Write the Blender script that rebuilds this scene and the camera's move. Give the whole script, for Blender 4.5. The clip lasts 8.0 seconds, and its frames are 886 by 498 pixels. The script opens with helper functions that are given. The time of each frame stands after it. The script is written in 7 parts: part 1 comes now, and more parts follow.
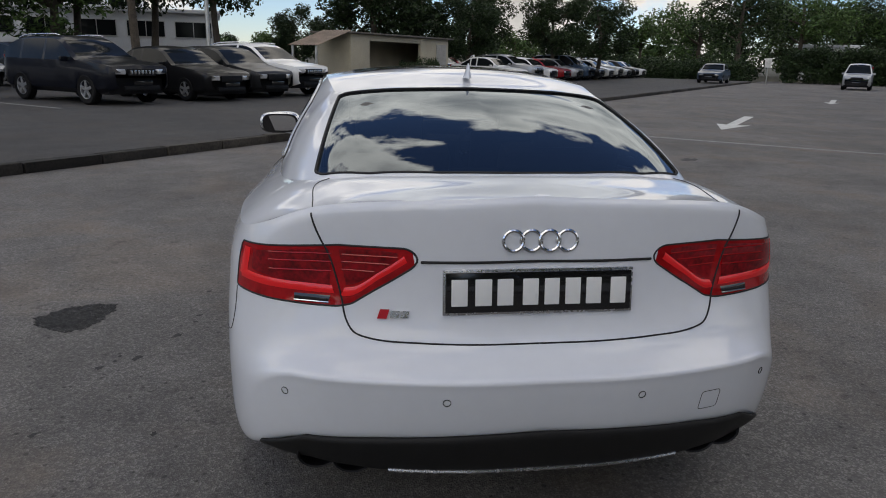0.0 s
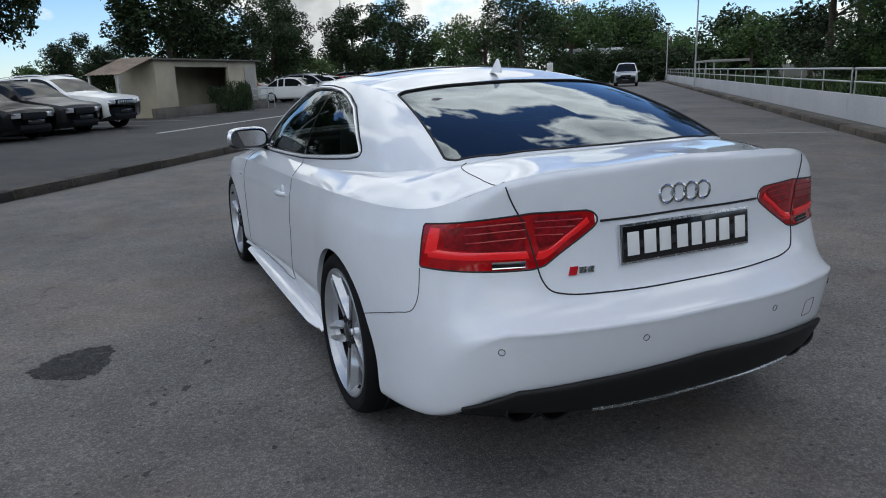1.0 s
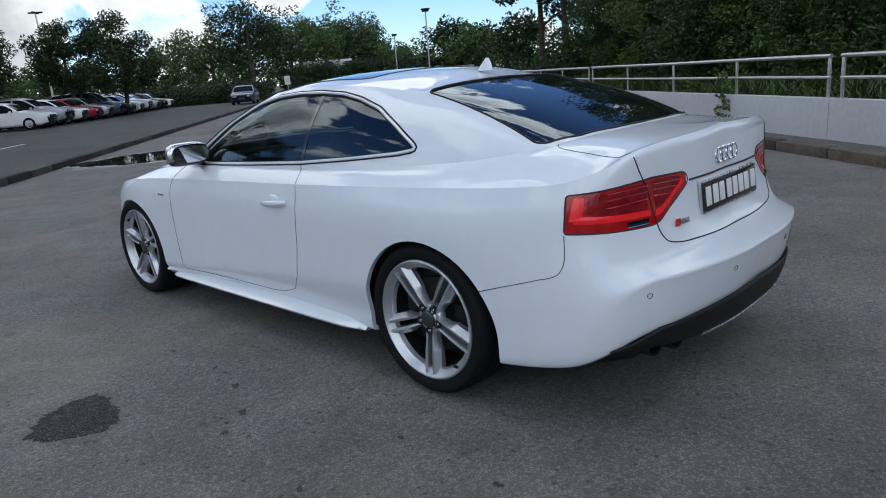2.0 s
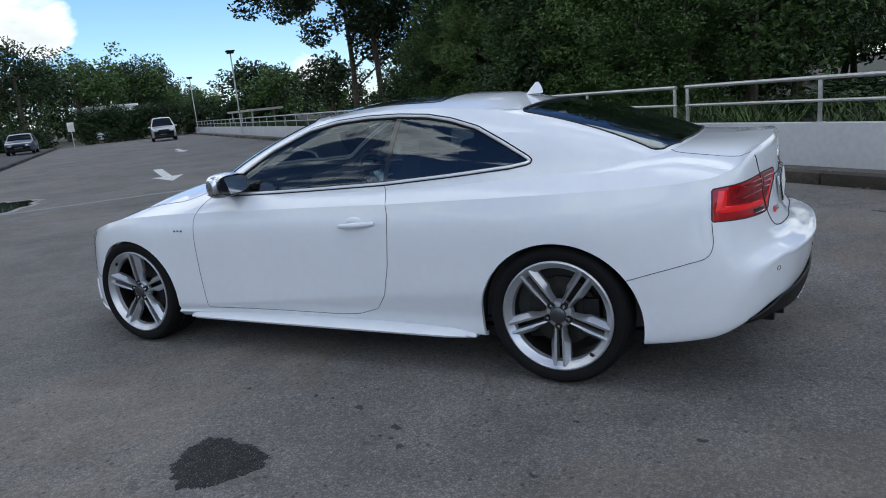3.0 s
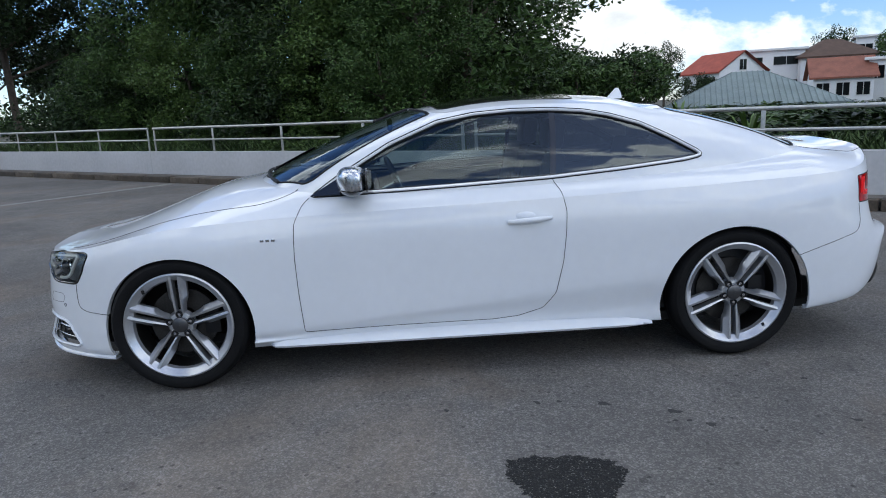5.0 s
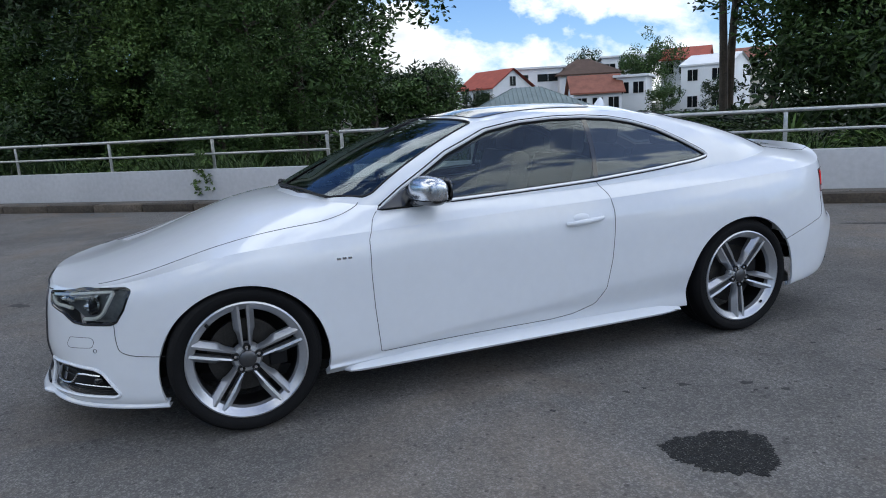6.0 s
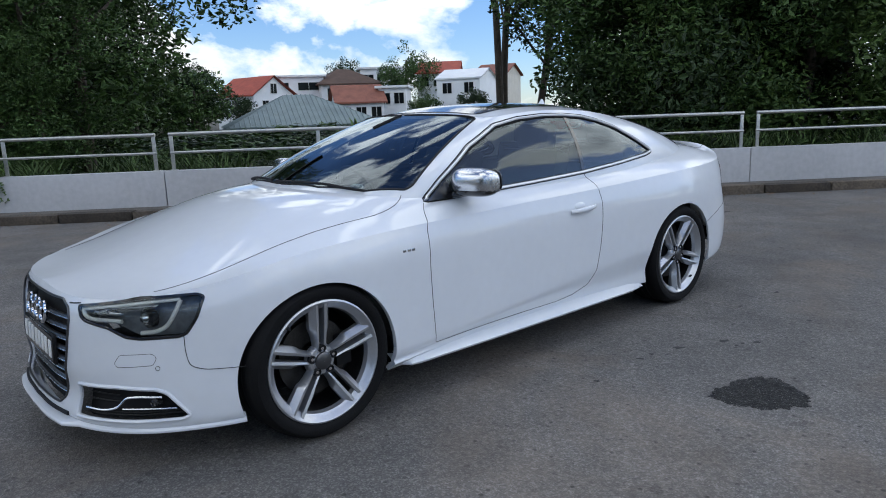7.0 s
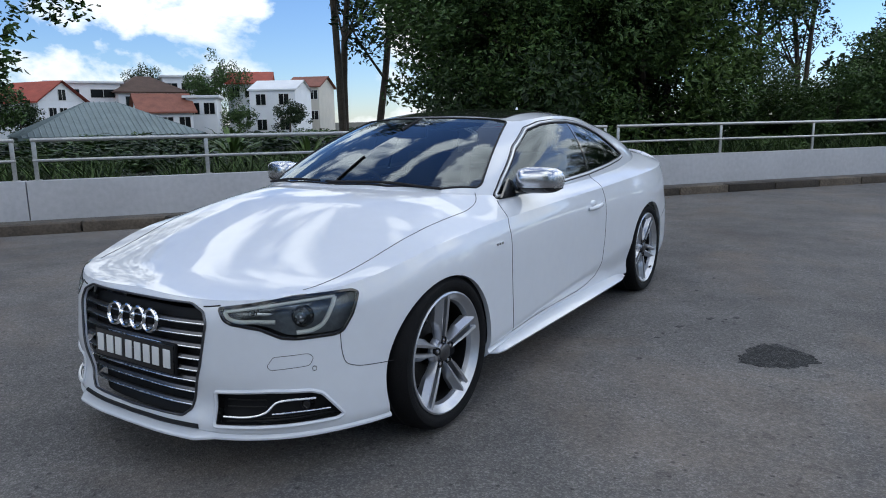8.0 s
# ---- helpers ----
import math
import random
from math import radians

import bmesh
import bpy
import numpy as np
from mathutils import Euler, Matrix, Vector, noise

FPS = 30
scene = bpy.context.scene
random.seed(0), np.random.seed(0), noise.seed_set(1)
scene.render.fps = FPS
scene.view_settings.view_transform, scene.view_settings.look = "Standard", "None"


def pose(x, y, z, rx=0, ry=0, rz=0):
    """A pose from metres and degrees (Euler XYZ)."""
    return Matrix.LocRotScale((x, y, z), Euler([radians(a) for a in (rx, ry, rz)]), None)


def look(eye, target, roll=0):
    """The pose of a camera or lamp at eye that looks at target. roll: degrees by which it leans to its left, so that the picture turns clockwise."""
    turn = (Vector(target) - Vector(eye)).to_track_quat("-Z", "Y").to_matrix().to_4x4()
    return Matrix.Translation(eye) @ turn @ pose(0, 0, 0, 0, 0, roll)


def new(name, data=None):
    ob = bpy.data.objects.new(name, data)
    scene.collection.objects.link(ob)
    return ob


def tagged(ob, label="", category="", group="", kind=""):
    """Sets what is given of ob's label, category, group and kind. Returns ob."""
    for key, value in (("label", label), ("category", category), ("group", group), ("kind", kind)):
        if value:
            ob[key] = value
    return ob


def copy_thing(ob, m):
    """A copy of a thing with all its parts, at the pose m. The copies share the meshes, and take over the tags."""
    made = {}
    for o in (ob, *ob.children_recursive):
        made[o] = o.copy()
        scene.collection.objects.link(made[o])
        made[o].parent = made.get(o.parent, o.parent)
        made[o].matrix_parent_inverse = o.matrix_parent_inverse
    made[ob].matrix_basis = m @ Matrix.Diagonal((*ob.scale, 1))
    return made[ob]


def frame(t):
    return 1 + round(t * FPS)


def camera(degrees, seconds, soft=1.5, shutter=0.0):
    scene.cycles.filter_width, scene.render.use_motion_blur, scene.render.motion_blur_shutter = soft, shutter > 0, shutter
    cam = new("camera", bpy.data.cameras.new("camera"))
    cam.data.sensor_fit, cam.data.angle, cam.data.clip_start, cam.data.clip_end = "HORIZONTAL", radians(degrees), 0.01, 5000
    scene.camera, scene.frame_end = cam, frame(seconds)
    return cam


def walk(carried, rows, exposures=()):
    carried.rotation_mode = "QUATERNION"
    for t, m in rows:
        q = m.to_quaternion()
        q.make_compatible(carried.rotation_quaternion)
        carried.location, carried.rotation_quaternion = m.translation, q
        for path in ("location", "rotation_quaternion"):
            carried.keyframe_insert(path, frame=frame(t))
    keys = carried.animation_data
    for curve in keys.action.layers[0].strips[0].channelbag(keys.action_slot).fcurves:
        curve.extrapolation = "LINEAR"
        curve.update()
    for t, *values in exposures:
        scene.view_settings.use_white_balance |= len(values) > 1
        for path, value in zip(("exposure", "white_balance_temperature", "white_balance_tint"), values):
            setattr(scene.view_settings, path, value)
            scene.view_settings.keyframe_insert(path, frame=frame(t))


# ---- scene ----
cam = camera(65.1, 8.0, soft=1.0)
PATH = [
    (0, (-0.531, -4.048, 1.407), (-0.25, -2.139, 0.879), 1.4),
    (0.5, (-1.0, -4.105, 1.373), (-0.525, -2.228, 0.869), -2.6),
    (1, (-1.623, -3.962, 1.325), (-0.828, -2.191, 0.841), -2.2),
    (1.5, (-2.221, -3.732, 1.325), (-1.155, -2.109, 0.846), -4.1),
    (1.7, (-2.464, -3.611, 1.326), (-1.249, -2.097, 0.847), -4.3),
    (2.8, (-3.659, -2.59, 1.387), (-2.002, -1.577, 0.913), -5.6),
    (3, (-3.83, -2.352, 1.37), (-2.099, -1.446, 0.939), -5.6),
    (3.5, (-4.141, -1.759, 1.383), (-2.302, -1.116, 0.93), -7.0),
    (4, (-4.294, -1.05, 1.349), (-2.388, -0.65, 0.893), -6.7),
    (4.5, (-4.304, -0.375, 1.32), (-2.357, -0.222, 0.892), -5.2),
    (4.7, (-4.275, -0.114, 1.305), (-2.318, -0.065, 0.895), -3.6),
    (5.8, (-4.037, 1.358, 1.347), (-2.161, 0.787, 0.952), -3.4),
    (6, (-3.931, 1.62, 1.344), (-2.098, 0.916, 0.961), -3.1),
    (6.5, (-3.67, 2.23, 1.325), (-2.006, 1.19, 0.939), -2.3),
    (7, (-3.307, 2.816, 1.331), (-1.828, 1.528, 0.943), -2.1),
    (7.5, (-2.935, 3.324, 1.316), (-1.626, 1.857, 0.948), -1.0),
    (8, (-2.447, 3.771, 1.306), (-1.373, 2.124, 0.941), -1.1),
]
EXPOSURES = ((0.0, -0.12, 7350, 10), (0.5, 0.07, 6800, 7), (1.0, 0.08, 6650, 5), (1.7, 0.12, 6450, 5), (3.0, 0.20, 6350, 5), (4.5, 0.37, 6350, 6), (6.0, 0.33, 6300, 6), (8.0, 0.22, 6350, 6))
walk(cam, [(t, look(eye, target, roll)) for t, eye, target, roll in PATH], EXPOSURES)

# ---- frame of the road: u runs along it, v across it to the right ----
ROAD_U = Vector((0.62, 0.785, 0.0)).normalized()
ROAD_V = Vector((ROAD_U.y, -ROAD_U.x, 0.0))
ROAD_TURN = math.degrees(math.atan2(-ROAD_U.x, ROAD_U.y))   # rz that turns +y onto the road's direction


def road(u, v, z=0.0):
    """A place on the road's own axes."""
    return ROAD_U * u + ROAD_V * v + Vector((0, 0, z))


def road_pose(u, v, z=0.0, turn=0.0):
    """A pose with its y along the road, turned further by some degrees."""
    p = road(u, v, z)
    return pose(p.x, p.y, p.z, 0, 0, ROAD_TURN + turn)


# ---- sky, sun ----
def build_world():
    w = bpy.data.worlds.new("sky")
    scene.world = w
    w.use_nodes = True
    nt = w.node_tree
    nt.nodes.clear()
    out = nt.nodes.new("ShaderNodeOutputWorld")
    bg = nt.nodes.new("ShaderNodeBackground")
    sky = nt.nodes.new("ShaderNodeTexSky")
    sky.sky_type, sky.sun_disc = "NISHITA", False
    sky.sun_elevation, sky.sun_rotation = radians(SUN_HIGH), radians(SUN_ROUND)
    sky.air_density, sky.dust_density, sky.ozone_density = 1.0, 0.1, 4.0
    coord = nt.nodes.new("ShaderNodeTexCoord")
    # heaped clouds: noise over the directions, flattened a little
    div = nt.nodes.new("ShaderNodeVectorMath"); div.operation = "MULTIPLY"; div.inputs[1].default_value = (1.0, 1.0, 1.7)
    nt.links.new(coord.outputs["Generated"], div.inputs[0])
    noise_a = nt.nodes.new("ShaderNodeTexNoise")
    noise_a.inputs["Scale"].default_value, noise_a.inputs["Detail"].default_value = 2.9, 12.0
    noise_a.inputs["Roughness"].default_value, noise_a.inputs["Distortion"].default_value = 0.56, 0.25
    shift = nt.nodes.new("ShaderNodeVectorMath"); shift.operation = "ADD"; shift.inputs[1].default_value = CLOUD_SHIFT
    nt.links.new(div.outputs[0], shift.inputs[0])
    nt.links.new(shift.outputs[0], noise_a.inputs["Vector"])
    # single large clouds and clear stretches: (azimuth, height, half width in degrees, more or less cloud)
    thick = noise_a.outputs["Fac"]
    for az, el, wide, amount in CLOUD_PLACES:
        way = nt.nodes.new("ShaderNodeVectorMath"); way.operation = "DOT_PRODUCT"
        way.inputs[1].default_value = (math.sin(radians(az)) * math.cos(radians(el)), math.cos(radians(az)) * math.cos(radians(el)), math.sin(radians(el)))
        near = nt.nodes.new("ShaderNodeMapRange"); near.interpolation_type = "SMOOTHSTEP"
        for key, value in (("From Min", math.cos(radians(wide))), ("From Max", 1.0), ("To Min", 0.0), ("To Max", amount)):
            near.inputs[key].default_value = value
        total = nt.nodes.new("ShaderNodeMath"); total.operation = "ADD"
        nt.links.new(coord.outputs["Generated"], way.inputs[0])
        nt.links.new(way.outputs["Value"], near.inputs["Value"])
        nt.links.new(thick, total.inputs[0]); nt.links.new(near.outputs["Result"], total.inputs[1])
        thick = total.outputs[0]
    ramp = nt.nodes.new("ShaderNodeValToRGB")
    ramp.color_ramp.elements[0].position, ramp.color_ramp.elements[1].position = CLOUD_EDGE
    nt.links.new(thick, ramp.inputs[0])
    # the thick middles of the clouds are greyer than their rims
    body = nt.nodes.new("ShaderNodeValToRGB")
    body.color_ramp.elements[0].position, body.color_ramp.elements[0].color = 0.52, (*CLOUD_BRIGHT, 1)
    body.color_ramp.elements[1].position, body.color_ramp.elements[1].color = 0.74, (*CLOUD_DARK, 1)
    nt.links.new(thick, body.inputs[0])
    dim = nt.nodes.new("ShaderNodeVectorMath"); dim.operation = "SCALE"; dim.inputs["Scale"].default_value = SKY_STRENGTH
    pure = nt.nodes.new("ShaderNodeMix"); pure.data_type, pure.blend_type = "RGBA", "MULTIPLY"
    pure.inputs[0].default_value, pure.inputs[7].default_value = 1.0, (*SKY_TINT, 1)
    nt.links.new(sky.outputs[0], pure.inputs[6])
    nt.links.new(pure.outputs[2], dim.inputs[0])
    mix = nt.nodes.new("ShaderNodeMix"); mix.data_type = "RGBA"
    nt.links.new(ramp.outputs[0], mix.inputs[0])
    nt.links.new(dim.outputs[0], mix.inputs[6])
    # cloud flanks low over the horizon are duller than those overhead
    split = nt.nodes.new("ShaderNodeSeparateXYZ")
    nt.links.new(coord.outputs["Generated"], split.inputs[0])
    dull = nt.nodes.new("ShaderNodeMapRange")
    for key, value in (("From Min", 0.08), ("From Max", 0.45), ("To Min", 0.50), ("To Max", 1.0)):
        dull.inputs[key].default_value = value
    nt.links.new(split.outputs["Z"], dull.inputs["Value"])
    cloud = nt.nodes.new("ShaderNodeVectorMath"); cloud.operation = "SCALE"
    nt.links.new(body.outputs[0], cloud.inputs[0]); nt.links.new(dull.outputs["Result"], cloud.inputs["Scale"])
    nt.links.new(cloud.outputs[0], mix.inputs[7])
    nt.links.new(mix.outputs[2], bg.inputs[0])
    # the sky overhead is brighter than the sky near the horizon
    rise = nt.nodes.new("ShaderNodeMapRange")
    rise.inputs["From Min"].default_value, rise.inputs["From Max"].default_value = 0.1, 1.0
    rise.inputs["To Min"].default_value, rise.inputs["To Max"].default_value = 0.85, ZENITH
    nt.links.new(split.outputs["Z"], rise.inputs["Value"])
    nt.links.new(rise.outputs["Result"], bg.inputs[1])
    nt.links.new(bg.outputs[0], out.inputs[0])
    sun = bpy.data.lights.new("sun", "SUN")
    sun.energy, sun.angle, sun.color = SUN_STRENGTH, radians(SUN_WIDE), (1.0, 0.98, 0.95)
    ob = new("sun", sun)
    ob.rotation_euler = (radians(90 - SUN_HIGH), 0, radians(180 - SUN_ROUND))
    return w


SUN_HIGH, SUN_ROUND, SUN_STRENGTH, SUN_WIDE = 40.0, 212.0, 0.44, 90.0
SKY_STRENGTH, SKY_TINT = 0.135, (0.82, 0.91, 1.14)
ZENITH = 0.95
CLOUD_SHIFT, CLOUD_EDGE = (3.1, 1.7, 0.4), (0.505, 0.555)
CLOUD_PLACES = ((126, 8, 15, .07), (138.5, 9, 6, -.16), (115, 9, 6, -.10), (41, 11, 16, -.22), (34.5, 8.5, 5, .36), (-10, 28, 14, .12), (28, 27, 17, .13), (4, 43, 12, -.12), (24, 51, 12, -.10), (-146, 42, 15, -.12), (-72, 54, 17, -.12), (-37, 37, 12, -.08), (45, 2.5, 4, .12), (53.5, 2.2, 3, .08), (55, 7, 5, -.15), (15, 4, 6, .14), (26, 5, 6, .14))
CLOUD_BRIGHT, CLOUD_DARK = (2.4, 2.42, 2.46), (0.78, 0.84, 0.93)
build_world()


# ---- materials ----
def mat(name, colour, rough=0.6, metal=0.0, vary=0.0, scale=6.0, fine=60.0, bump=0.0, bump_scale=80.0, coat=0.0, spec=0.5, tint=None,
        per_object=0.0, per_island=0.0, rough_vary=0.0):
    """A surface with colour changes at two scales, uneven gloss and fine relief."""
    m = bpy.data.materials.new(name)
    m.use_nodes = True
    nt = m.node_tree
    b = nt.nodes["Principled BSDF"]
    b.inputs["Base Color"].default_value = (*colour, 1)
    b.inputs["Roughness"].default_value, b.inputs["Metallic"].default_value = rough, metal
    b.inputs["Coat Weight"].default_value, b.inputs["Coat Roughness"].default_value = coat, 0.03
    b.inputs["Specular IOR Level"].default_value = spec
    coord = nt.nodes.new("ShaderNodeTexCoord")
    here = coord.outputs["Object"]
    last = None
    if vary or rough_vary:
        big = nt.nodes.new("ShaderNodeTexNoise")
        big.inputs["Scale"].default_value, big.inputs["Detail"].default_value = scale, 5
        small = nt.nodes.new("ShaderNodeTexNoise")
        small.inputs["Scale"].default_value, small.inputs["Detail"].default_value = fine, 4
        for n in (big, small):
            nt.links.new(here, n.inputs["Vector"])
        both = nt.nodes.new("ShaderNodeMath"); both.operation = "ADD"
        nt.links.new(big.outputs["Fac"], both.inputs[0]); nt.links.new(small.outputs["Fac"], both.inputs[1])
        if vary:
            ramp = nt.nodes.new("ShaderNodeMapRange")
            ramp.inputs["From Min"].default_value, ramp.inputs["From Max"].default_value = 0.7, 1.3
            nt.links.new(both.outputs[0], ramp.inputs["Value"])
            mix = nt.nodes.new("ShaderNodeMix"); mix.data_type = "RGBA"
            dark = tuple(max(0.0, c * (1 - vary)) for c in colour)
            light = tuple(min(1.0, c * (1 + vary)) for c in (tint or colour))
            mix.inputs[6].default_value, mix.inputs[7].default_value = (*dark, 1), (*light, 1)
            nt.links.new(ramp.outputs["Result"], mix.inputs[0])
            last = mix.outputs[2]
        if rough_vary:
            rr = nt.nodes.new("ShaderNodeMapRange")
            rr.inputs["From Min"].default_value, rr.inputs["From Max"].default_value = 0.6, 1.4
            rr.inputs["To Min"].default_value, rr.inputs["To Max"].default_value = max(0.0, rough - rough_vary), min(1.0, rough + rough_vary)
            nt.links.new(both.outputs[0], rr.inputs["Value"])
            nt.links.new(rr.outputs["Result"], b.inputs["Roughness"])
    for amount, node, socket in ((per_object, "ShaderNodeObjectInfo", "Random"), (per_island, "ShaderNodeNewGeometry", "Random Per Island")):
        if amount:
            info = nt.nodes.new(node)
            mr = nt.nodes.new("ShaderNodeMapRange")
            mr.inputs["To Min"].default_value, mr.inputs["To Max"].default_value = 1 - amount, 1 + amount
            nt.links.new(info.outputs[socket], mr.inputs["Value"])
            hsv = nt.nodes.new("ShaderNodeHueSaturation")
            nt.links.new(mr.outputs["Result"], hsv.inputs["Value"])
            if last:
                nt.links.new(last, hsv.inputs["Color"])
            else:
                hsv.inputs["Color"].default_value = (*colour, 1)
            last = hsv.outputs["Color"]
    if last:
        nt.links.new(last, b.inputs["Base Color"])
    if bump:
        tex = nt.nodes.new("ShaderNodeTexNoise")
        tex.inputs["Scale"].default_value, tex.inputs["Detail"].default_value = bump_scale, 6
        nt.links.new(here, tex.inputs["Vector"])
        bm_ = nt.nodes.new("ShaderNodeBump")
        bm_.inputs["Strength"].default_value, bm_.inputs["Distance"].default_value = bump, 0.01
        nt.links.new(tex.outputs["Fac"], bm_.inputs["Height"])
        nt.links.new(bm_.outputs["Normal"], b.inputs["Normal"])
    return m


def glass(name, colour, rough=0.02, ior=1.45):
    """Clear or tinted pane: mostly straight-through with a mirror gloss."""
    m = bpy.data.materials.new(name)
    m.use_nodes = True
    nt = m.node_tree
    nt.nodes.clear()
    out = nt.nodes.new("ShaderNodeOutputMaterial")
    clear = nt.nodes.new("ShaderNodeBsdfTransparent")
    clear.inputs[0].default_value = (*colour, 1)
    gloss = nt.nodes.new("ShaderNodeBsdfGlossy")
    gloss.inputs["Roughness"].default_value = rough
    gloss.inputs["Color"].default_value = (0.84, 0.93, 1.0, 1)
    fres = nt.nodes.new("ShaderNodeFresnel")
    fres.inputs["IOR"].default_value = ior
    mix = nt.nodes.new("ShaderNodeMixShader")
    nt.links.new(fres.outputs[0], mix.inputs[0])
    nt.links.new(clear.outputs[0], mix.inputs[1])
    nt.links.new(gloss.outputs[0], mix.inputs[2])
    nt.links.new(mix.outputs[0], out.inputs[0])
    return m


def asphalt_material(name, base, light):
    """Worn asphalt: pale stone grains in a dark binder, large worn and stained patches, fine cracks."""
    m = bpy.data.materials.new(name)
    m.use_nodes = True
    nt = m.node_tree
    b = nt.nodes["Principled BSDF"]
    coord = nt.nodes.new("ShaderNodeTexCoord").outputs["Object"]

    def noise_node(scale, detail=4.0, rough=0.55, distort=0.0):
        n = nt.nodes.new("ShaderNodeTexNoise")
        n.inputs["Scale"].default_value, n.inputs["Detail"].default_value = scale, detail
        n.inputs["Roughness"].default_value, n.inputs["Distortion"].default_value = rough, distort
        nt.links.new(coord, n.inputs["Vector"])
        return n.outputs["Fac"]

    def ranged(value, a, b_, c, d):
        r = nt.nodes.new("ShaderNodeMapRange")
        for key, v in zip(("From Min", "From Max", "To Min", "To Max"), (a, b_, c, d)):
            r.inputs[key].default_value = v
        nt.links.new(value, r.inputs["Value"])
        return r.outputs["Result"]

    def times(a, b_):
        x = nt.nodes.new("ShaderNodeMath"); x.operation = "MULTIPLY"
        nt.links.new(a, x.inputs[0]); nt.links.new(b_, x.inputs[1])
        return x.outputs[0]

    grain = nt.nodes.new("ShaderNodeTexVoronoi")
    grain.inputs["Scale"].default_value = 150.0
    nt.links.new(coord, grain.inputs["Vector"])
    stone = nt.nodes.new("ShaderNodeSeparateColor")
    nt.links.new(grain.outputs["Color"], stone.inputs[0])
    crack = nt.nodes.new("ShaderNodeTexVoronoi")
    crack.feature = "DISTANCE_TO_EDGE"
    crack.inputs["Scale"].default_value = 0.55
    wob = nt.nodes.new("ShaderNodeTexNoise"); wob.inputs["Scale"].default_value, wob.inputs["Detail"].default_value = 2.2, 6
    nt.links.new(coord, wob.inputs["Vector"])
    addv = nt.nodes.new("ShaderNodeVectorMath"); addv.operation = "ADD"
    nt.links.new(coord, addv.inputs[0]); nt.links.new(wob.outputs["Color"], addv.inputs[1])
    nt.links.new(addv.outputs[0], crack.inputs["Vector"])
    gaps = ranged(crack.outputs["Distance"], 0.0, 0.008, 0.72, 1.0)
    crackmask = ranged(noise_node(0.35, 2.0), 0.50, 0.56, 0.0, 1.0)
    keep = nt.nodes.new("ShaderNodeMix"); keep.data_type = "FLOAT"
    keep.inputs[2].default_value = 1.0
    nt.links.new(crackmask, keep.inputs[0]); nt.links.new(gaps, keep.inputs[3])
    shade = times(ranged(noise_node(0.45, 7.0, 0.6, 0.4), 0.3, 0.7, 0.68, 1.26), ranged(noise_node(2.6, 7.0, 0.68, 0.3), 0.3, 0.7, 0.78, 1.20))
    shade = times(shade, ranged(noise_node(38.0, 3.0), 0.3, 0.7, 0.78, 1.22))
    shade = times(shade, keep.outputs[0])
    spots = ranged(noise_node(7.0, 3.0, 0.5), 0.30, 0.335, 0.72, 1.0)
    shade = times(shade, spots)
    # pits where single stones have broken out
    pit = nt.nodes.new("ShaderNodeTexVoronoi")
    pit.inputs["Scale"].default_value = 26.0
    nt.links.new(coord, pit.inputs["Vector"])
    chance = nt.nodes.new("ShaderNodeSeparateColor")
    nt.links.new(pit.outputs["Color"], chance.inputs[0])
    hole = nt.nodes.new("ShaderNodeMath"); hole.operation = "MAXIMUM"
    nt.links.new(ranged(pit.outputs["Distance"], 0.16, 0.30, 0.45, 1.0), hole.inputs[0])
    nt.links.new(ranged(chance.outputs[1], 0.10, 0.16, 0.0, 1.0), hole.inputs[1])
    shade = times(shade, hole.outputs[0])
    mix = nt.nodes.new("ShaderNodeMix"); mix.data_type = "RGBA"
    mix.inputs[6].default_value, mix.inputs[7].default_value = (*base, 1), (*light, 1)
    nt.links.new(ranged(stone.outputs[0], 0.50, 1.0, 0.0, 1.0), mix.inputs[0])
    earth = nt.nodes.new("ShaderNodeMix"); earth.data_type = "RGBA"
    earth.inputs[7].default_value = (base[0] * 1.45, base[1] * 1.22, base[2] * 1.0, 1)
    nt.links.new(ranged(noise_node(0.9, 6.0, 0.62, 0.6), 0.48, 0.72, 0.0, 0.75), earth.inputs[0])
    nt.links.new(mix.outputs[2], earth.inputs[6])
    hsv = nt.nodes.new("ShaderNodeHueSaturation")
    nt.links.new(earth.outputs[2], hsv.inputs["Color"]); nt.links.new(shade, hsv.inputs["Value"])
    nt.links.new(hsv.outputs["Color"], b.inputs["Base Color"])
    b.inputs["Roughness"].default_value = 0.85
    bump = nt.nodes.new("ShaderNodeBump")
    bump.inputs["Strength"].default_value, bump.inputs["Distance"].default_value = 0.5, 0.006
    nt.links.new(grain.outputs["Distance"], bump.inputs["Height"])
    nt.links.new(bump.outputs["Normal"], b.inputs["Normal"])
    return m


ASPHALT = asphalt_material("asphalt", (0.102, 0.096, 0.090), (0.203, 0.194, 0.182))
ASPHALT_LOT = asphalt_material("lot_asphalt", (0.036, 0.035, 0.035), (0.085, 0.082, 0.078))
OIL = mat("oil_stain", (0.010, 0.010, 0.010), 0.6, vary=0.7, scale=22, fine=120, bump=1.0, bump_scale=110, rough_vary=0.3, spec=0.25)


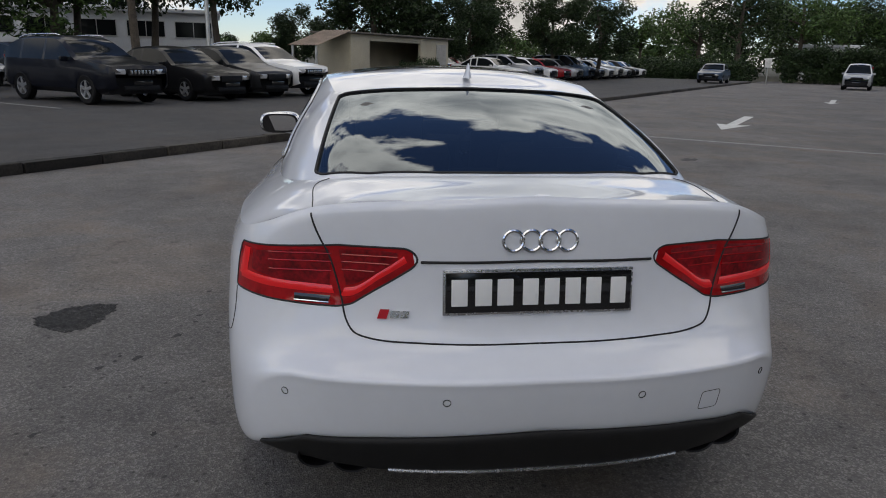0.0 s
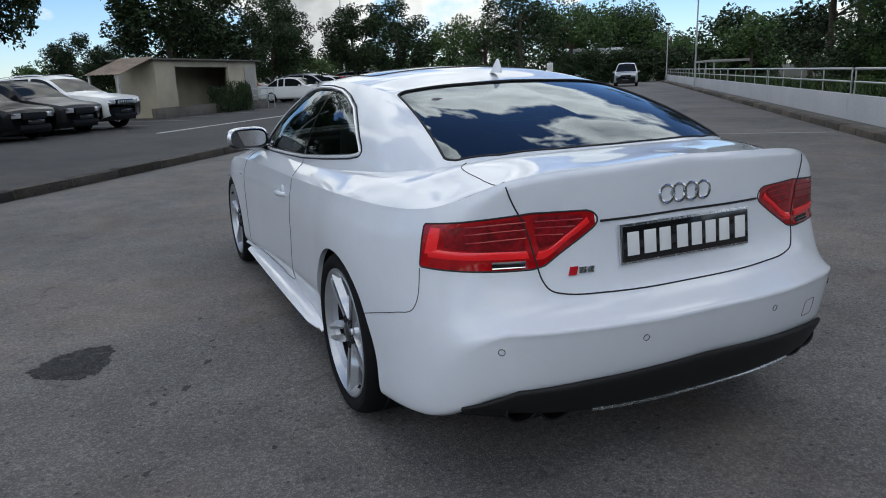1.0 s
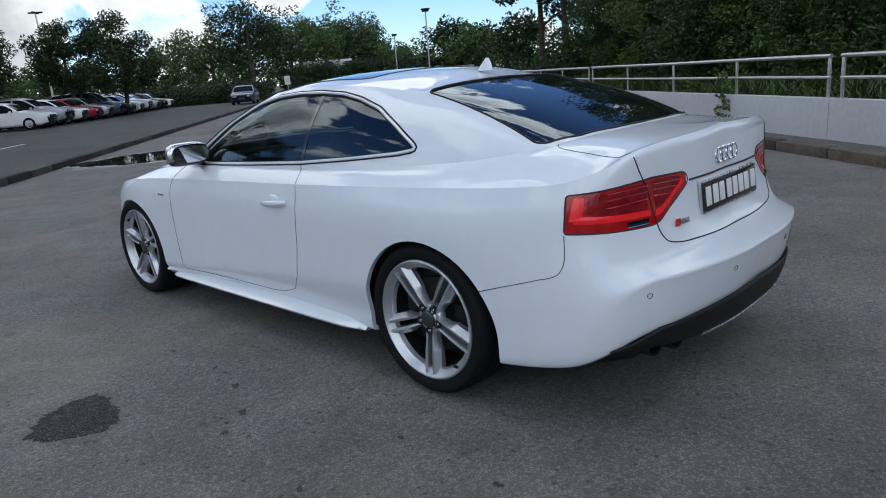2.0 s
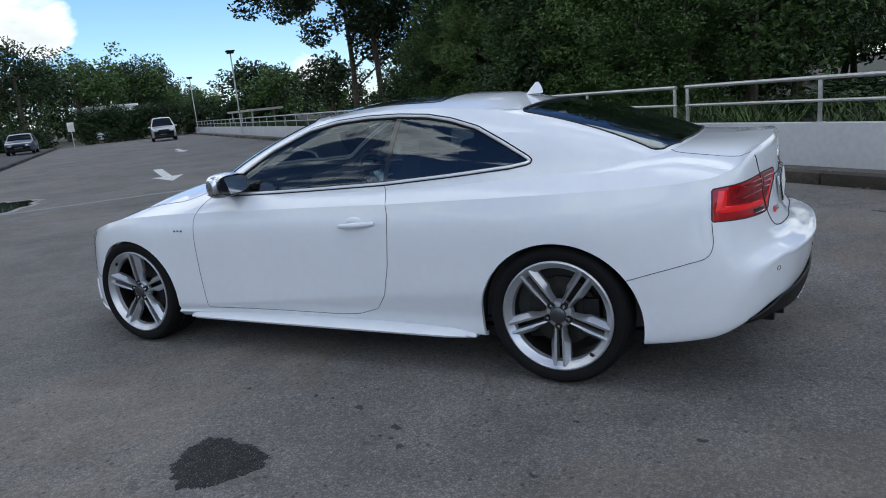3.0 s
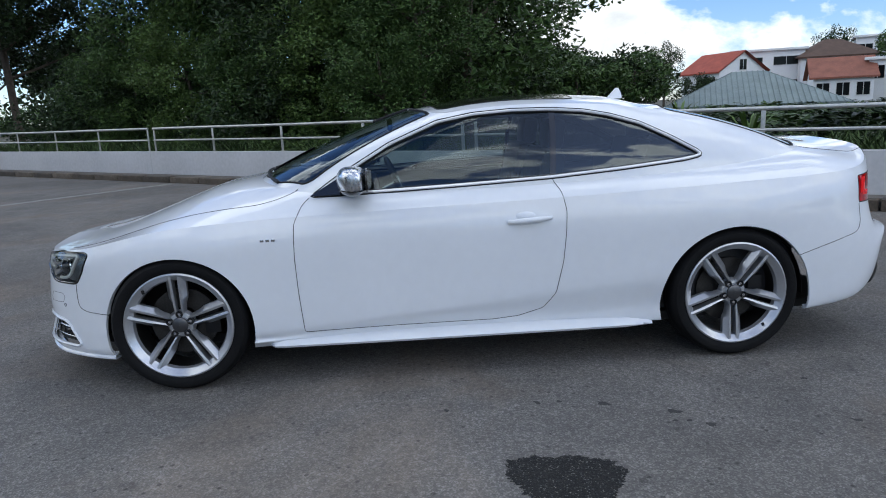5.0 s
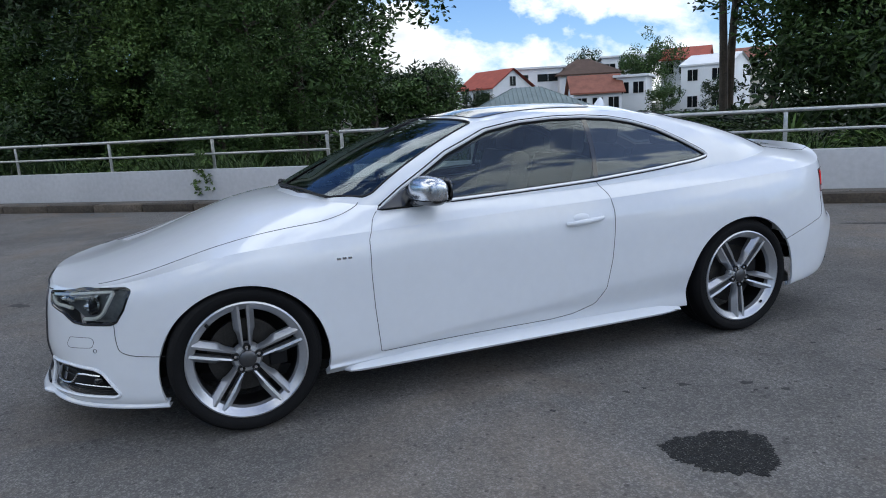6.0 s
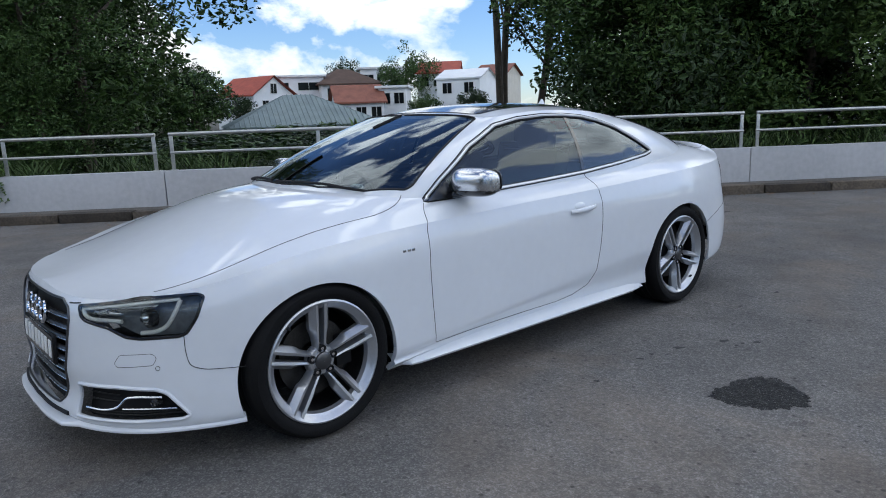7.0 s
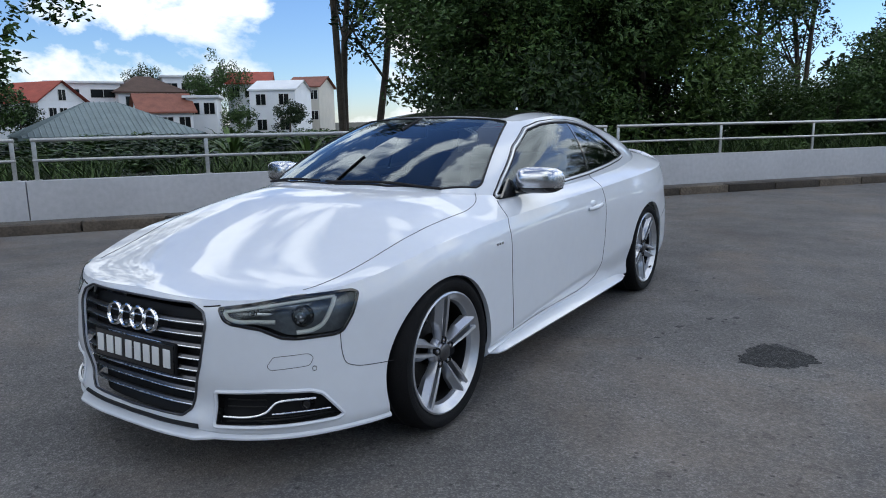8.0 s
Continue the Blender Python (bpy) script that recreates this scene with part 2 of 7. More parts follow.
def show_stones(m, scale, chance, colour):
    """Pale stones that stand out of a dark film."""
    nt = m.node_tree
    b = nt.nodes["Principled BSDF"]
    cells = nt.nodes.new("ShaderNodeTexVoronoi")
    cells.inputs["Scale"].default_value = scale
    nt.links.new(nt.nodes.new("ShaderNodeTexCoord").outputs["Object"], cells.inputs["Vector"])
    luck = nt.nodes.new("ShaderNodeSeparateColor")
    nt.links.new(cells.outputs["Color"], luck.inputs[0])
    round_top = nt.nodes.new("ShaderNodeMapRange")
    for key, value in (("From Min", 0.20), ("From Max", 0.36), ("To Min", 1.0), ("To Max", 0.0)):
        round_top.inputs[key].default_value = value
    nt.links.new(cells.outputs["Distance"], round_top.inputs["Value"])
    few = nt.nodes.new("ShaderNodeMapRange")
    for key, value in (("From Min", 0.0), ("From Max", chance), ("To Min", 1.0), ("To Max", 0.0)):
        few.inputs[key].default_value = value
    nt.links.new(luck.outputs[0], few.inputs["Value"])
    both_of = nt.nodes.new("ShaderNodeMath"); both_of.operation = "MULTIPLY"
    nt.links.new(round_top.outputs[0], both_of.inputs[0]); nt.links.new(few.outputs[0], both_of.inputs[1])
    mix = nt.nodes.new("ShaderNodeMix"); mix.data_type = "RGBA"
    nt.links.new(both_of.outputs[0], mix.inputs[0])
    nt.links.new(b.inputs["Base Color"].links[0].from_socket, mix.inputs[6])
    mix.inputs[7].default_value = (*colour, 1)
    nt.links.new(mix.outputs[2], b.inputs["Base Color"])


show_stones(OIL, 105.0, 0.85, (0.20, 0.195, 0.18))
LINE = mat("road_paint", (0.55, 0.55, 0.52), 0.7, vary=0.3, scale=4, fine=50, bump=0.3)
CONCRETE = mat("concrete", (0.34, 0.33, 0.30), 0.85, vary=0.25, scale=2.0, fine=30, bump=0.35, bump_scale=60)
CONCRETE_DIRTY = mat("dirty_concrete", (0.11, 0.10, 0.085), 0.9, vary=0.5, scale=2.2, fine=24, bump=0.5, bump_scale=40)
LINE_WORN = mat("worn_road_paint", (0.20, 0.20, 0.19), 0.8, vary=0.45, scale=9, fine=70, bump=0.3)
OIL_FAINT = mat("faint_stain", (0.030, 0.029, 0.028), 0.8, vary=0.4, scale=18, fine=120)
WATER = mat("water", (0.02, 0.02, 0.02), 0.03, coat=1.0, spec=0.8)
DRY_LEAF = mat("dry_leaves", (0.16, 0.085, 0.035), 0.8, vary=0.4, scale=8, fine=30, per_island=0.5)
BEIGE = mat("beige_plaster", (0.40, 0.36, 0.27), 0.85, vary=0.15, scale=1.5, fine=20, bump=0.15)
BEIGE_PALE = mat("pale_beige_render", (0.60, 0.56, 0.48), 0.85, vary=0.08, scale=1.0, fine=12, bump=0.1)
ROOF_SHEET = mat("rusty_sheet", (0.20, 0.15, 0.11), 0.7, vary=0.4, scale=2, fine=20, bump=0.4, bump_scale=20)
WHITE_WALL = mat("white_render", (0.74, 0.75, 0.75), 0.8, vary=0.06, scale=0.7, fine=9, bump=0.08)
WINDOW_FRAME = mat("window_frame", (0.62, 0.62, 0.60), 0.5)
ROOF_RED = mat("red_tiles", (0.34, 0.065, 0.035), 0.75, vary=0.25, scale=1.2, fine=12, bump=0.6, bump_scale=9)
ROOF_REDBROWN = mat("red_brown_tiles", (0.23, 0.085, 0.055), 0.8, vary=0.25, scale=1.2, fine=12, bump=0.6, bump_scale=9)
ROOF_BROWN = mat("brown_tiles", (0.085, 0.05, 0.035), 0.85, vary=0.3, scale=1.2, fine=12, bump=0.6, bump_scale=9)
ROOF_GREEN = mat("pale_green_tiles", (0.17, 0.215, 0.215), 0.7, vary=0.2, scale=1.0, fine=9, bump=0.8, bump_scale=6)
SILT = mat("dried_silt", (0.26, 0.25, 0.235), 0.9, vary=0.5, scale=6, fine=40, bump=0.3)
KERB_DARK = mat("dark_kerb_stone", (0.036, 0.031, 0.025), 0.9, vary=0.6, scale=4, fine=28, bump=0.6, bump_scale=40, per_object=0.7)
KERB = mat("kerb_concrete", (0.075, 0.060, 0.045), 0.9, vary=0.5, scale=3, fine=28, bump=0.6, bump_scale=40, per_object=0.65)
WALLPAINT = mat("wall_paint", (0.45, 0.45, 0.46), 0.75, vary=0.10, scale=0.9, fine=14, bump=0.12, bump_scale=50)
STEEL = mat("galvanised_steel", (0.50, 0.50, 0.48), 0.42, metal=0.85, vary=0.18, scale=5, fine=40, rough_vary=0.12)
GRASS = mat("grass", (0.05, 0.085, 0.022), 0.9, vary=0.45, scale=2, fine=20, per_island=0.4)
SOIL = mat("soil", (0.055, 0.05, 0.03), 0.95, vary=0.4, scale=1.0, fine=18, bump=0.4)
BARK = mat("bark", (0.075, 0.06, 0.045), 0.9, vary=0.4, scale=5, fine=30, bump=0.8, bump_scale=30)
LEAF = mat("leaves", (0.056, 0.100, 0.026), 0.55, vary=0.35, scale=1.2, fine=6, per_island=0.45, spec=0.3)
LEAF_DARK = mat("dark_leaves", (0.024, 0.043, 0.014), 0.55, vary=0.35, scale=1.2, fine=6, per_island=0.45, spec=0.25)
LEAF_FRESH = mat("fresh_leaves", (0.075, 0.125, 0.030), 0.55, vary=0.3, scale=1.4, fine=6, per_island=0.4, spec=0.3)
PAINT = mat("white_car_paint", (0.69, 0.71, 0.74), 0.45, coat=1.0, spec=0.2, vary=0.02, scale=3, fine=20)
SHADOW_GAP = mat("panel_gap", (0.012, 0.012, 0.013), 0.8)
BLACK = mat("black_plastic", (0.008, 0.008, 0.009), 0.55, spec=0.25, vary=0.2, scale=20, fine=200, bump=0.05, bump_scale=300)
GLOSS_BLACK = mat("gloss_black", (0.008, 0.008, 0.009), 0.12, coat=0.6)
GREY_PLASTIC = mat("grey_valance", (0.012, 0.0118, 0.0115), 0.5, spec=0.22, vary=0.15, scale=20, fine=120)
RUBBER = mat("tyre_rubber", (0.0055, 0.0055, 0.006), 0.75, spec=0.18, vary=0.25, scale=12, fine=80, bump=0.2, bump_scale=140)
CHROME = mat("chrome", (0.72, 0.73, 0.75), 0.10, metal=1.0)
TRIM = mat("bright_trim", (0.74, 0.75, 0.76), 0.25, metal=0.25, coat=0.5)
LAMP_GREY = mat("lamp_grey", (0.15, 0.16, 0.17), 0.3, vary=0.3, scale=14, fine=60, coat=0.4)
LAMP_SILVER = mat("lamp_silver", (0.50, 0.51, 0.52), 0.25, metal=0.7, vary=0.3, scale=14, fine=60)
SATIN = mat("satin_aluminium", (0.66, 0.67, 0.69), 0.26, metal=1.0, rough_vary=0.05, scale=4, fine=60)
ALLOY = mat("alloy_silver", (0.48, 0.49, 0.51), 0.33, metal=0.75, coat=0.5, vary=0.06, scale=8, fine=80)
ALLOY_DARK = mat("brake_iron", (0.045, 0.043, 0.041), 0.45, metal=0.8, vary=0.3, scale=20, fine=120)
GLASS_TINT = glass("tinted_glass", (0.50, 0.58, 0.56), ior=1.6)
GLASS_SCREEN = glass("tinted_windscreen", (0.50, 0.58, 0.56), ior=1.8)
GLASS_QUARTER = glass("tinted_quarter_glass", (0.24, 0.27, 0.27), ior=1.75)
GLASS_DARK = glass("dark_tinted_glass", (0.12, 0.14, 0.15), ior=2.1)
GLASS_CLEAR = glass("clear_lens", (0.86, 0.89, 0.90), ior=1.45)
RED_LENS = mat("red_lens", (0.34, 0.004, 0.007), 0.10, coat=0.5, spec=0.3, vary=0.3, scale=9, fine=40)
RED_BRIGHT = mat("red_light_guide", (0.90, 0.016, 0.020), 0.2, coat=0.4)
RED_DARK = mat("dark_red_lens", (0.20, 0.004, 0.008), 0.3, coat=0.4, spec=0.2, vary=0.6, scale=25, fine=90)
WHITE_LENS = mat("white_light_guide", (0.75, 0.75, 0.70), 0.2, coat=0.5)
LEATHER = mat("leather", (0.028, 0.029, 0.032), 0.5, vary=0.2, scale=10, fine=90, bump=0.2, bump_scale=160)
GUNMETAL = mat("gunmetal_trim", (0.10, 0.10, 0.105), 0.30, metal=0.8, vary=0.1, scale=9, fine=60)
HEADLINER = mat("headliner_fabric", (0.07, 0.07, 0.075), 0.95, vary=0.1, scale=30, fine=200, bump=0.1, bump_scale=300)
PLATE_WHITE = mat("plate_lettering", (0.72, 0.72, 0.70), 0.5)
RED_ENAMEL = mat("red_enamel", (0.45, 0.01, 0.02), 0.25, coat=0.5)


# ---- mesh helpers ----
def mesh_of(name, bm, materials, smooth=True):
    me = bpy.data.meshes.new(name)
    bm.to_mesh(me)
    bm.free()
    for m in (materials if isinstance(materials, (list, tuple)) else (materials,)):
        me.materials.append(m)
    if smooth:
        me.polygons.foreach_set("use_smooth", [True] * len(me.polygons))
        me.set_sharp_from_angle(angle=radians(35))
    return me


def part(name, bm, materials, parent, label="", smooth=True):
    """Links a bmesh as one mesh object under a thing or a part."""
    ob = new(name, bm if isinstance(bm, bpy.types.Mesh) else mesh_of(name, bm, materials, smooth))
    ob.parent = parent
    if label:
        ob["label"] = label
    return ob


def thing(name, label, category, m=None, group="", kind=""):
    ob = new(name)
    ob.empty_display_size = 0.2
    if m is not None:
        ob.matrix_basis = m
    return tagged(ob, label, category, group, kind)


def box(bm, x0, x1, y0, y1, z0, z1, bevel=0.0, m=None):
    made = bmesh.ops.create_cube(bm, size=1.0)["verts"]
    bmesh.ops.scale(bm, vec=(x1 - x0, y1 - y0, z1 - z0), verts=made)
    bmesh.ops.translate(bm, vec=((x0 + x1) / 2, (y0 + y1) / 2, (z0 + z1) / 2), verts=made)
    if bevel:
        edges = list({e for v in made for e in v.link_edges})
        out = bmesh.ops.bevel(bm, geom=edges, offset=bevel, segments=2, affect="EDGES", profile=0.6)
        made = list({v for v in out["verts"]} | {v for v in made if v.is_valid})
    if m is not None:
        bmesh.ops.transform(bm, matrix=m, verts=made)
    return made


def tube(bm, points, radius, sides=8, closed=False, flat=1.0):
    """A round bar along points; radius may be one number or one for each point."""
    pts = [Vector(p) for p in points]
    n = len(pts)
    rings, side = [], None
    for i, p in enumerate(pts):
        a, b = (pts[(i - 1) % n], pts[(i + 1) % n]) if closed else (pts[max(i - 1, 0)], pts[min(i + 1, n - 1)])
        d = (b - a).normalized()
        if side is None:
            side = d.cross(Vector((0, 0, 1)) if abs(d.z) < 0.9 else Vector((1, 0, 0))).normalized()
        side = (side - d * side.dot(d)).normalized()
        up = d.cross(side)
        r = radius[i] if hasattr(radius, "__len__") else radius
        rings.append([bm.verts.new(p + (side * math.cos(t) + up * math.sin(t) * flat) * r) for t in [2 * math.pi * k / sides for k in range(sides)]])
    for i in range(n if closed else n - 1):
        a, b = rings[i], rings[(i + 1) % n]
        for k in range(sides):
            bm.faces.new((a[k], a[(k + 1) % sides], b[(k + 1) % sides], b[k]))
    if not closed:
        bm.faces.new(rings[0][::-1]), bm.faces.new(rings[-1])


def lathe(bm, profile, steps=48, axis="x", m=None):
    """Turns (radius, along) round an axis."""
    rings = []
    for k in range(steps):
        c, s = math.cos(2 * math.pi * k / steps), math.sin(2 * math.pi * k / steps)
        ring = []
        for r, a in profile:
            p = Vector((a, r * c, r * s)) if axis == "x" else Vector((r * c, r * s, a))
            ring.append(bm.verts.new(m @ p if m is not None else p))
        rings.append(ring)
    for k in range(steps):
        a, b = rings[k], rings[(k + 1) % steps]
        for i in range(len(profile) - 1):
            bm.faces.new((a[i], b[i], b[i + 1], a[i + 1]))


def prism(bm, outline, low, high, m=None):
    """An outline in x, y raised from low to high; high may be smaller than low."""
    a = [bm.verts.new((*p, low)) for p in outline]
    b = [bm.verts.new((*p, high)) for p in outline]
    n = len(a)
    bm.faces.new(a[::-1]), bm.faces.new(b)
    for i in range(n):
        bm.faces.new((a[i], a[(i + 1) % n], b[(i + 1) % n], b[i]))
    if m is not None:
        bmesh.ops.transform(bm, matrix=m, verts=a + b)
    return a + b


def curve(xs, ys, x):
    """A smooth curve through knots, with no overshoot worth mention; x may be an array."""
    xs, ys, x = np.asarray(xs, float), np.asarray(ys, float), np.asarray(x, float)
    flip = xs[0] > xs[-1]
    if flip:
        xs, ys = xs[::-1], ys[::-1]
    h = np.diff(xs)
    d = (np.diff(ys, axis=0).T / h).T
    t = np.zeros_like(ys)
    t[1:-1] = (d[:-1] + d[1:]) / 2
    t[0], t[-1] = d[0], d[-1]
    low = np.minimum(abs(d[:-1]), abs(d[1:])) * 2.2
    t[1:-1] = np.clip(t[1:-1], -low, low) if ys.ndim == 1 else t[1:-1]
    i = np.clip(np.searchsorted(xs, x) - 1, 0, len(h) - 1)
    u = np.clip((x - xs[i]) / h[i], 0, 1)
    sh = (lambda q: q) if ys.ndim == 1 else (lambda q: q[..., None])
    u, hh = sh(u), sh(h[i])
    return (2 * u**3 - 3 * u**2 + 1) * ys[i] + (u**3 - 2 * u**2 + u) * hh * t[i] + (3 * u**2 - 2 * u**3) * ys[i + 1] + (u**3 - u**2) * hh * t[i + 1]


def through_points(points, n, closed=False):
    """n points along a smooth line through the given ones, evenly spread."""
    p = np.asarray(points, float)
    if closed:
        p = np.vstack([p, p[:1]])
    s = np.r_[0, np.cumsum(np.linalg.norm(np.diff(p, axis=0), axis=1))]
    if closed:
        pp, ss = np.vstack([p[-3:-1], p, p[1:3]]), np.r_[s[-3:-1] - s[-1], s, s[1:3] + s[-1]]
    else:
        pp, ss = p, s
    return curve(ss, pp, np.linspace(0, s[-1], n + 1)[:-1] if closed else np.linspace(0, s[-1], n))

# ---- ground, kerbs, wall ----
ROAD_M = Matrix(((ROAD_V.x, ROAD_U.x, 0, 0), (ROAD_V.y, ROAD_U.y, 0, 0), (0, 0, 1, 0), (0, 0, 0, 1)))   # x across, y along the road
KERB_L, KERB_R, WALL_V, STEP = -6.15, 5.42, 5.90, 0.13


def sheet_object(name, corners, z, material, label, category="ground", thick=0.0):
    bm = bmesh.new()
    bm.faces.new([bm.verts.new((*c, z)) for c in corners])
    if thick:
        r = bmesh.ops.extrude_face_region(bm, geom=bm.faces[:])
        bmesh.ops.translate(bm, vec=(0, 0, -thick), verts=[g for g in r["geom"] if isinstance(g, bmesh.types.BMVert)])
    bmesh.ops.recalc_face_normals(bm, faces=bm.faces)
    return tagged(new(name, mesh_of(name, bm, material, smooth=False)), label, category, kind="structure")


def corner(u, v):
    p = road(u, v)
    return (p.x, p.y)


sheet_object("ground", [(-1500, -1500), (1500, -1500), (1500, 1500), (-1500, 1500)], -0.02, SOIL, "dark earth and grass beyond the paving")
sheet_object("road", [corner(-70, -6.2), corner(75, -6.2), corner(75, 5.5), corner(-70, 5.5)], 0.0, ASPHALT, "worn grey asphalt with pale stone grain and stains", "road", thick=0.015)
sheet_object("pavement_lot", [corner(-70, -75), corner(66, -75), corner(66, KERB_L - 0.17), corner(-70, KERB_L - 0.17)], STEP - 0.004, ASPHALT_LOT,
             "raised asphalt of a car park behind a kerb", "car park", thick=0.14)
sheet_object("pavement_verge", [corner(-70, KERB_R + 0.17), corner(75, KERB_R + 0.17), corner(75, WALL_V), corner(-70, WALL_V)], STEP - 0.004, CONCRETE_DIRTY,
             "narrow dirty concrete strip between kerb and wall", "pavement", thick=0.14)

# parapet wall in panels
wall = thing("wall_low", "low grey-white painted concrete parapet, weathered and streaked", "wall", ROAD_M, kind="structure")
PANEL = 8.67
bm = bmesh.new()
box(bm, 0, 0.16, 0.006, PANEL - 0.006, -0.45, 0.635, 0.010)
panel_mesh = mesh_of("wall_panel", bm, WALLPAINT)
for k in range(-8, 8):
    ob = new("wall_panel", panel_mesh)
    ob.parent = wall
    ob.location = (WALL_V, 3.655 + PANEL * k, 0)


# ---- railing on the parapet ----
def railing_section():
    rail = thing("railing", "galvanised steel pipe railing on a low wall", "railing", group="railing sections")
    long = PANEL - 0.25
    post_mesh = None
    for k in range(5):
        bm = bmesh.new()
        box(bm, -0.010, 0.010, -0.026, 0.026, 0.63, 1.135, 0.004)
        box(bm, -0.045, 0.045, -0.05, 0.05, 0.634, 0.644, 0.002)
        ob = part("post", bm, STEEL, rail)
        ob.location = (0, long * k / 4, 0)
    for z, r, name in ((1.150, 0.026, "top_rail"), (0.888, 0.019, "middle_rail")):
        bm = bmesh.new()
        tube(bm, [Vector((0, -0.03 + (long + 0.06) * t, z + 0.003 * math.sin(9 * t))) for t in np.linspace(0, 1, 12)], r, 12)
        part(name, bm, STEEL, rail, "round steel pipe")
    return rail


first = railing_section()
first.matrix_basis = ROAD_M @ Matrix.Translation((WALL_V + 0.08, 3.655 + 0.125, 0))
for k in range(-7, 8):
    if k:
        copy_thing(first, ROAD_M @ Matrix.Translation((WALL_V + 0.08, 3.655 + 0.125 + PANEL * k, 0)))


# ---- painted marks, stains, puddle ----
def flat_patch(name, outline_uv, z, material, label, category, kind="structure"):
    bm = bmesh.new()
    top = [bm.verts.new(road(u, v, z)) for u, v in outline_uv]
    low = [bm.verts.new(road(u, v, z - 0.006)) for u, v in outline_uv]
    bm.faces.new(top)
    for i in range(len(top)):
        bm.faces.new((top[i], top[i - 1], low[i - 1], low[i]))
    bmesh.ops.recalc_face_normals(bm, faces=bm.faces)
    return tagged(new(name, mesh_of(name, bm, material, smooth=False)), label, category, kind=kind)


def blob(u, v, ru, rv, seed, n=90, rough=0.22):
    rnd = random.Random(seed)
    ph = [rnd.uniform(0, 6.28) for _ in range(8)]
    am = [rough * rnd.uniform(0.3, 1.0) / (k + 1) ** 0.75 for k in range(8)]
    out = []
    for a in np.linspace(0, 2 * math.pi, n, endpoint=False):
        r = 1 + sum(m * math.sin((k + 2) * a + p) for k, (m, p) in enumerate(zip(am, ph))) + rnd.uniform(-0.05, 0.05)
        out.append((u + ru * r * math.cos(a), v + rv * r * math.sin(a)))
    return out


flat_patch("stop_line", [(10.62, -5.7), (10.66, -2.0), (10.60, 1.5), (10.64, 5.3), (10.82, 5.3), (10.79, 1.5), (10.84, -2.0), (10.80, -5.7)], 0.003, LINE_WORN, "faded white line across the road", "road marking")
flat_patch("road_arrow", [(13.55, -.47), (15.3, -.86), (15.15, -.60), (18.7, -.66), (18.7, -.40), (15.15, -.36), (15.3, -.08)], 0.003, LINE, "white painted arrow on the asphalt", "road marking")
flat_patch("road_arrow", [(29.5, 1.2), (31.0, 0.9), (30.9, 1.1), (34.0, 1.1), (34.0, 1.32), (30.9, 1.32), (31.0, 1.5)], 0.003, LINE, "white painted arrow far along the road", "road marking")
flat_patch("lot_line", [(12.2, -10.55), (20.5, -10.55), (20.5, -10.68), (12.2, -10.68)], STEP, LINE, "white painted line in the car park", "road marking")
for k in range(9):
    u = 5.9 + 2.45 * k
    flat_patch("bay_line", [(u, -13.4), (u, -17.6), (u + .10, -17.6), (u + .10, -13.4)], STEP, LINE_WORN, "worn white parking bay line", "road marking")


def ragged(corners, seed, n=300, rough=0.011):
    """A patch with the given corners and a frayed edge."""
    rnd = random.Random(seed)
    pts, mid = [], np.mean(corners, axis=0)
    wave = 0.0
    for k in range(n):
        f = k * len(corners) / n
        a, b = np.array(corners[int(f)]), np.array(corners[(int(f) + 1) % len(corners)])
        q = a + (b - a) * (f - int(f))
        wave = 0.75 * wave + rnd.uniform(-rough, rough)
        out = (q - mid) / np.linalg.norm(q - mid)
        pts.append(tuple(q + out * wave))
    return pts


flat_patch("oil_stain", ragged([(-1.19, -1.395), (-1.27, -1.32), (-1.51, -1.205), (-1.60, -1.26), (-1.625, -1.46), (-1.56, -1.56), (-1.37, -1.575), (-1.24, -1.52)], 3), 0.002, OIL, "dark oil stain on the asphalt", "stain")
for k, (u, v, a, b) in enumerate(((7.65, .01, .20, .09), (3.75, .10, .09, .05), (-1.04, -.88, .016, .010), (-1.12, -.82, .012, .008), (-1.30, -.745, .030, .014), (-1.59, -.675, .026, .018), (-1.755, -.725, .022, .012),
                                 (-1.67, -.73, .010, .007), (-.73, -1.15, .012, .010), (-2.25, -.40, .016, .010), (-2.4, .26, .018, .012), (-.75, 4.45, .42, .07), (-3.44, 3.93, .30, .06), (-2.0, -.03, .014, .010), (-1.62, -.76, .010, .008))):
    flat_patch("asphalt_spot", blob(u, v, a, b, 20 + k, 40, .35), 0.0015, OIL_FAINT, "small dark spot on the asphalt", "stain")
flat_patch("silt_ring", blob(12.25, -4.62, 1.60, 1.50, 31, 90, .16), 0.0015, SILT, "pale dried silt round a puddle", "stain")
flat_patch("puddle", blob(12.25, -4.62, 1.45, 1.36, 31, 90, .16), 0.003, WATER, "shallow rain puddle on the asphalt", "puddle")

# ---- the white coupe: x to its right, y ahead, wheels at y = +-1.3755 ----
from mathutils.bvhtree import BVHTree
from mathutils.interpolate import poly_3d_calc


# outline from above (half width, along), from the middle of the nose to the middle of the tail
PLAN = [(0, 2.285), (.25, 2.272), (.48, 2.215), (.66, 2.10), (.79, 1.93), (.892, 1.70), (.932, 1.3755), (.924, .9), (.912, .3), (.912, -.4),
        (.926, -1.0), (.940, -1.3755), (.920, -1.75), (.875, -2.03), (.788, -2.212), (.655, -2.325), (.45, -2.397), (.22, -2.435), (0, -2.442)]
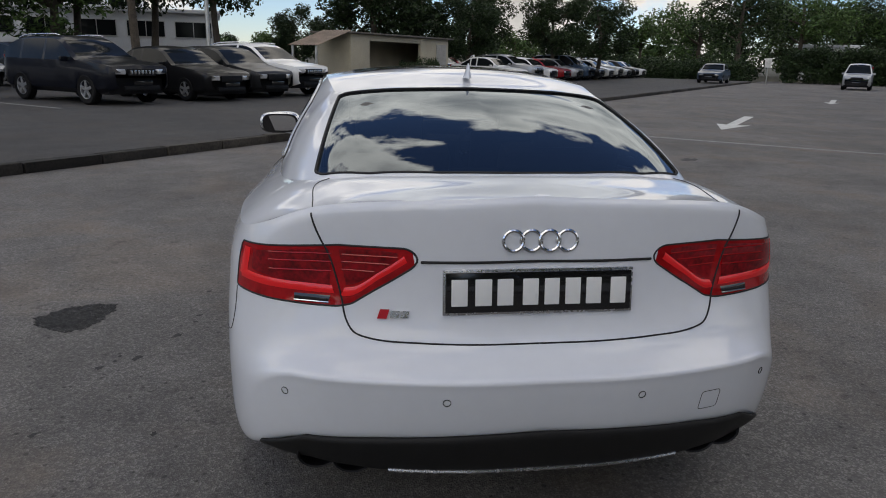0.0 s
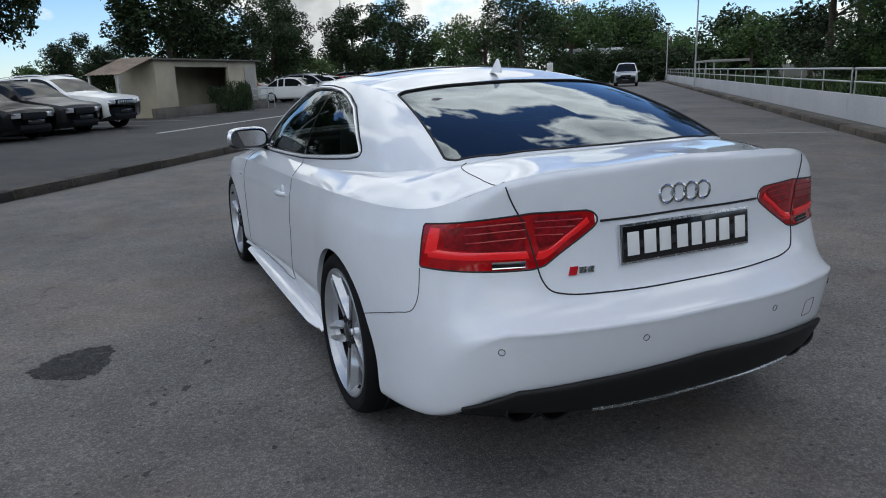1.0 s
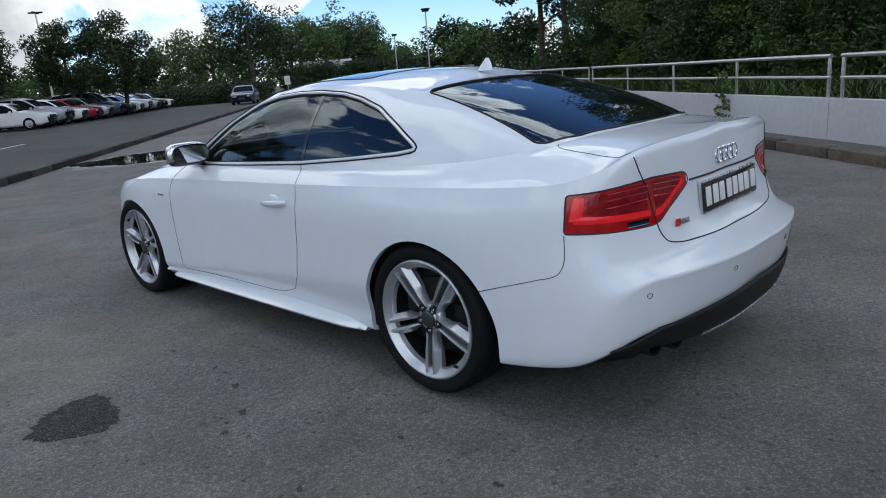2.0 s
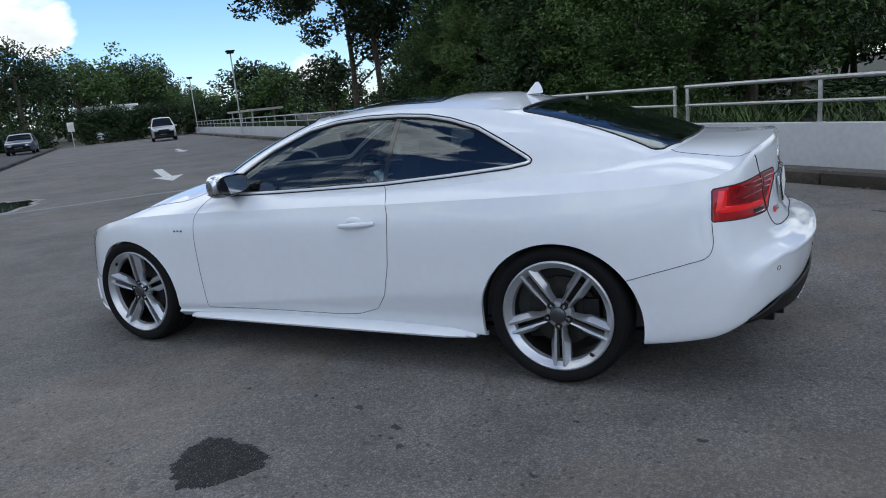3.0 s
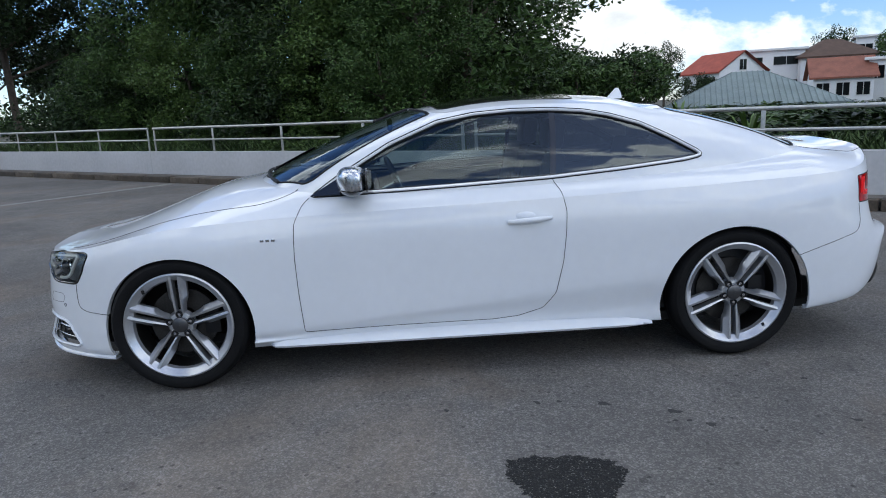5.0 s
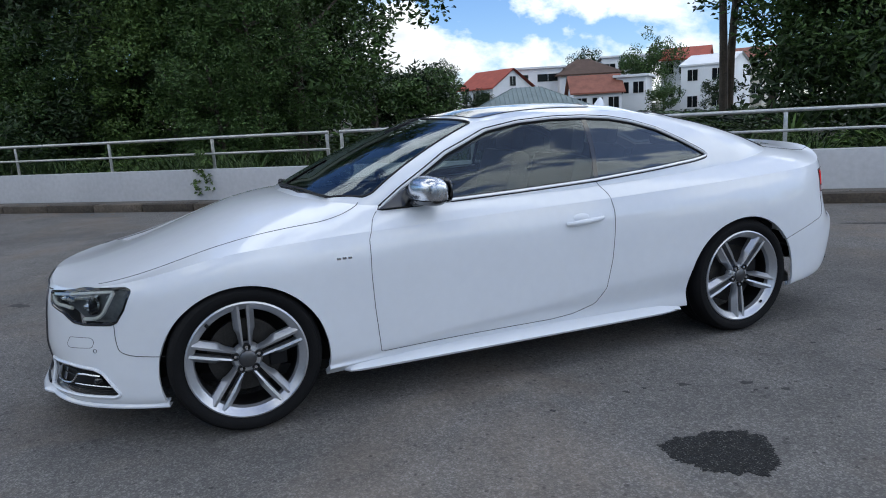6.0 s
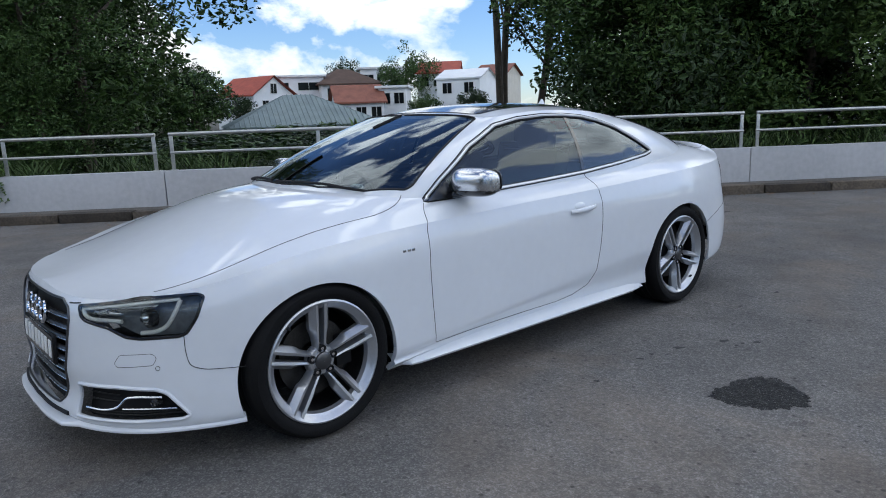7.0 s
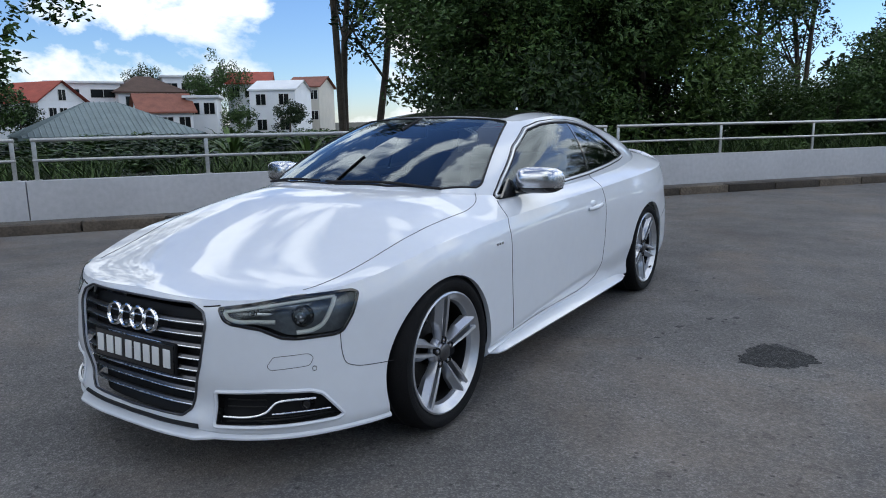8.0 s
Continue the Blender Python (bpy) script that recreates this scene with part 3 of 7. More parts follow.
# side sections: (height, how far inside the outline), from the sill to the shoulder crease
SECTIONS = {
    0: [(.165, .06), (.185, .012), (.215, 0), (.30, .03), (.40, .015), (.50, .02), (.59, .03), (.652, .05), (.688, .078)],
    2: [(.165, .06), (.185, .012), (.215, 0), (.30, .02), (.40, .012), (.50, .02), (.585, .03), (.643, .045), (.678, .066)],
    4: [(.165, .05), (.185, .01), (.23, 0), (.30, 0), (.40, .005), (.50, .012), (.58, .018), (.64, .025), (.705, .05)],
    6: [(.18, .05), (.20, .02), (.22, 0), (.24, .012), (.29, .006), (.55, 0), (.66, 0), (.75, .012), (.805, .04)],
    8: [(.195, .075), (.21, .060), (.235, .048), (.26, .038), (.331, .002), (.45, 0), (.62, 0), (.75, .006), (.845, .03)],
    9: [(.195, .075), (.21, .060), (.235, .050), (.26, .043), (.393, .002), (.49, 0), (.62, 0), (.75, .006), (.86, .03)],
    11: [(.20, .06), (.21, .02), (.25, .018), (.33, .024), (.47, .002), (.56, 0), (.68, 0), (.80, .014), (.895, .05)],
    13: [(.24, .05), (.26, .02), (.32, .005), (.42, 0), (.52, 0), (.62, .006), (.72, .02), (.84, .035), (.93, .06)],
    15: [(.37, .06), (.395, .032), (.555, .004), (.588, 0), (.601, .020), (.655, .082), (.80, .126), (.996, .135), (1.020, .152)],
    18: [(.41, .07), (.435, .036), (.565, .004), (.597, 0), (.609, .024), (.660, .132), (.80, .172), (1.028, .181), (1.054, .198)],
}
# height along the middle of hood, cabin floor and boot lid
MIDDLE = [(2.30, .678), (2.2, .700), (2.05, .756), (1.91, .802), (1.54, .892), (1.08, .975), (.7, .985), (0, .985), (-.5, .985), (-1.0, 1.0),
          (-1.5, 1.03), (-1.9, 1.055), (-2.1, 1.046), (-2.2, 1.048), (-2.27, 1.052)]
CROWN = [(2.30, 2.0), (1.4, 2.2), (1.0, 3.5), (.6, 8.0), (-.8, 9.0), (-1.4, 6.0), (-2.0, 5.0), (-2.3, 3.0)]
# cabin: foot of the glass (half width, along) and edge of the roof (half width, along, height)
CABIN_FOOT = [(0, 1.09), (.35, 1.05), (.60, .93), (.74, .78), (.795, .50), (.81, .1), (.815, -.46), (.805, -.95), (.775, -1.30), (.72, -1.62),
              (.62, -1.83), (.45, -1.89), (.22, -1.915), (0, -1.92)]
CABIN_TOP = [(0, .235, 1.318), (.25, .215, 1.314), (.45, .155, 1.303), (.555, .06, 1.292), (.59, -.06, 1.302), (.605, -.25, 1.316), (.605, -.5, 1.316),
             (.59, -.78, 1.302), (.57, -.98, 1.278), (.552, -1.08, 1.265), (.50, -1.135, 1.268), (.38, -1.15, 1.282), (.2, -1.16, 1.292), (0, -1.165, 1.297)]
ROOF = [(.24, 1.318), (.1, 1.342), (-.18, 1.366), (-.45, 1.372), (-.8, 1.358), (-1.0, 1.338), (-1.17, 1.297)]

plan_xy = through_points(PLAN, 281)
plan_s = np.r_[0, np.cumsum(np.linalg.norm(np.diff(plan_xy, axis=0), axis=1))]
plan_d = np.gradient(plan_xy, axis=0)
plan_n = np.stack([-plan_d[:, 1], plan_d[:, 0]], 1)
plan_n[0], plan_n[-1] = (0, 1), (0, -1)
plan_n /= np.linalg.norm(plan_n, axis=1)[:, None]          # outward, for half widths


def plan_at(s):
    """Place and outward normal on the outline, s metres from the nose."""
    f = lambda a, n: np.interp(s, plan_s, a[:, n])
    return np.array([f(plan_xy, 0), f(plan_xy, 1)]), np.array([f(plan_n, 0), f(plan_n, 1)])


def plan_s_of(x=None, y=None, rear=False):
    """Along the outline, where its half width is x, or its y is y."""
    if y is not None:
        return float(np.interp(-y, -plan_xy[:, 1], plan_s))
    half = len(plan_s) * 7 // 12
    return float(np.interp(-x, -plan_xy[half:, 0], plan_s[half:])) if rear else float(np.interp(x, plan_xy[:100, 0], plan_s[:100]))


def section_rows():
    stations = sorted(SECTIONS)
    at = [float(plan_s[np.argmin(np.linalg.norm(plan_xy - PLAN[k], axis=1))]) for k in stations]
    zs = np.array([[z for z, _ in SECTIONS[k]] for k in stations])
    ins = np.array([[i for _, i in SECTIONS[k]] for k in stations])
    z_all = np.stack([curve(at, zs[:, n], plan_s) for n in range(9)], 1)
    i_all = np.stack([curve(at, ins[:, n], plan_s) for n in range(9)], 1)
    fine = np.linspace(0, 8, 57)
    z = np.array([curve(np.arange(9), row, fine) for row in z_all])
    i = np.array([curve(np.arange(9), row, fine) for row in i_all])
    return z, i


def deck_height(x, y, xe, ze):
    mid = curve([a for a, _ in MIDDLE], [b for _, b in MIDDLE], y)
    k = np.interp(-y, [-a for a, _ in CROWN], [b for _, b in CROWN])
    return ze + (mid - ze) * (1 - np.minimum(np.abs(x / np.maximum(xe, 1e-6)), 1) ** k)


def cap(edge, front, back, height, rows, reach_f, reach_r):
    """A crowned sheet inside an edge (half, from nose to tail): rows bow along with the two ends and straighten in between."""
    y0, y1 = edge[0, 1], edge[-1, 1]
    ends = ((edge[:front + 1], y0), (edge[back:][::-1], y1))
    across = np.sin(np.linspace(-1, 1, 61) * math.pi / 2)
    out = np.zeros((rows, 61, 3))
    for j, t in enumerate(np.linspace(0, 1, rows)):
        yc = y0 + (y1 - y0) * t
        w = (max(0.0, 1 - (y0 - yc) / reach_f) ** 1.5, max(0.0, 1 - (yc - y1) / reach_r) ** 1.5)

        def bow(x):
            return yc + sum(k * (np.interp(x, e[:, 0], e[:, 1]) - at) for k, (e, at) in zip(w, ends))

        run = edge[front:back + 1]
        left = run[:, 1] - bow(run[:, 0])
        i = int(np.argmax(left <= 1e-9)) if (left <= 1e-9).any() else len(run) - 1
        if i == 0:
            xe, ze = run[0, 0], run[0, 2]
        else:
            f = left[i - 1] / max(left[i - 1] - left[i], 1e-9)
            xe, ze = (run[i - 1] + (run[i] - run[i - 1]) * min(max(f, 0), 1))[[0, 2]]
        x = across * xe
        y = bow(np.abs(x))
        z = height(x, y, xe, ze)
        for k, (e, at) in zip(w, ends):
            z = k * np.interp(np.abs(x), e[:, 0], e[:, 2]) + (1 - k) * z
        z = z + (ze - z[-1]) * np.abs(across) ** 5
        out[j] = np.stack([x, y, z], 1)
    return out[:, ::-1]


def coupe_surface():
    """The whole outer skin as vertices, faces, and for each vertex which sheet it belongs to."""
    verts, faces, sheet = [], [], []
    z, ins = section_rows()
    n, rows = z.shape

    def grid(points, kind):
        a, b, _ = points.shape
        first = len(verts)
        verts.extend(points.reshape(-1, 3).tolist())
        sheet.extend([kind] * (a * b))
        for i in range(a - 1):
            for j in range(b - 1):
                q = first + i * b + j
                faces.append((q, q + 1, q + b + 1, q + b))

    side = np.stack([plan_xy[:, None, 0] - plan_n[:, None, 0] * ins, plan_xy[:, None, 1] - plan_n[:, None, 1] * ins, z], -1)
    side[0, :, 0] = side[-1, :, 0] = 0
    grid(side * (-1, 1, 1), 0)
    grid(side[::-1], 0)
    edge = side[:, -1]
    corner_f, corner_r = int(np.argmin(abs(plan_s - plan_s_of(.78)))), int(np.argmin(abs(plan_s - plan_s_of(.70, rear=True))))
    grid(cap(edge, corner_f, corner_r, deck_height, 150, 0.9, 0.45), 1)
    # a flange turned in under the edge of the upper sheet
    lip = np.stack([np.c_[edge[:, :2] - plan_n * d, edge[:, 2] - f] for d, f in ((0, 0.0005), (.012, .002), (.035, .006))], 1)
    lip[[0, -1], :, 0] = 0
    grid(lip * (-1, 1, 1), 4)
    grid(lip[::-1], 4)
    # cabin
    foot, high = np.array(CABIN_FOOT, float), np.array(CABIN_TOP, float)
    q = np.r_[0, np.cumsum(np.linalg.norm(np.diff(foot, axis=0), axis=1))]
    qq = np.linspace(0, q[-1], 201)
    foot, high = curve(q, foot, qq), curve(q, high, qq)
    foot[[0, -1], 0] = high[[0, -1], 0] = 0
    order = np.argsort(edge[:, 1])
    xe, ze = np.interp(foot[:, 1], edge[order, 1], edge[order, 0]), np.interp(foot[:, 1], edge[order, 1], edge[order, 2])
    fz = np.array([deck_height(a, b, c, d) for (a, b), c, d in zip(foot, xe, ze)]) - 0.004
    low = np.c_[foot, fz]
    d = np.gradient(foot, axis=0)
    nn = np.stack([-d[:, 1], d[:, 0]], 1)
    nn /= np.linalg.norm(nn, axis=1)[:, None]
    steps = np.linspace(-0.06, 1, 34)
    cab = low[:, None] + (high - low)[:, None] * steps[None, :, None]
    bulge = 0.030 * 4 * steps * (1 - steps)
    cab[:, :, :2] += nn[:, None] * bulge[None, :, None]
    cab[:, :, 2] += 0.5 * bulge[None, :]
    cab[[0, -1], :, 0] = 0
    grid(cab * (-1, 1, 1), 2)
    grid(cab[::-1], 2)
    rim = cab[:, -1]

    def roof_height(x, y, xe, ze):
        mid = np.maximum(curve([a for a, _ in ROOF], [b for _, b in ROOF], y), ze)
        return ze + (mid - ze) * (1 - np.minimum(np.abs(x / xe), 1) ** 2.3)

    front = int(np.argmin(abs(rim[:100, 0] - .54)))
    back = 100 + int(np.argmin(abs(rim[100:, 0] - .50)))
    grid(cap(rim, front, back, roof_height, 60, 0.35, 0.30), 3)
    return np.array(verts), faces, np.array(sheet)


SKIN_V, SKIN_F, SKIN_S = coupe_surface()


skin = bmesh.new()
for p in SKIN_V:
    skin.verts.new(p)
skin.verts.ensure_lookup_table()
sheet_layer = skin.faces.layers.int.new("sheet")
for f in SKIN_F:
    if len({tuple(np.round(SKIN_V[i], 6)) for i in f}) >= 3:
        skin.faces.new([skin.verts[i] for i in f])[sheet_layer] = int(SKIN_S[f[0]])
bmesh.ops.remove_doubles(skin, verts=skin.verts, dist=0.0004)
skin.normal_update()
for kind in range(5):           # every sheet faces outward
    faces = [f for f in skin.faces if f[sheet_layer] == kind]
    if sum(f.normal.z if kind in (1, 3, 4) else f.normal.x * f.calc_center_median().x for f in faces) < 0:
        bmesh.ops.reverse_faces(skin, faces=faces)
skin.verts.index_update()
skin.normal_update()
SKIN_TREE = BVHTree.FromBMesh(skin)
HEMS = np.array([[e.verts[0].co[:], e.verts[1].co[:]] for e in skin.edges if len(e.link_faces) == 1])     # the skin's own open edges

# the unbroken skin's smooth normals, sheet by sheet, for the panels cut from it
SMOOTH = {}
for kind in range(5):
    places, index, rings_, sums = [], {}, [], []
    for f in skin.faces:
        if f[sheet_layer] == kind:
            ring_ = []
            for v in f.verts:
                if v.index not in index:
                    index[v.index] = len(places)
                    places.append(v.co.copy())
                    sums.append(Vector())
                k_ = index[v.index]
                sums[k_] += f.normal * f.calc_area()
                ring_.append(k_)
            rings_.append(ring_)
    SMOOTH[kind] = (BVHTree.FromPolygons(places, rings_), places, rings_, [n_.normalized() for n_ in sums], index)
for kind, other in ((0, 1), (1, 0), (2, 3), (3, 2)):
    mine, theirs = SMOOTH[kind], SMOOTH[other]
    for v_, k_ in mine[4].items():
        if v_ in theirs[4]:
            a_, b_ = mine[3][k_], theirs[3][theirs[4][v_]]
            if a_.dot(b_) > 0.3:
                mine[3][k_] = theirs[3][theirs[4][v_]] = (a_ + b_).normalized()


def smooth_normal(kind, p):
    tree, places, rings_, normals, _ = SMOOTH[kind]
    hit, n, i, _ = tree.find_nearest(p)
    if hit is None:
        return None
    w = poly_3d_calc([places[k] for k in rings_[i]], hit)
    return sum((normals[k] * a for k, a in zip(rings_[i], w)), Vector()).normalized()

SIDE, TOP, WRAP = "side", "top", "wrap"


def on_skin(view, a, b, lift=0.0):
    """The place on the left half of the skin seen from the side at (y, z), from above at (x, y), or round the outline at (s, z)."""
    if view == SIDE:
        start, way = Vector((-2, a, b)), Vector((1, 0, 0))
    elif view == TOP:
        start, way = Vector((-abs(a), b, 3)), Vector((0, 0, -1))
    else:
        (x, y), (nx, ny) = plan_at(a)
        start, way = Vector((-(x + nx), y + ny, b)), Vector((nx, -ny, 0))
    hit, normal, _, _ = SKIN_TREE.ray_cast(start, way)
    if hit is None:
        return None, None
    return hit + normal * lift, normal


def mirrored(p):
    return Vector((-p.x, p.y, p.z))


def flat(view, p):
    """The two numbers of a place in that view, for its left twin."""
    if view == SIDE:
        return p.y, p.z
    if view == TOP:
        return abs(p.x), p.y
    q = np.array([abs(p.x), p.y])
    k = int(np.argmin(((plan_xy - q) ** 2).sum(1)))
    best = (9.0, 0.0)
    for i in (max(k - 1, 0), min(k, len(plan_s) - 2)):
        d = plan_xy[i + 1] - plan_xy[i]
        t = min(max(float((q - plan_xy[i]) @ d / (d @ d)), 0.0), 1.0)
        best = min(best, (float(((plan_xy[i] + t * d - q) ** 2).sum()), float(plan_s[i] + t * (plan_s[i + 1] - plan_s[i]))))
    return best[1], p.z


def outline(points, n=160, smooth=True):
    return through_points(points, n, closed=True) if smooth else densify(points, n)


def densify(points, n):
    p = np.vstack([np.asarray(points, float), np.asarray(points[:1], float)])
    s = np.r_[0, np.cumsum(np.linalg.norm(np.diff(p, axis=0), axis=1))]
    t = np.linspace(0, s[-1], n + 1)[:-1]
    return np.stack([np.interp(t, s, p[:, k]) for k in (0, 1)], 1)


def rounded(points, r=0.02, n=160):
    """A polygon with its corners rounded by about r."""
    p = densify(points, n * 2)
    step = max(np.linalg.norm(np.diff(p, axis=0), axis=1).mean(), 1e-6)
    w = max(1, int(r / step))
    q = sum(np.roll(p, k, axis=0) for k in range(-w, w + 1)) / (2 * w + 1)
    return q[::2]


def inside(poly, pts):
    x, y = pts[:, 0], pts[:, 1]
    hit = np.zeros(len(pts), bool)
    for (x0, y0), (x1, y1) in zip(poly, np.roll(poly, -1, axis=0)):
        crosses = (y0 > y) != (y1 > y)
        with np.errstate(divide="ignore", invalid="ignore"):
            hit ^= crosses & (x < (x1 - x0) * (y - y0) / (y1 - y0) + x0)
    return hit


def fits(view, f, sheets):
    n = f.normal
    return f[sheet_layer] in sheets and {SIDE: abs(n.x) > 0.15, TOP: n.z > 0.15, WRAP: abs(n.z) < 0.97}[view]


def cut_out(view, poly, sheets):
    """Cuts the skin's faces along the outline, on both sides of the car, and returns the faces within it."""
    poly = np.asarray(poly, float)
    lo, hi = poly.min(0) - 0.08, poly.max(0) + 0.08
    skin.normal_update()
    faces = []
    for f in skin.faces:
        if fits(view, f, sheets):
            a, b = flat(view, f.calc_center_median())
            if lo[0] < a < hi[0] and lo[1] < b < hi[1]:
                faces.append(f)
    near = list({v for f in faces for v in f.verts})
    fl = np.array([flat(view, v.co) for v in near])
    within = dict(zip(near, inside(poly, fl)))
    at = dict(zip(near, fl))
    edges = [e for e in {e for f in faces for e in f.edges} if within[e.verts[0]] != within[e.verts[1]]]
    crossing = set()
    if edges:
        p0, p1 = (np.array([at[e.verts[k]] for e in edges]) for k in (0, 1))
        first = np.array([within[e.verts[0]] for e in edges])
        t0, t1 = np.zeros(len(edges)), np.ones(len(edges))
        for _ in range(11):
            t = (t0 + t1) / 2
            same = inside(poly, p0 + (p1 - p0) * t[:, None]) == first
            t0, t1 = np.where(same, t, t0), np.where(same, t1, t)
        for e, t in zip(edges, np.clip((t0 + t1) / 2, 0.01, 0.99)):
            crossing.add(bmesh.utils.edge_split(e, e.verts[0], float(t))[1])
    for f in list(faces):
        pair = [v for v in f.verts if v in crossing]
        if len(pair) == 2:
            try:
                made, _ = bmesh.utils.face_split(f, pair[0], pair[1])
            except ValueError:
                continue
            if made is not None:
                made[sheet_layer] = f[sheet_layer]
                faces.append(made)
    out = []
    for f in faces:
        free = {bool(within[v]) for v in f.verts if v not in crossing}
        if free == {True} or (len(free) != 1 and inside(poly, np.array([flat(view, f.calc_center_median())]))[0]):
            out.append(f)
    return out


def lift_out(faces, push=0.0):
    """Takes faces out of the skin into a bmesh of their own, each vertex pushed along its normal."""
    bm = bmesh.new()
    layer = bm.faces.layers.int.new("sheet")
    made = {}
    for f in faces:
        for v in f.verts:
            if v not in made:
                made[v] = bm.verts.new(v.co + v.normal * push)
    for f in faces:
        try:
            bm.faces.new([made[v] for v in f.verts])[layer] = f[sheet_layer]
        except ValueError:
            pass
    bmesh.ops.delete(skin, geom=faces, context="FACES")
    return bm


def line_on(view, points, closed=True, lift=0.0, sign=-1):
    """An outline laid on the skin, on the left (sign -1) or right side."""
    out = []
    for a, b in points:
        p, _ = on_skin(view, a, b, lift)
        if p is not None:
            out.append(p if sign < 0 else mirrored(p))
    return out


coupe = thing("coupe", "white two-door coupe with silver alloy wheels parked on asphalt", "car")
gaps = []          # outlines that show as dark gaps between panels

# ---- cutting the skin into panels ----
def panel(name, bm, material, parent, label="", deep=0.0):
    """A panel of the skin that keeps the unbroken skin's smooth shading, with a turned-in edge."""
    layer = bm.faces.layers.int["sheet"]
    smooth = {f: [smooth_normal(f[layer], v.co) for v in f.verts] for f in bm.faces}
    cuts = [e for e in bm.edges if len(e.link_faces) == 1] if deep else []
    if cuts:
        mid = np.array([(e.verts[0].co + e.verts[1].co) / 2 for e in cuts])
        a, ab = HEMS[:, 0], HEMS[:, 1] - HEMS[:, 0]
        far = []
        for m in mid:
            t = np.clip(((m - a) * ab).sum(1) / np.maximum((ab**2).sum(1), 1e-12), 0, 1)
            far.append(np.linalg.norm(a + ab * t[:, None] - m, axis=1).min())
        cuts = [e for e, d in zip(cuts, far) if d > 0.002]
    for e in cuts:
        f = e.link_faces[0]
        a, b = e.verts
        na, nb = (dict(zip(f.verts, smooth[f]))[v] for v in (a, b))
        n = (b.co - a.co).cross(na).normalized()
        if n.dot(f.calc_center_median() - a.co) > 0:
            n = -n
        corners = [a.co, b.co, b.co - nb * deep, a.co - na * deep]
        if (corners[1] - corners[0]).cross(corners[3] - corners[0]).dot(n) < 0:
            corners.reverse()
        made = bm.faces.new([bm.verts.new(c) for c in corners])
        smooth[made] = [n] * 4
    loops = [n for f in bm.faces for n in smooth[f]]
    me = mesh_of(name, bm, material, smooth=False)
    me.polygons.foreach_set("use_smooth", [True] * len(me.polygons))
    me.normals_split_custom_set(loops)
    return part(name, me, material, parent, label)


def split_sides(faces, push=0.0):
    left = [f for f in faces if f.calc_center_median().x < 0]
    right = [f for f in faces if f.calc_center_median().x >= 0]
    return lift_out(left, push), lift_out(right, push)


def thicken(ob, t=0.012):
    m = ob.modifiers.new("thickness", "SOLIDIFY")
    m.thickness, m.offset = t, -1.0
    return ob


def bar_along(name, lines, radius, material, parent, label="", sides=6, closed=False):
    bm = bmesh.new()
    for pts in lines:
        if len(pts) > 2:
            tube(bm, pts, radius, sides, closed)
    return part(name, bm, material, parent, label)


# skin under the cabin goes away
foot_line = through_points([(a - 0.014, b - (.014 if b > .5 else -.014 if b < -1.7 else 0)) for a, b in CABIN_FOOT], 120)
bmesh.ops.delete(skin, geom=cut_out(TOP, foot_line, {1}), context="FACES")

# wheel openings
ARCHES = ((1.402, .302, .365), (-1.383, .292, .388))      # along, height, radius
for wy, wz, wr in ARCHES:
    ring = [(wy + wr * math.cos(a), wz + wr * math.sin(a)) for a in np.linspace(0, 2 * math.pi, 120, endpoint=False)]
    bmesh.ops.delete(skin, geom=cut_out(SIDE, ring, {0}), context="FACES")
    low = [f for f in skin.faces if f[sheet_layer] == 0 and math.hypot(f.calc_center_median().y - wy, f.calc_center_median().z - wz) < wr - .002]
    bmesh.ops.delete(skin, geom=low, context="FACES")

# side glass
GLASS_LINE = [(.735, .915), (.45, .920), (0, .934), (-.463, .952), (-.85, .980), (-1.15, 1.006), (-1.236, 1.020), (-1.255, 1.034), (-1.232, 1.054), (-1.10, 1.130),
              (-.955, 1.204), (-.80, 1.252), (-.663, 1.279), (-.492, 1.293), (-.30, 1.296), (-.10, 1.285), (.09, 1.253), (.34, 1.154), (.60, 1.006)]
side_glass = rounded(GLASS_LINE, 0.012, 200)
strip = cut_out(SIDE, [(-.452, .90), (-.478, .90), (-.520, 1.30), (-.490, 1.30)], {1, 2})
strip = [f for f, k in zip(strip, inside(side_glass, np.array([flat(SIDE, f.calc_center_median()) for f in strip]))) if k]
strip_sides = split_sides(strip, -0.004)
panes = cut_out(SIDE, side_glass, {1, 2})
front_pane = [f for f in panes if f.calc_center_median().y > -.48]
front_sides, quarter_sides = split_sides(front_pane, -0.006), split_sides([f for f in panes if f.is_valid and f not in front_pane], -0.006)

screen_line = rounded([(0, 1.055), (.33, 1.02), (.57, .915), (.70, .775), (.705, .73), (.525, .12), (.47, .14), (.25, .195), (0, .215), (-.02, .6)], 0.01)
screen_line[:, 0] = np.maximum(screen_line[:, 0], -0.02)
rear_line = rounded([(-.02, -1.90), (.22, -1.895), (.45, -1.872), (.597, -1.818), (.622, -1.78), (.545, -1.155), (.51, -1.138), (.39, -1.155), (.2, -1.172), (-.02, -1.178)], 0.012)
wind_bm = lift_out(cut_out(TOP, screen_line, {2, 3}), -0.004)
rear_bm = lift_out(cut_out(TOP, rear_line, {2, 3}), -0.004)
sun_line = rounded([(-.02, .115), (.44, .075), (.47, .04), (.475, -.62), (.45, -.66), (-.02, -.675)], 0.03)
sun_bm = lift_out(cut_out(TOP, sun_line, {3}), 0.003)

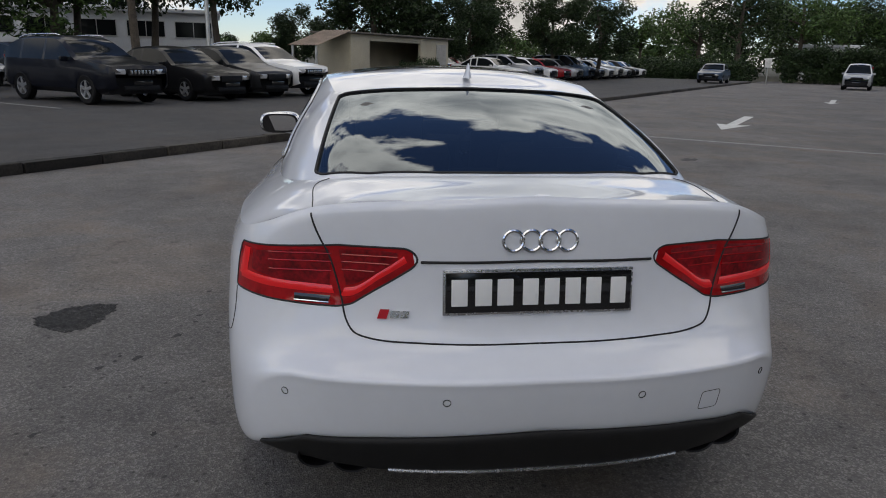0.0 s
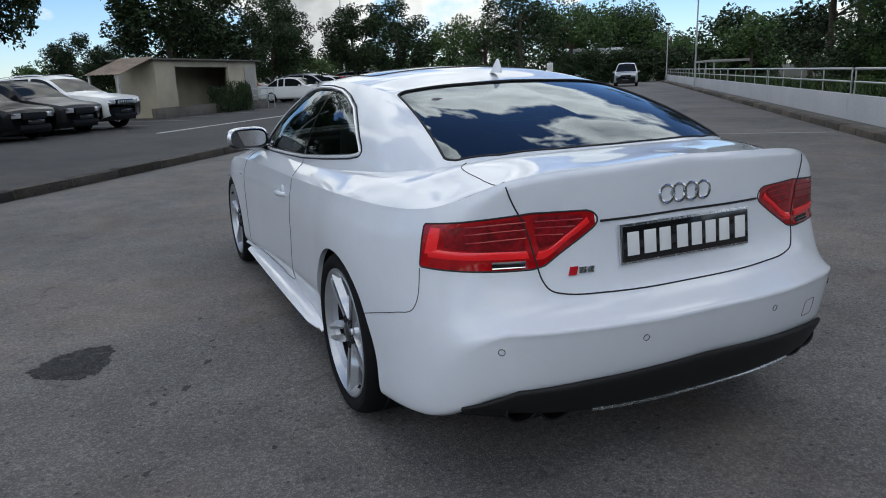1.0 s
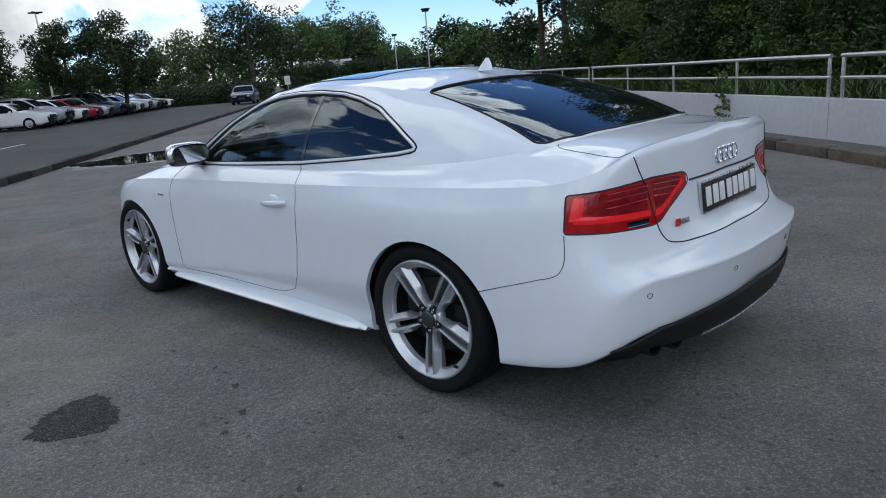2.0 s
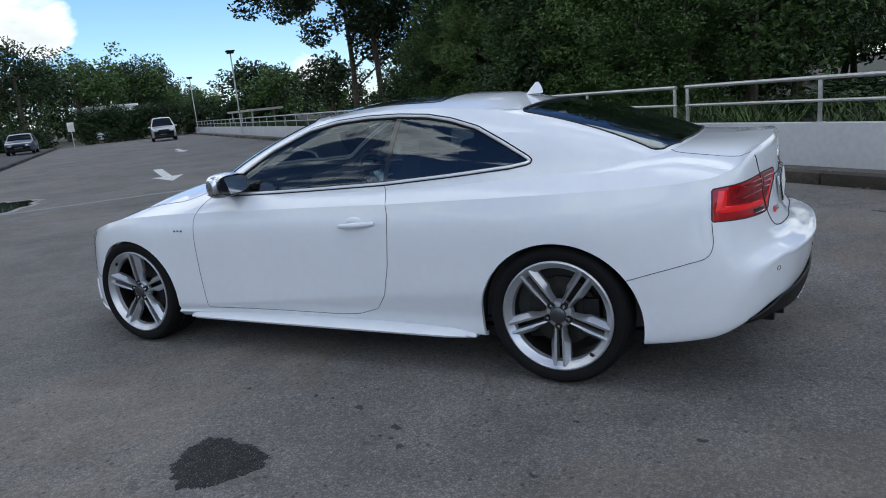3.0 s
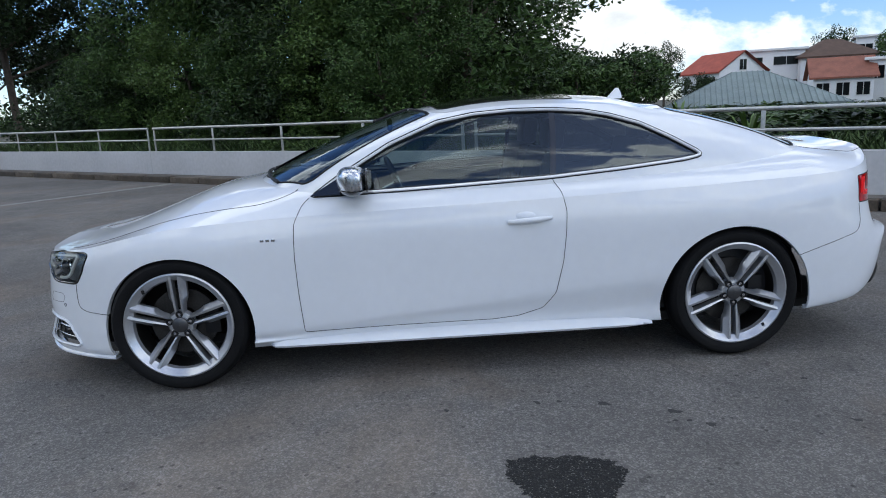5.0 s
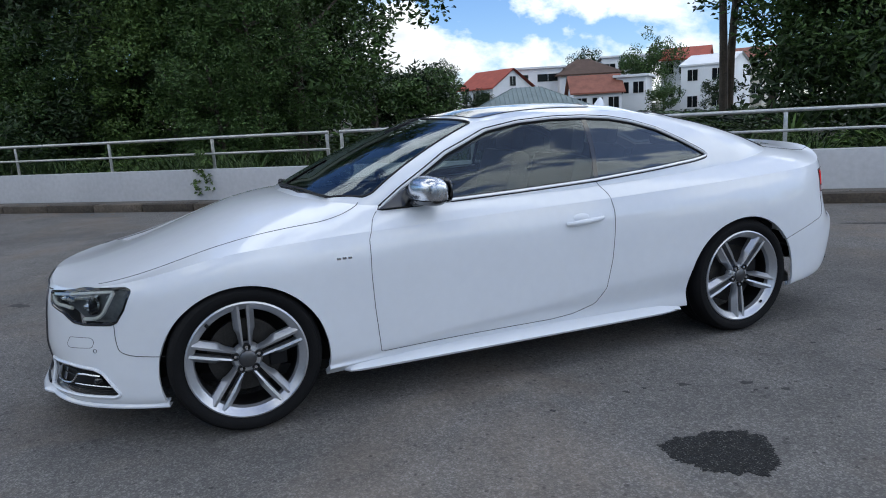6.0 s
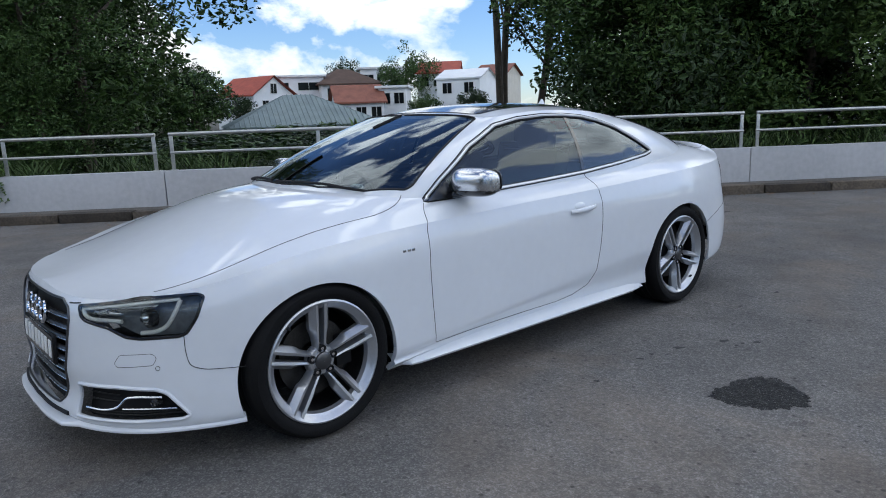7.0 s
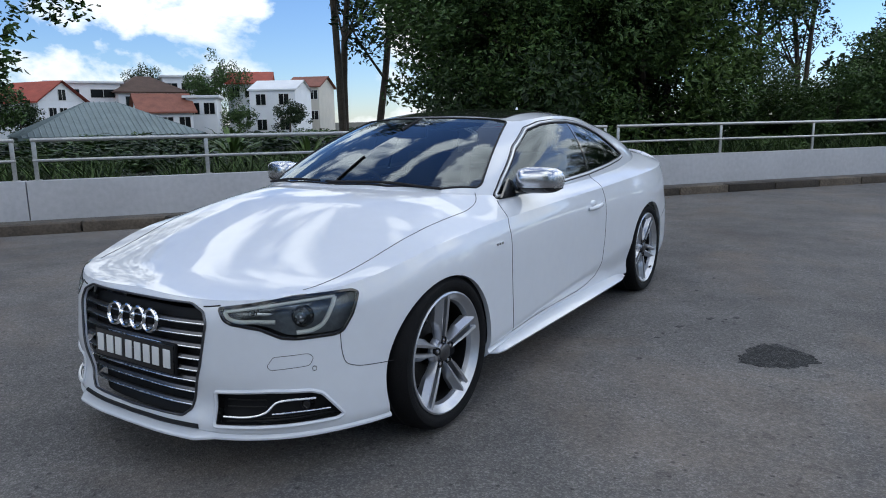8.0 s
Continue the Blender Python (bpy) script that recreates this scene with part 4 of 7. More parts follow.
# doors
DOOR_LINE = [(.742, .912), (.775, .88), (.812, .80), (.818, .64), (.812, .47), (.796, .262), (-.14, .258), (-.27, .270), (-.395, .310), (-.458, .39), (-.497, .55), (-.513, .70), (-.518, .80), (-.500, .89), (-.462, .954)]
door_line = rounded(DOOR_LINE + [(0, .930), (.45, .917)], 0.012, 220)
door_faces = cut_out(SIDE, door_line, {0, 1, 2})
door_sides = split_sides(door_faces)

# lamps: outlines by half width and height, wrapped round the ends
def wrapped(points, rear):
    return [(plan_s_of(x, rear=rear), z) for x, z in points]


tail_line = rounded(wrapped([(.866, .889), (.79, .903), (.60, .918), (.40, .913), (.375, .902), (.362, .882), (.375, .862), (.555, .756), (.60, .748), (.70, .748), (.868, .757)], True), 0.010)
head_line = rounded(wrapped([(.452, .652), (.58, .668), (.70, .688)], False) + [(plan_s_of(y=y), z) for y, z in ((1.872, .694), (1.850, .684), (1.880, .605), (1.915, .550), (1.94, .540))]
                    + wrapped([(.70, .538), (.66, .545), (.60, .578), (.50, .598), (.475, .612)], False), 0.008)
tail_sides = split_sides(cut_out(WRAP, tail_line, {0}))
head_faces = cut_out(WRAP, head_line, {0, 1})
head_back = [[(v.co.copy(), v.normal.copy()) for v in f.verts] for f in head_faces]
head_sides = split_sides(head_faces, 0.0)

# grille and air intakes
GRILLE = [(-.03, .664), (.33, .662), (.390, .638), (.405, .595), (.378, .44), (.325, .268), (.285, .238), (-.03, .232)]
grille_line = rounded([(math.copysign(plan_s_of(abs(x)), x), z) for x, z in GRILLE], 0.012)
grille_faces = cut_out(WRAP, grille_line, {0})
grille_bm = lift_out(grille_faces, -0.055)
intake_line = rounded(wrapped([(.430, .345), (.62, .352), (.725, .344), (.750, .328), (.792, .234), (.778, .220), (.425, .216)], False), 0.012)
intake_sides = split_sides(cut_out(WRAP, intake_line, {0}), -0.05)

# hood, boot lid, bumpers
HOOD_LINE = [(-.03, 2.186), (.25, 2.178), (.42, 2.150), (.60, 2.035), (.665, 1.93), (.715, 1.72), (.752, 1.45), (.772, 1.2), (.775, 1.0), (.75, .86), (.70, .84), (.60, .945), (.35, 1.068), (-.03, 1.11)]
hood_bm = lift_out(cut_out(TOP, rounded(HOOD_LINE, 0.02), {1}))
boot_top = cut_out(TOP, rounded([(-.03, -1.90), (.45, -1.885), (.575, -1.85), (.612, -1.88), (.620, -2.05), (.618, -2.40), (-.03, -2.45)], 0.012), {1})
s_mid = plan_s[-1] + 0.03
boot_edge = [(.695, 1.000), (.681, .966), (.662, .930), (.637, .895), (.588, .77), (.572, .72), (.545, .685), (.50, .670), (.35, .660), (.15, .655)]
boot_back = cut_out(WRAP, rounded(wrapped(boot_edge, True) + [(s_mid, .653), (s_mid, 1.07), (plan_s_of(.725, rear=True), 1.07)], 0.012), {0})
boot_bm = lift_out([f for f in boot_top + boot_back if f.is_valid])
rear_seam = [(-1.70, .515), (-1.80, .545), (-1.95, .588), (-2.03, .615), (-2.05, .65), (-2.052, .752)]
back_poly = [(plan_s_of(y=y), z) for y, z in rear_seam] + [(s_mid, .752), (s_mid, .1), (plan_s_of(y=-1.60), .1), (plan_s_of(y=-1.60), .50)]
rear_bumper_bm = lift_out(cut_out(WRAP, densify(back_poly, 300), {0}))
front_seam = [(1.732, .396), (1.80, .400), (1.88, .410), (1.912, .428), (1.922, .46), (1.926, .552)]
front_poly = [(plan_s_of(y=y), z) for y, z in front_seam] + [(plan_s_of(.60), .70), (-.03, .70), (-.03, .1), (plan_s_of(y=1.60), .1), (plan_s_of(y=1.60), .395)]
front_bumper_bm = lift_out(cut_out(WRAP, densify(front_poly, 300), {0}))

# ---- panels as parts ----
bmesh.ops.delete(skin, geom=[v for v in skin.verts if not v.link_faces], context="VERTS")
FENDERS = [f for f in skin.faces if f[sheet_layer] in (0, 1, 4) and f.calc_center_median().y > .74 and (abs(f.calc_center_median().x) > .60 or f.calc_center_median().y > 1.2)]
fender_sides = split_sides(FENDERS)
bmesh.ops.delete(skin, geom=[v for v in skin.verts if not v.link_faces], context="VERTS")
body = panel("body", skin, PAINT, coupe, deep=0.022)
for b in fender_sides:
    panel("front_fender", b, PAINT, coupe, deep=0.022)
hood = panel("hood", hood_bm, PAINT, coupe, deep=0.012)
boot_lid = panel("boot_lid", boot_bm, PAINT, coupe, deep=0.012)
front_bumper = panel("front_bumper", front_bumper_bm, PAINT, coupe, deep=0.012)
rear_bumper = panel("rear_bumper", rear_bumper_bm, PAINT, coupe, deep=0.012)
doors = [panel("door", b, PAINT, coupe, deep=0.012) for b in door_sides]
for sides, mater, name, lab in ((front_sides, GLASS_TINT, "side_window", "tinted side window reflecting clouds"), (quarter_sides, GLASS_QUARTER, "quarter_window", "dark tinted quarter window"),
                                (strip_sides, GLOSS_BLACK, "pillar_trim", "gloss black pillar trim")):
    for n, b in enumerate(sides):
        ob = panel(name, b, mater, doors[n] if name == "side_window" else coupe, lab)
        ob.visible_shadow = name == "pillar_trim"
for name, b, mater, lab in (("windscreen", wind_bm, GLASS_SCREEN, "raked tinted windscreen"), ("rear_window", rear_bm, GLASS_DARK, "dark tinted rear window")):
    panel(name, b, mater, coupe, lab).visible_shadow = False
panel("sunroof", sun_bm, GLOSS_BLACK, coupe, "black glass sunroof panel", 0.01)


def both(view, pts, lift=0.0):
    return [line_on(view, pts, lift=lift, sign=s) for s in (-1, 1)]


# bright trim round the side glass, with a thin black gap outside it
step = np.roll(side_glass, -1, 0) - np.roll(side_glass, 1, 0)
nrm = np.stack([-step[:, 1], step[:, 0]], 1) / np.linalg.norm(step, axis=1)[:, None]
if not inside(side_glass, side_glass[:1] + nrm[:1] * 0.01)[0]:
    nrm = -nrm
for sgn in (-1, 1):
    bar_along("window_trim", [line_on(SIDE, side_glass + nrm * 0.007, lift=0.002, sign=sgn)], 0.0075, TRIM, coupe, "bright aluminium window trim", 6, True)
    bar_along("window_seal", [line_on(SIDE, side_glass - nrm * 0.003, lift=0.0005, sign=sgn)], 0.0035, BLACK, coupe, "black rubber seal", 6, True)
    bar_along("window_seal", [line_on(SIDE, side_glass + nrm * 0.016, lift=-0.002, sign=sgn)], 0.0024, BLACK, coupe, "black rubber seal", 6, True)


def seam(name, lines, parent, r=0.0015, closed=False):
    for line in lines:
        bar_along(name, [line], r, SHADOW_GAP, parent, "dark gap between panels", 5, closed)


for n, sgn in enumerate((-1, 1)):
    seam("door_gap", [line_on(SIDE, rounded(DOOR_LINE, 0.008, 220)[0:172], lift=0.0006, sign=sgn)], doors[n])
seam("hood_gap", [[p if s < 0 else mirrored(p) for p in (on_skin(TOP, a, b, 0.0004)[0] for a, b in through_points([(.648, 1.965), (.665, 1.93), (.715, 1.72), (.752, 1.45), (.772, 1.2), (.775, 1.0), (.762, .90), (.735, .84), (.708, .805)], 80)) if p is not None] for s in (-1, 1)], hood, 0.0016)
seam("hood_gap", [line_on(WRAP, through_points(wrapped([(.388, .655), (.42, .657), (.458, .661)], False), 20), lift=0.0006, sign=s) for s in (-1, 1)], hood, 0.003)
seam("boot_gap", [[q for q in line_on(TOP, through_points([(.575, -1.85), (.609, -1.88), (.620, -2.05), (.618, -2.12), (.615, -2.180)], 60), lift=0.0006, sign=s)] for s in (-1, 1)], boot_lid)
edge_pts = wrapped(boot_edge, True)
low_edge = through_points(edge_pts + [(plan_s[-1] - 0.001, .653)], 90)
seam("boot_gap", [line_on(WRAP, low_edge, lift=0.0006, sign=s) for s in (-1, 1)], boot_lid, 0.0026)
seam("bumper_gap", [line_on(WRAP, through_points([(plan_s_of(y=y), z) for y, z in rear_seam], 60), lift=0.0006, sign=s) for s in (-1, 1)], rear_bumper)
seam("bumper_gap", [line_on(WRAP, through_points([(plan_s_of(y=y), z) for y, z in front_seam], 50), lift=0.0006, sign=s) for s in (-1, 1)], front_bumper)
for line, r in ((screen_line, 0.006), (rear_line, 0.005)):
    pts = [(max(a, 0), b) for a, b in line if a > -0.012]
    k = int(np.argmax(np.linalg.norm(np.diff(np.array(pts + pts[:1]), axis=0), axis=1))) + 1
    pts = pts[k:] + pts[:k]
    seam("glass_seal", both(TOP, pts), coupe, r)
pts = [(a, b) for a, b in sun_line if a > 0.0]
k = int(np.argmax(np.linalg.norm(np.diff(np.array(pts + pts[:1]), axis=0), axis=1))) + 1
seam("sunroof_seal", both(TOP, pts[k:] + pts[:k]), coupe, 0.004)

# ---- tail lamps ----
for n, sgn in enumerate((-1, 1)):
    lamp = panel("tail_lamp", tail_sides[n], RED_LENS, coupe, "red tail lamp with bright light guides", 0.02)
    rib = lambda pts, lift=0.003, k=40: line_on(WRAP, through_points(wrapped(pts, True), k), lift=lift, sign=sgn)

    def band(name, low, high, lift, material, label, rows=5):
        """An inlaid strip of the lamp between a lower and an upper line, bowed out a little in its middle."""
        bm = bmesh.new()
        grid = []
        for r in range(rows):
            f = r / (rows - 1)
            mixed = [(a[0] + (b[0] - a[0]) * f, a[1] + (b[1] - a[1]) * f) for a, b in zip(low, high)]
            grid.append([bm.verts.new(p) for p in rib(mixed, lift * (0.35 + 2.6 * f * (1 - f)), 24)])
        for a, b in zip(grid, grid[1:]):
            for k in range(min(len(a), len(b)) - 1):
                bm.faces.new((a[k], a[k + 1], b[k + 1], b[k]))
        bmesh.ops.recalc_face_normals(bm, faces=bm.faces)
        for f in bm.faces:
            f.smooth = True
        return part(name, bm, material, lamp, label)

    # dark upper chambers, the bright guide that runs round them, and the reversing lamp
    band("inner_chamber", [(.835, .823), (.76, .808), (.69, .806), (.630, .806)], [(.835, .878), (.76, .894), (.69, .900), (.630, .904)], 0.0016, RED_DARK, "dark red inner chamber")
    band("inner_chamber", [(.575, .806), (.545, .812), (.48, .846), (.425, .880)], [(.600, .905), (.56, .906), (.48, .906), (.425, .900)], 0.0016, RED_DARK, "dark red inner chamber")
    band("light_guide", [(.857, .790), (.80, .786), (.70, .783), (.612, .782)], [(.857, .817), (.80, .810), (.70, .806), (.622, .804)], 0.003, RED_BRIGHT, "bright red light guide")
    band("light_guide", [(.592, .776), (.555, .778), (.47, .830), (.395, .874)], [(.578, .800), (.545, .804), (.47, .850), (.405, .892)], 0.003, RED_BRIGHT, "bright red light guide")
    band("light_guide", [(.862, .800), (.860, .83), (.858, .86), (.856, .880)], [(.846, .800), (.844, .83), (.842, .86), (.842, .880)], 0.003, RED_BRIGHT, "bright red light guide")
    bm = bmesh.new()
    for z in (.836, .862, .884):
        tube(bm, rib([(.80, z), (.70, z + .006), (.625, z + .008)], 0.0012), 0.0022, 5)
    for z, x in ((.846, .49), (.868, .45), (.888, .425)):
        tube(bm, rib([(.59, z + .004), (.55, z + .003), (x, z)], 0.0012), 0.0022, 5)
    part("reflector_rib", bm, RED_LENS, lamp, "thin red inner ribs")
    band("reversing_lamp", [(.735, .757), (.70, .757), (.665, .757), (.632, .757)], [(.737, .776), (.70, .776), (.665, .776), (.626, .776)], 0.0022, GLOSS_BLACK, "dark clear reversing lamp")
    bm = bmesh.new()
    tube(bm, rib([(.735, .757), (.68, .757), (.630, .757)], 0.002), 0.0022, 5)
    part("lamp_trim", bm, CHROME, lamp, "thin bright line under the reversing lamp")
    seam("lamp_gap", [line_on(WRAP, tail_line, lift=-0.0005, sign=sgn)], lamp, 0.003, True)

# ---- headlamps ----
for n, sgn in enumerate((-1, 1)):
    lamp = panel("headlamp", head_sides[n], GLASS_CLEAR, coupe, "clear headlamp with a bright running-light strip")
    lamp.visible_shadow = False
    bm = bmesh.new()
    for f in head_back:
        if (sum((p.x for p, _ in f)) < 0) == (sgn < 0):
            bm.faces.new([bm.verts.new(p - q * 0.045 - Vector((0, 0.02, 0))) for p, q in f])
    bmesh.ops.remove_doubles(bm, verts=bm.verts, dist=0.0005)
    part("lamp_housing", bm, LAMP_GREY, lamp, "dark grey lamp housing")
    on = lambda pts, lift, k=40: line_on(WRAP, through_points(wrapped(pts, False), k), lift=lift, sign=sgn)
    bm = bmesh.new()
    tube(bm, on([(.472, .640), (.49, .618), (.52, .608), (.59, .606), (.645, .603)], -0.011), 0.0080, 8)
    tube(bm, on([(.472, .642), (.60, .660), (.74, .676), (.790, .680)], -0.011), 0.0066, 8)
    tube(bm, on([(.790, .678), (.778, .63), (.760, .582), (.738, .564), (.70, .559)], -0.012), 0.0086, 8)
    part("running_light", bm, WHITE_LENS, lamp, "white running-light strip")
    # bright reflector blades between the strips
    for low, high_ in (([(.50, .628), (.56, .622), (.62, .622)], [(.515, .636), (.57, .640), (.64, .634)]), ([(.585, .644), (.66, .650), (.72, .640)], [(.60, .656), (.67, .666), (.745, .668)])):
        bm = bmesh.new()
        a_, b_ = on(low, -0.026, 14), on(high_, -0.020, 14)
        a_, b_ = [bm.verts.new(q) for q in a_], [bm.verts.new(q) for q in b_]
        for k in range(min(len(a_), len(b_)) - 1):
            bm.faces.new((a_[k], a_[k + 1], b_[k + 1], b_[k]))
        thicken(part("reflector", bm, LAMP_SILVER, lamp, "silver reflector blade"), 0.004)
    for x, z, r in ((.695, .612, .023), (.555, .632, .012)):
        bm = bmesh.new()
        p, q = on_skin(WRAP, plan_s_of(x), z)
        p = (p if sgn < 0 else mirrored(p)) + Vector((0, -.04, 0))
        ways = Vector((0.25 * sgn, 1, 0)).normalized()
        m = Matrix.Translation(p) @ ways.to_track_quat("X", "Z").to_matrix().to_4x4()
        lathe(bm, [(0.001, .028), (r * .5, .026), (r * .85, .016), (r, 0), (r * 1.05, 0), (r * 1.15, .012), (r * 1.2, .012), (r * 1.2, -.03)], 24, "x", m)
        part("projector", bm, CHROME, lamp, "chrome projector lens")
        bm = bmesh.new()
        lathe(bm, [(r * 1.2, -.02), (r * 1.22, .012), (r * 1.75, .004), (r * 1.8, -.02)], 24, "x", m)
        part("projector_bezel", bm, GLOSS_BLACK, lamp, "black projector bezel")
    bm = bmesh.new()
    ring = line_on(WRAP, head_line, lift=-0.004, sign=sgn)
    gap = sorted((a - b).length for a, b in zip(ring, ring[1:]))[len(ring) // 2]
    ring = [p for k, p in enumerate(ring) if (p - (ring[k - 2] + ring[(k + 2) % len(ring)]) / 2).length < 2.2 * gap]
    tube(bm, ring, 0.0075, 6, True)
    part("lamp_seal", bm, GLOSS_BLACK, lamp, "black lamp edge")

# ---- grille ----
grille = part("grille", grille_bm, BLACK, front_bumper, "black grille backing")
half = [p for p in (on_skin(WRAP, a, b, 0.002)[0] for a, b in grille_line if a > 0.003) if p is not None]
half.sort(key=lambda p: math.atan2(p.x + .0, p.z - .44) % (2 * math.pi), reverse=True)
bar_along("grille_frame", [half + [mirrored(p) for p in half[::-1]]], 0.0048, GUNMETAL, grille, "dark aluminium grille frame", 8, True)
for k, z in enumerate((.280, .325, .370, .415, .460, .505, .550, .595)):
    w = float(np.interp(z, [.24, .275, .44, .585, .622], [.285, .325, .375, .40, .385])) - .004
    bar = None
    for off, dz, r, mater in ((-0.026, 0, .0105, GUNMETAL), (-0.0145, -.003, .0030, SATIN)):
        bm = bmesh.new()
        pts = [on_skin(WRAP, plan_s_of(max(x, .002)), z + dz, off)[0] for x in np.linspace(0.002, w, 16)]
        pts = [p for p in pts if p is not None]
        tube(bm, [mirrored(p) for p in pts[::-1]] + pts, r, 6)
        if bar is None:
            bar = part("grille_bar", bm, mater, front_bumper, "dark grey grille bar")
        else:
            part("bar_trim", bm, mater, bar, "thin bright edge")


def plate(name, place, wide, high, tilt, facing, parent, bars, edge, edge_words):
    """A black plate with white bars in place of its characters, in a grey holder."""
    m = Matrix.Translation(place) @ pose(0, 0, 0, tilt, 0, facing)
    bm = bmesh.new()
    box(bm, -wide / 2 - .007, wide / 2 + .007, 0, .012, -high / 2 - .008, high / 2 + .007, 0.003, m)
    holder = part(name, bm, edge, parent, edge_words)
    bm = bmesh.new()
    box(bm, -wide / 2, wide / 2, -.006, .004, -high / 2, high / 2, 0.002, m)
    part("plate", bm, GLOSS_BLACK, holder, "black plate")
    for a, b in bars:
        bm = bmesh.new()
        box(bm, a * wide, b * wide, -.009, -.004, -high * .33, high * .33, 0.002, m)
        part("plate_bar", bm, PLATE_WHITE, holder, "plain white bar")
    return holder


BARS = [(-.470, -.385), (-.345, -.257), (-.228, -.143), (-.092, -.008), (.025, .105), (.138, .220), (.252, .334), (.386, .470)]
p, _ = on_skin(WRAP, plan_s[-1] - .002, .79)
plate("number_plate", Vector((0, p.y - .016, .796)), .525, .112, -6, 0, boot_lid, BARS, SATIN, "silver plate frame")
p, _ = on_skin(WRAP, .003, .445)
plate("number_plate", Vector((0, p.y - .018, .445)), .50, .108, -4, 180, front_bumper, BARS, BLACK, "black plate frame")


def rings(place, wide, tilt, facing, parent):
    m = Matrix.Translation(place) @ pose(0, 0, 0, tilt, 0, facing)
    bm = bmesh.new()
    r = wide / 5.5
    thick = wide / 32
    for k in range(4):
        c = (k - 1.5) * r * 1.5 * 1.0
        tube(bm, [m @ Vector((c + (r - thick) * math.cos(a), (k % 2) * .0015, (r - thick) * math.sin(a))) for a in np.linspace(0, 2 * math.pi, 40, endpoint=False)], thick, 8, True)
    return part("emblem", bm, CHROME, parent, "row of plain chrome rings")


p, q = on_skin(WRAP, plan_s[-1] - .002, .935)
rings(Vector((0, p.y - .004, .935)), .186, -5, 0, boot_lid)
p, q = on_skin(WRAP, .003, .565)
rings(Vector((0, p.y - .014, .578)), .272, -10, 180, front_bumper)

# strip over the rear plate, model badge, sensors, tow cover
bm = bmesh.new()
half_strip = [q for q in (on_skin(WRAP, plan_s_of(abs(x), rear=True), .876, .001)[0] for x in np.linspace(.355, .004, 20)) if q is not None]
tube(bm, half_strip + [mirrored(q) for q in half_strip[::-1]], 0.004, 6)
part("handle_strip", bm, GREY_PLASTIC, boot_lid, "dark strip over the number plate")
for k, (x, mater, w) in enumerate(((-.462, RED_ENAMEL, .026), (-.430, SATIN, .024), (-.400, SATIN, .022))):
    p, q = on_skin(WRAP, plan_s_of(abs(x), rear=True), .732, .003)
    bm = bmesh.new()
    a = prism(bm, [(-w / 2 - .004, -.013), (w / 2 - .004, -.013), (w / 2 + .004, .013), (-w / 2 + .004, .013)] if k == 0 else [(-w / 2, -.009), (w / 2, -.009), (w / 2 + .002, .009), (-w / 2 + .002, .009)], 0, .004)
    face = Matrix.Translation(p) @ q.to_track_quat("Z", "Y").to_matrix().to_4x4()
    bmesh.ops.transform(bm, matrix=face, verts=bm.verts)
    part("badge", bm, mater, boot_lid, "small red badge" if k == 0 else "small chrome badge")
for x, z in ((-.70, .53), (-.272, .538), (.268, .538), (.70, .53)):
    p, q = on_skin(WRAP, plan_s_of(abs(x), rear=True), z, .0005)
    p, q = (p, q) if x < 0 else (mirrored(p), mirrored(q))
    bm = bmesh.new()
    m = Matrix.Translation(p) @ q.to_track_quat("X", "Z").to_matrix().to_4x4()
    lathe(bm, [(.011, -.003), (.011, .0012), (.0095, .0012), (.0095, -.003)], 20, "x", m)
    part("parking_sensor", bm, SHADOW_GAP, rear_bumper, "round parking sensor")
sq = rounded([(.47, .515), (.535, .515), (.535, .455), (.47, .455)], 0.012, 60)
seam("tow_cover", [[mirrored(p) for p in (on_skin(WRAP, plan_s_of(a, rear=True), b, 0)[0] for a, b in sq) if p is not None]], rear_bumper, 0.0011, True)
for sgn in (-1, 1):
    sq = rounded([(.635, .478), (.725, .482), (.735, .465), (.725, .437), (.625, .430), (.615, .445)], 0.008, 60)
    seam("washer_cover", [line_on(WRAP, wrapped(sq, False), sign=sgn)], front_bumper, 0.0010, True)
    p, q = on_skin(WRAP, plan_s_of(.735), .425, .0005)
    p, q = (p, q) if sgn < 0 else (mirrored(p), mirrored(q))
    bm = bmesh.new()
    lathe(bm, [(.009, -.003), (.009, .0012), (.0076, .0012), (.0076, -.003)], 18, "x", Matrix.Translation(p) @ q.to_track_quat("X", "Z").to_matrix().to_4x4())
    part("parking_sensor", bm, SHADOW_GAP, front_bumper, "round parking sensor")

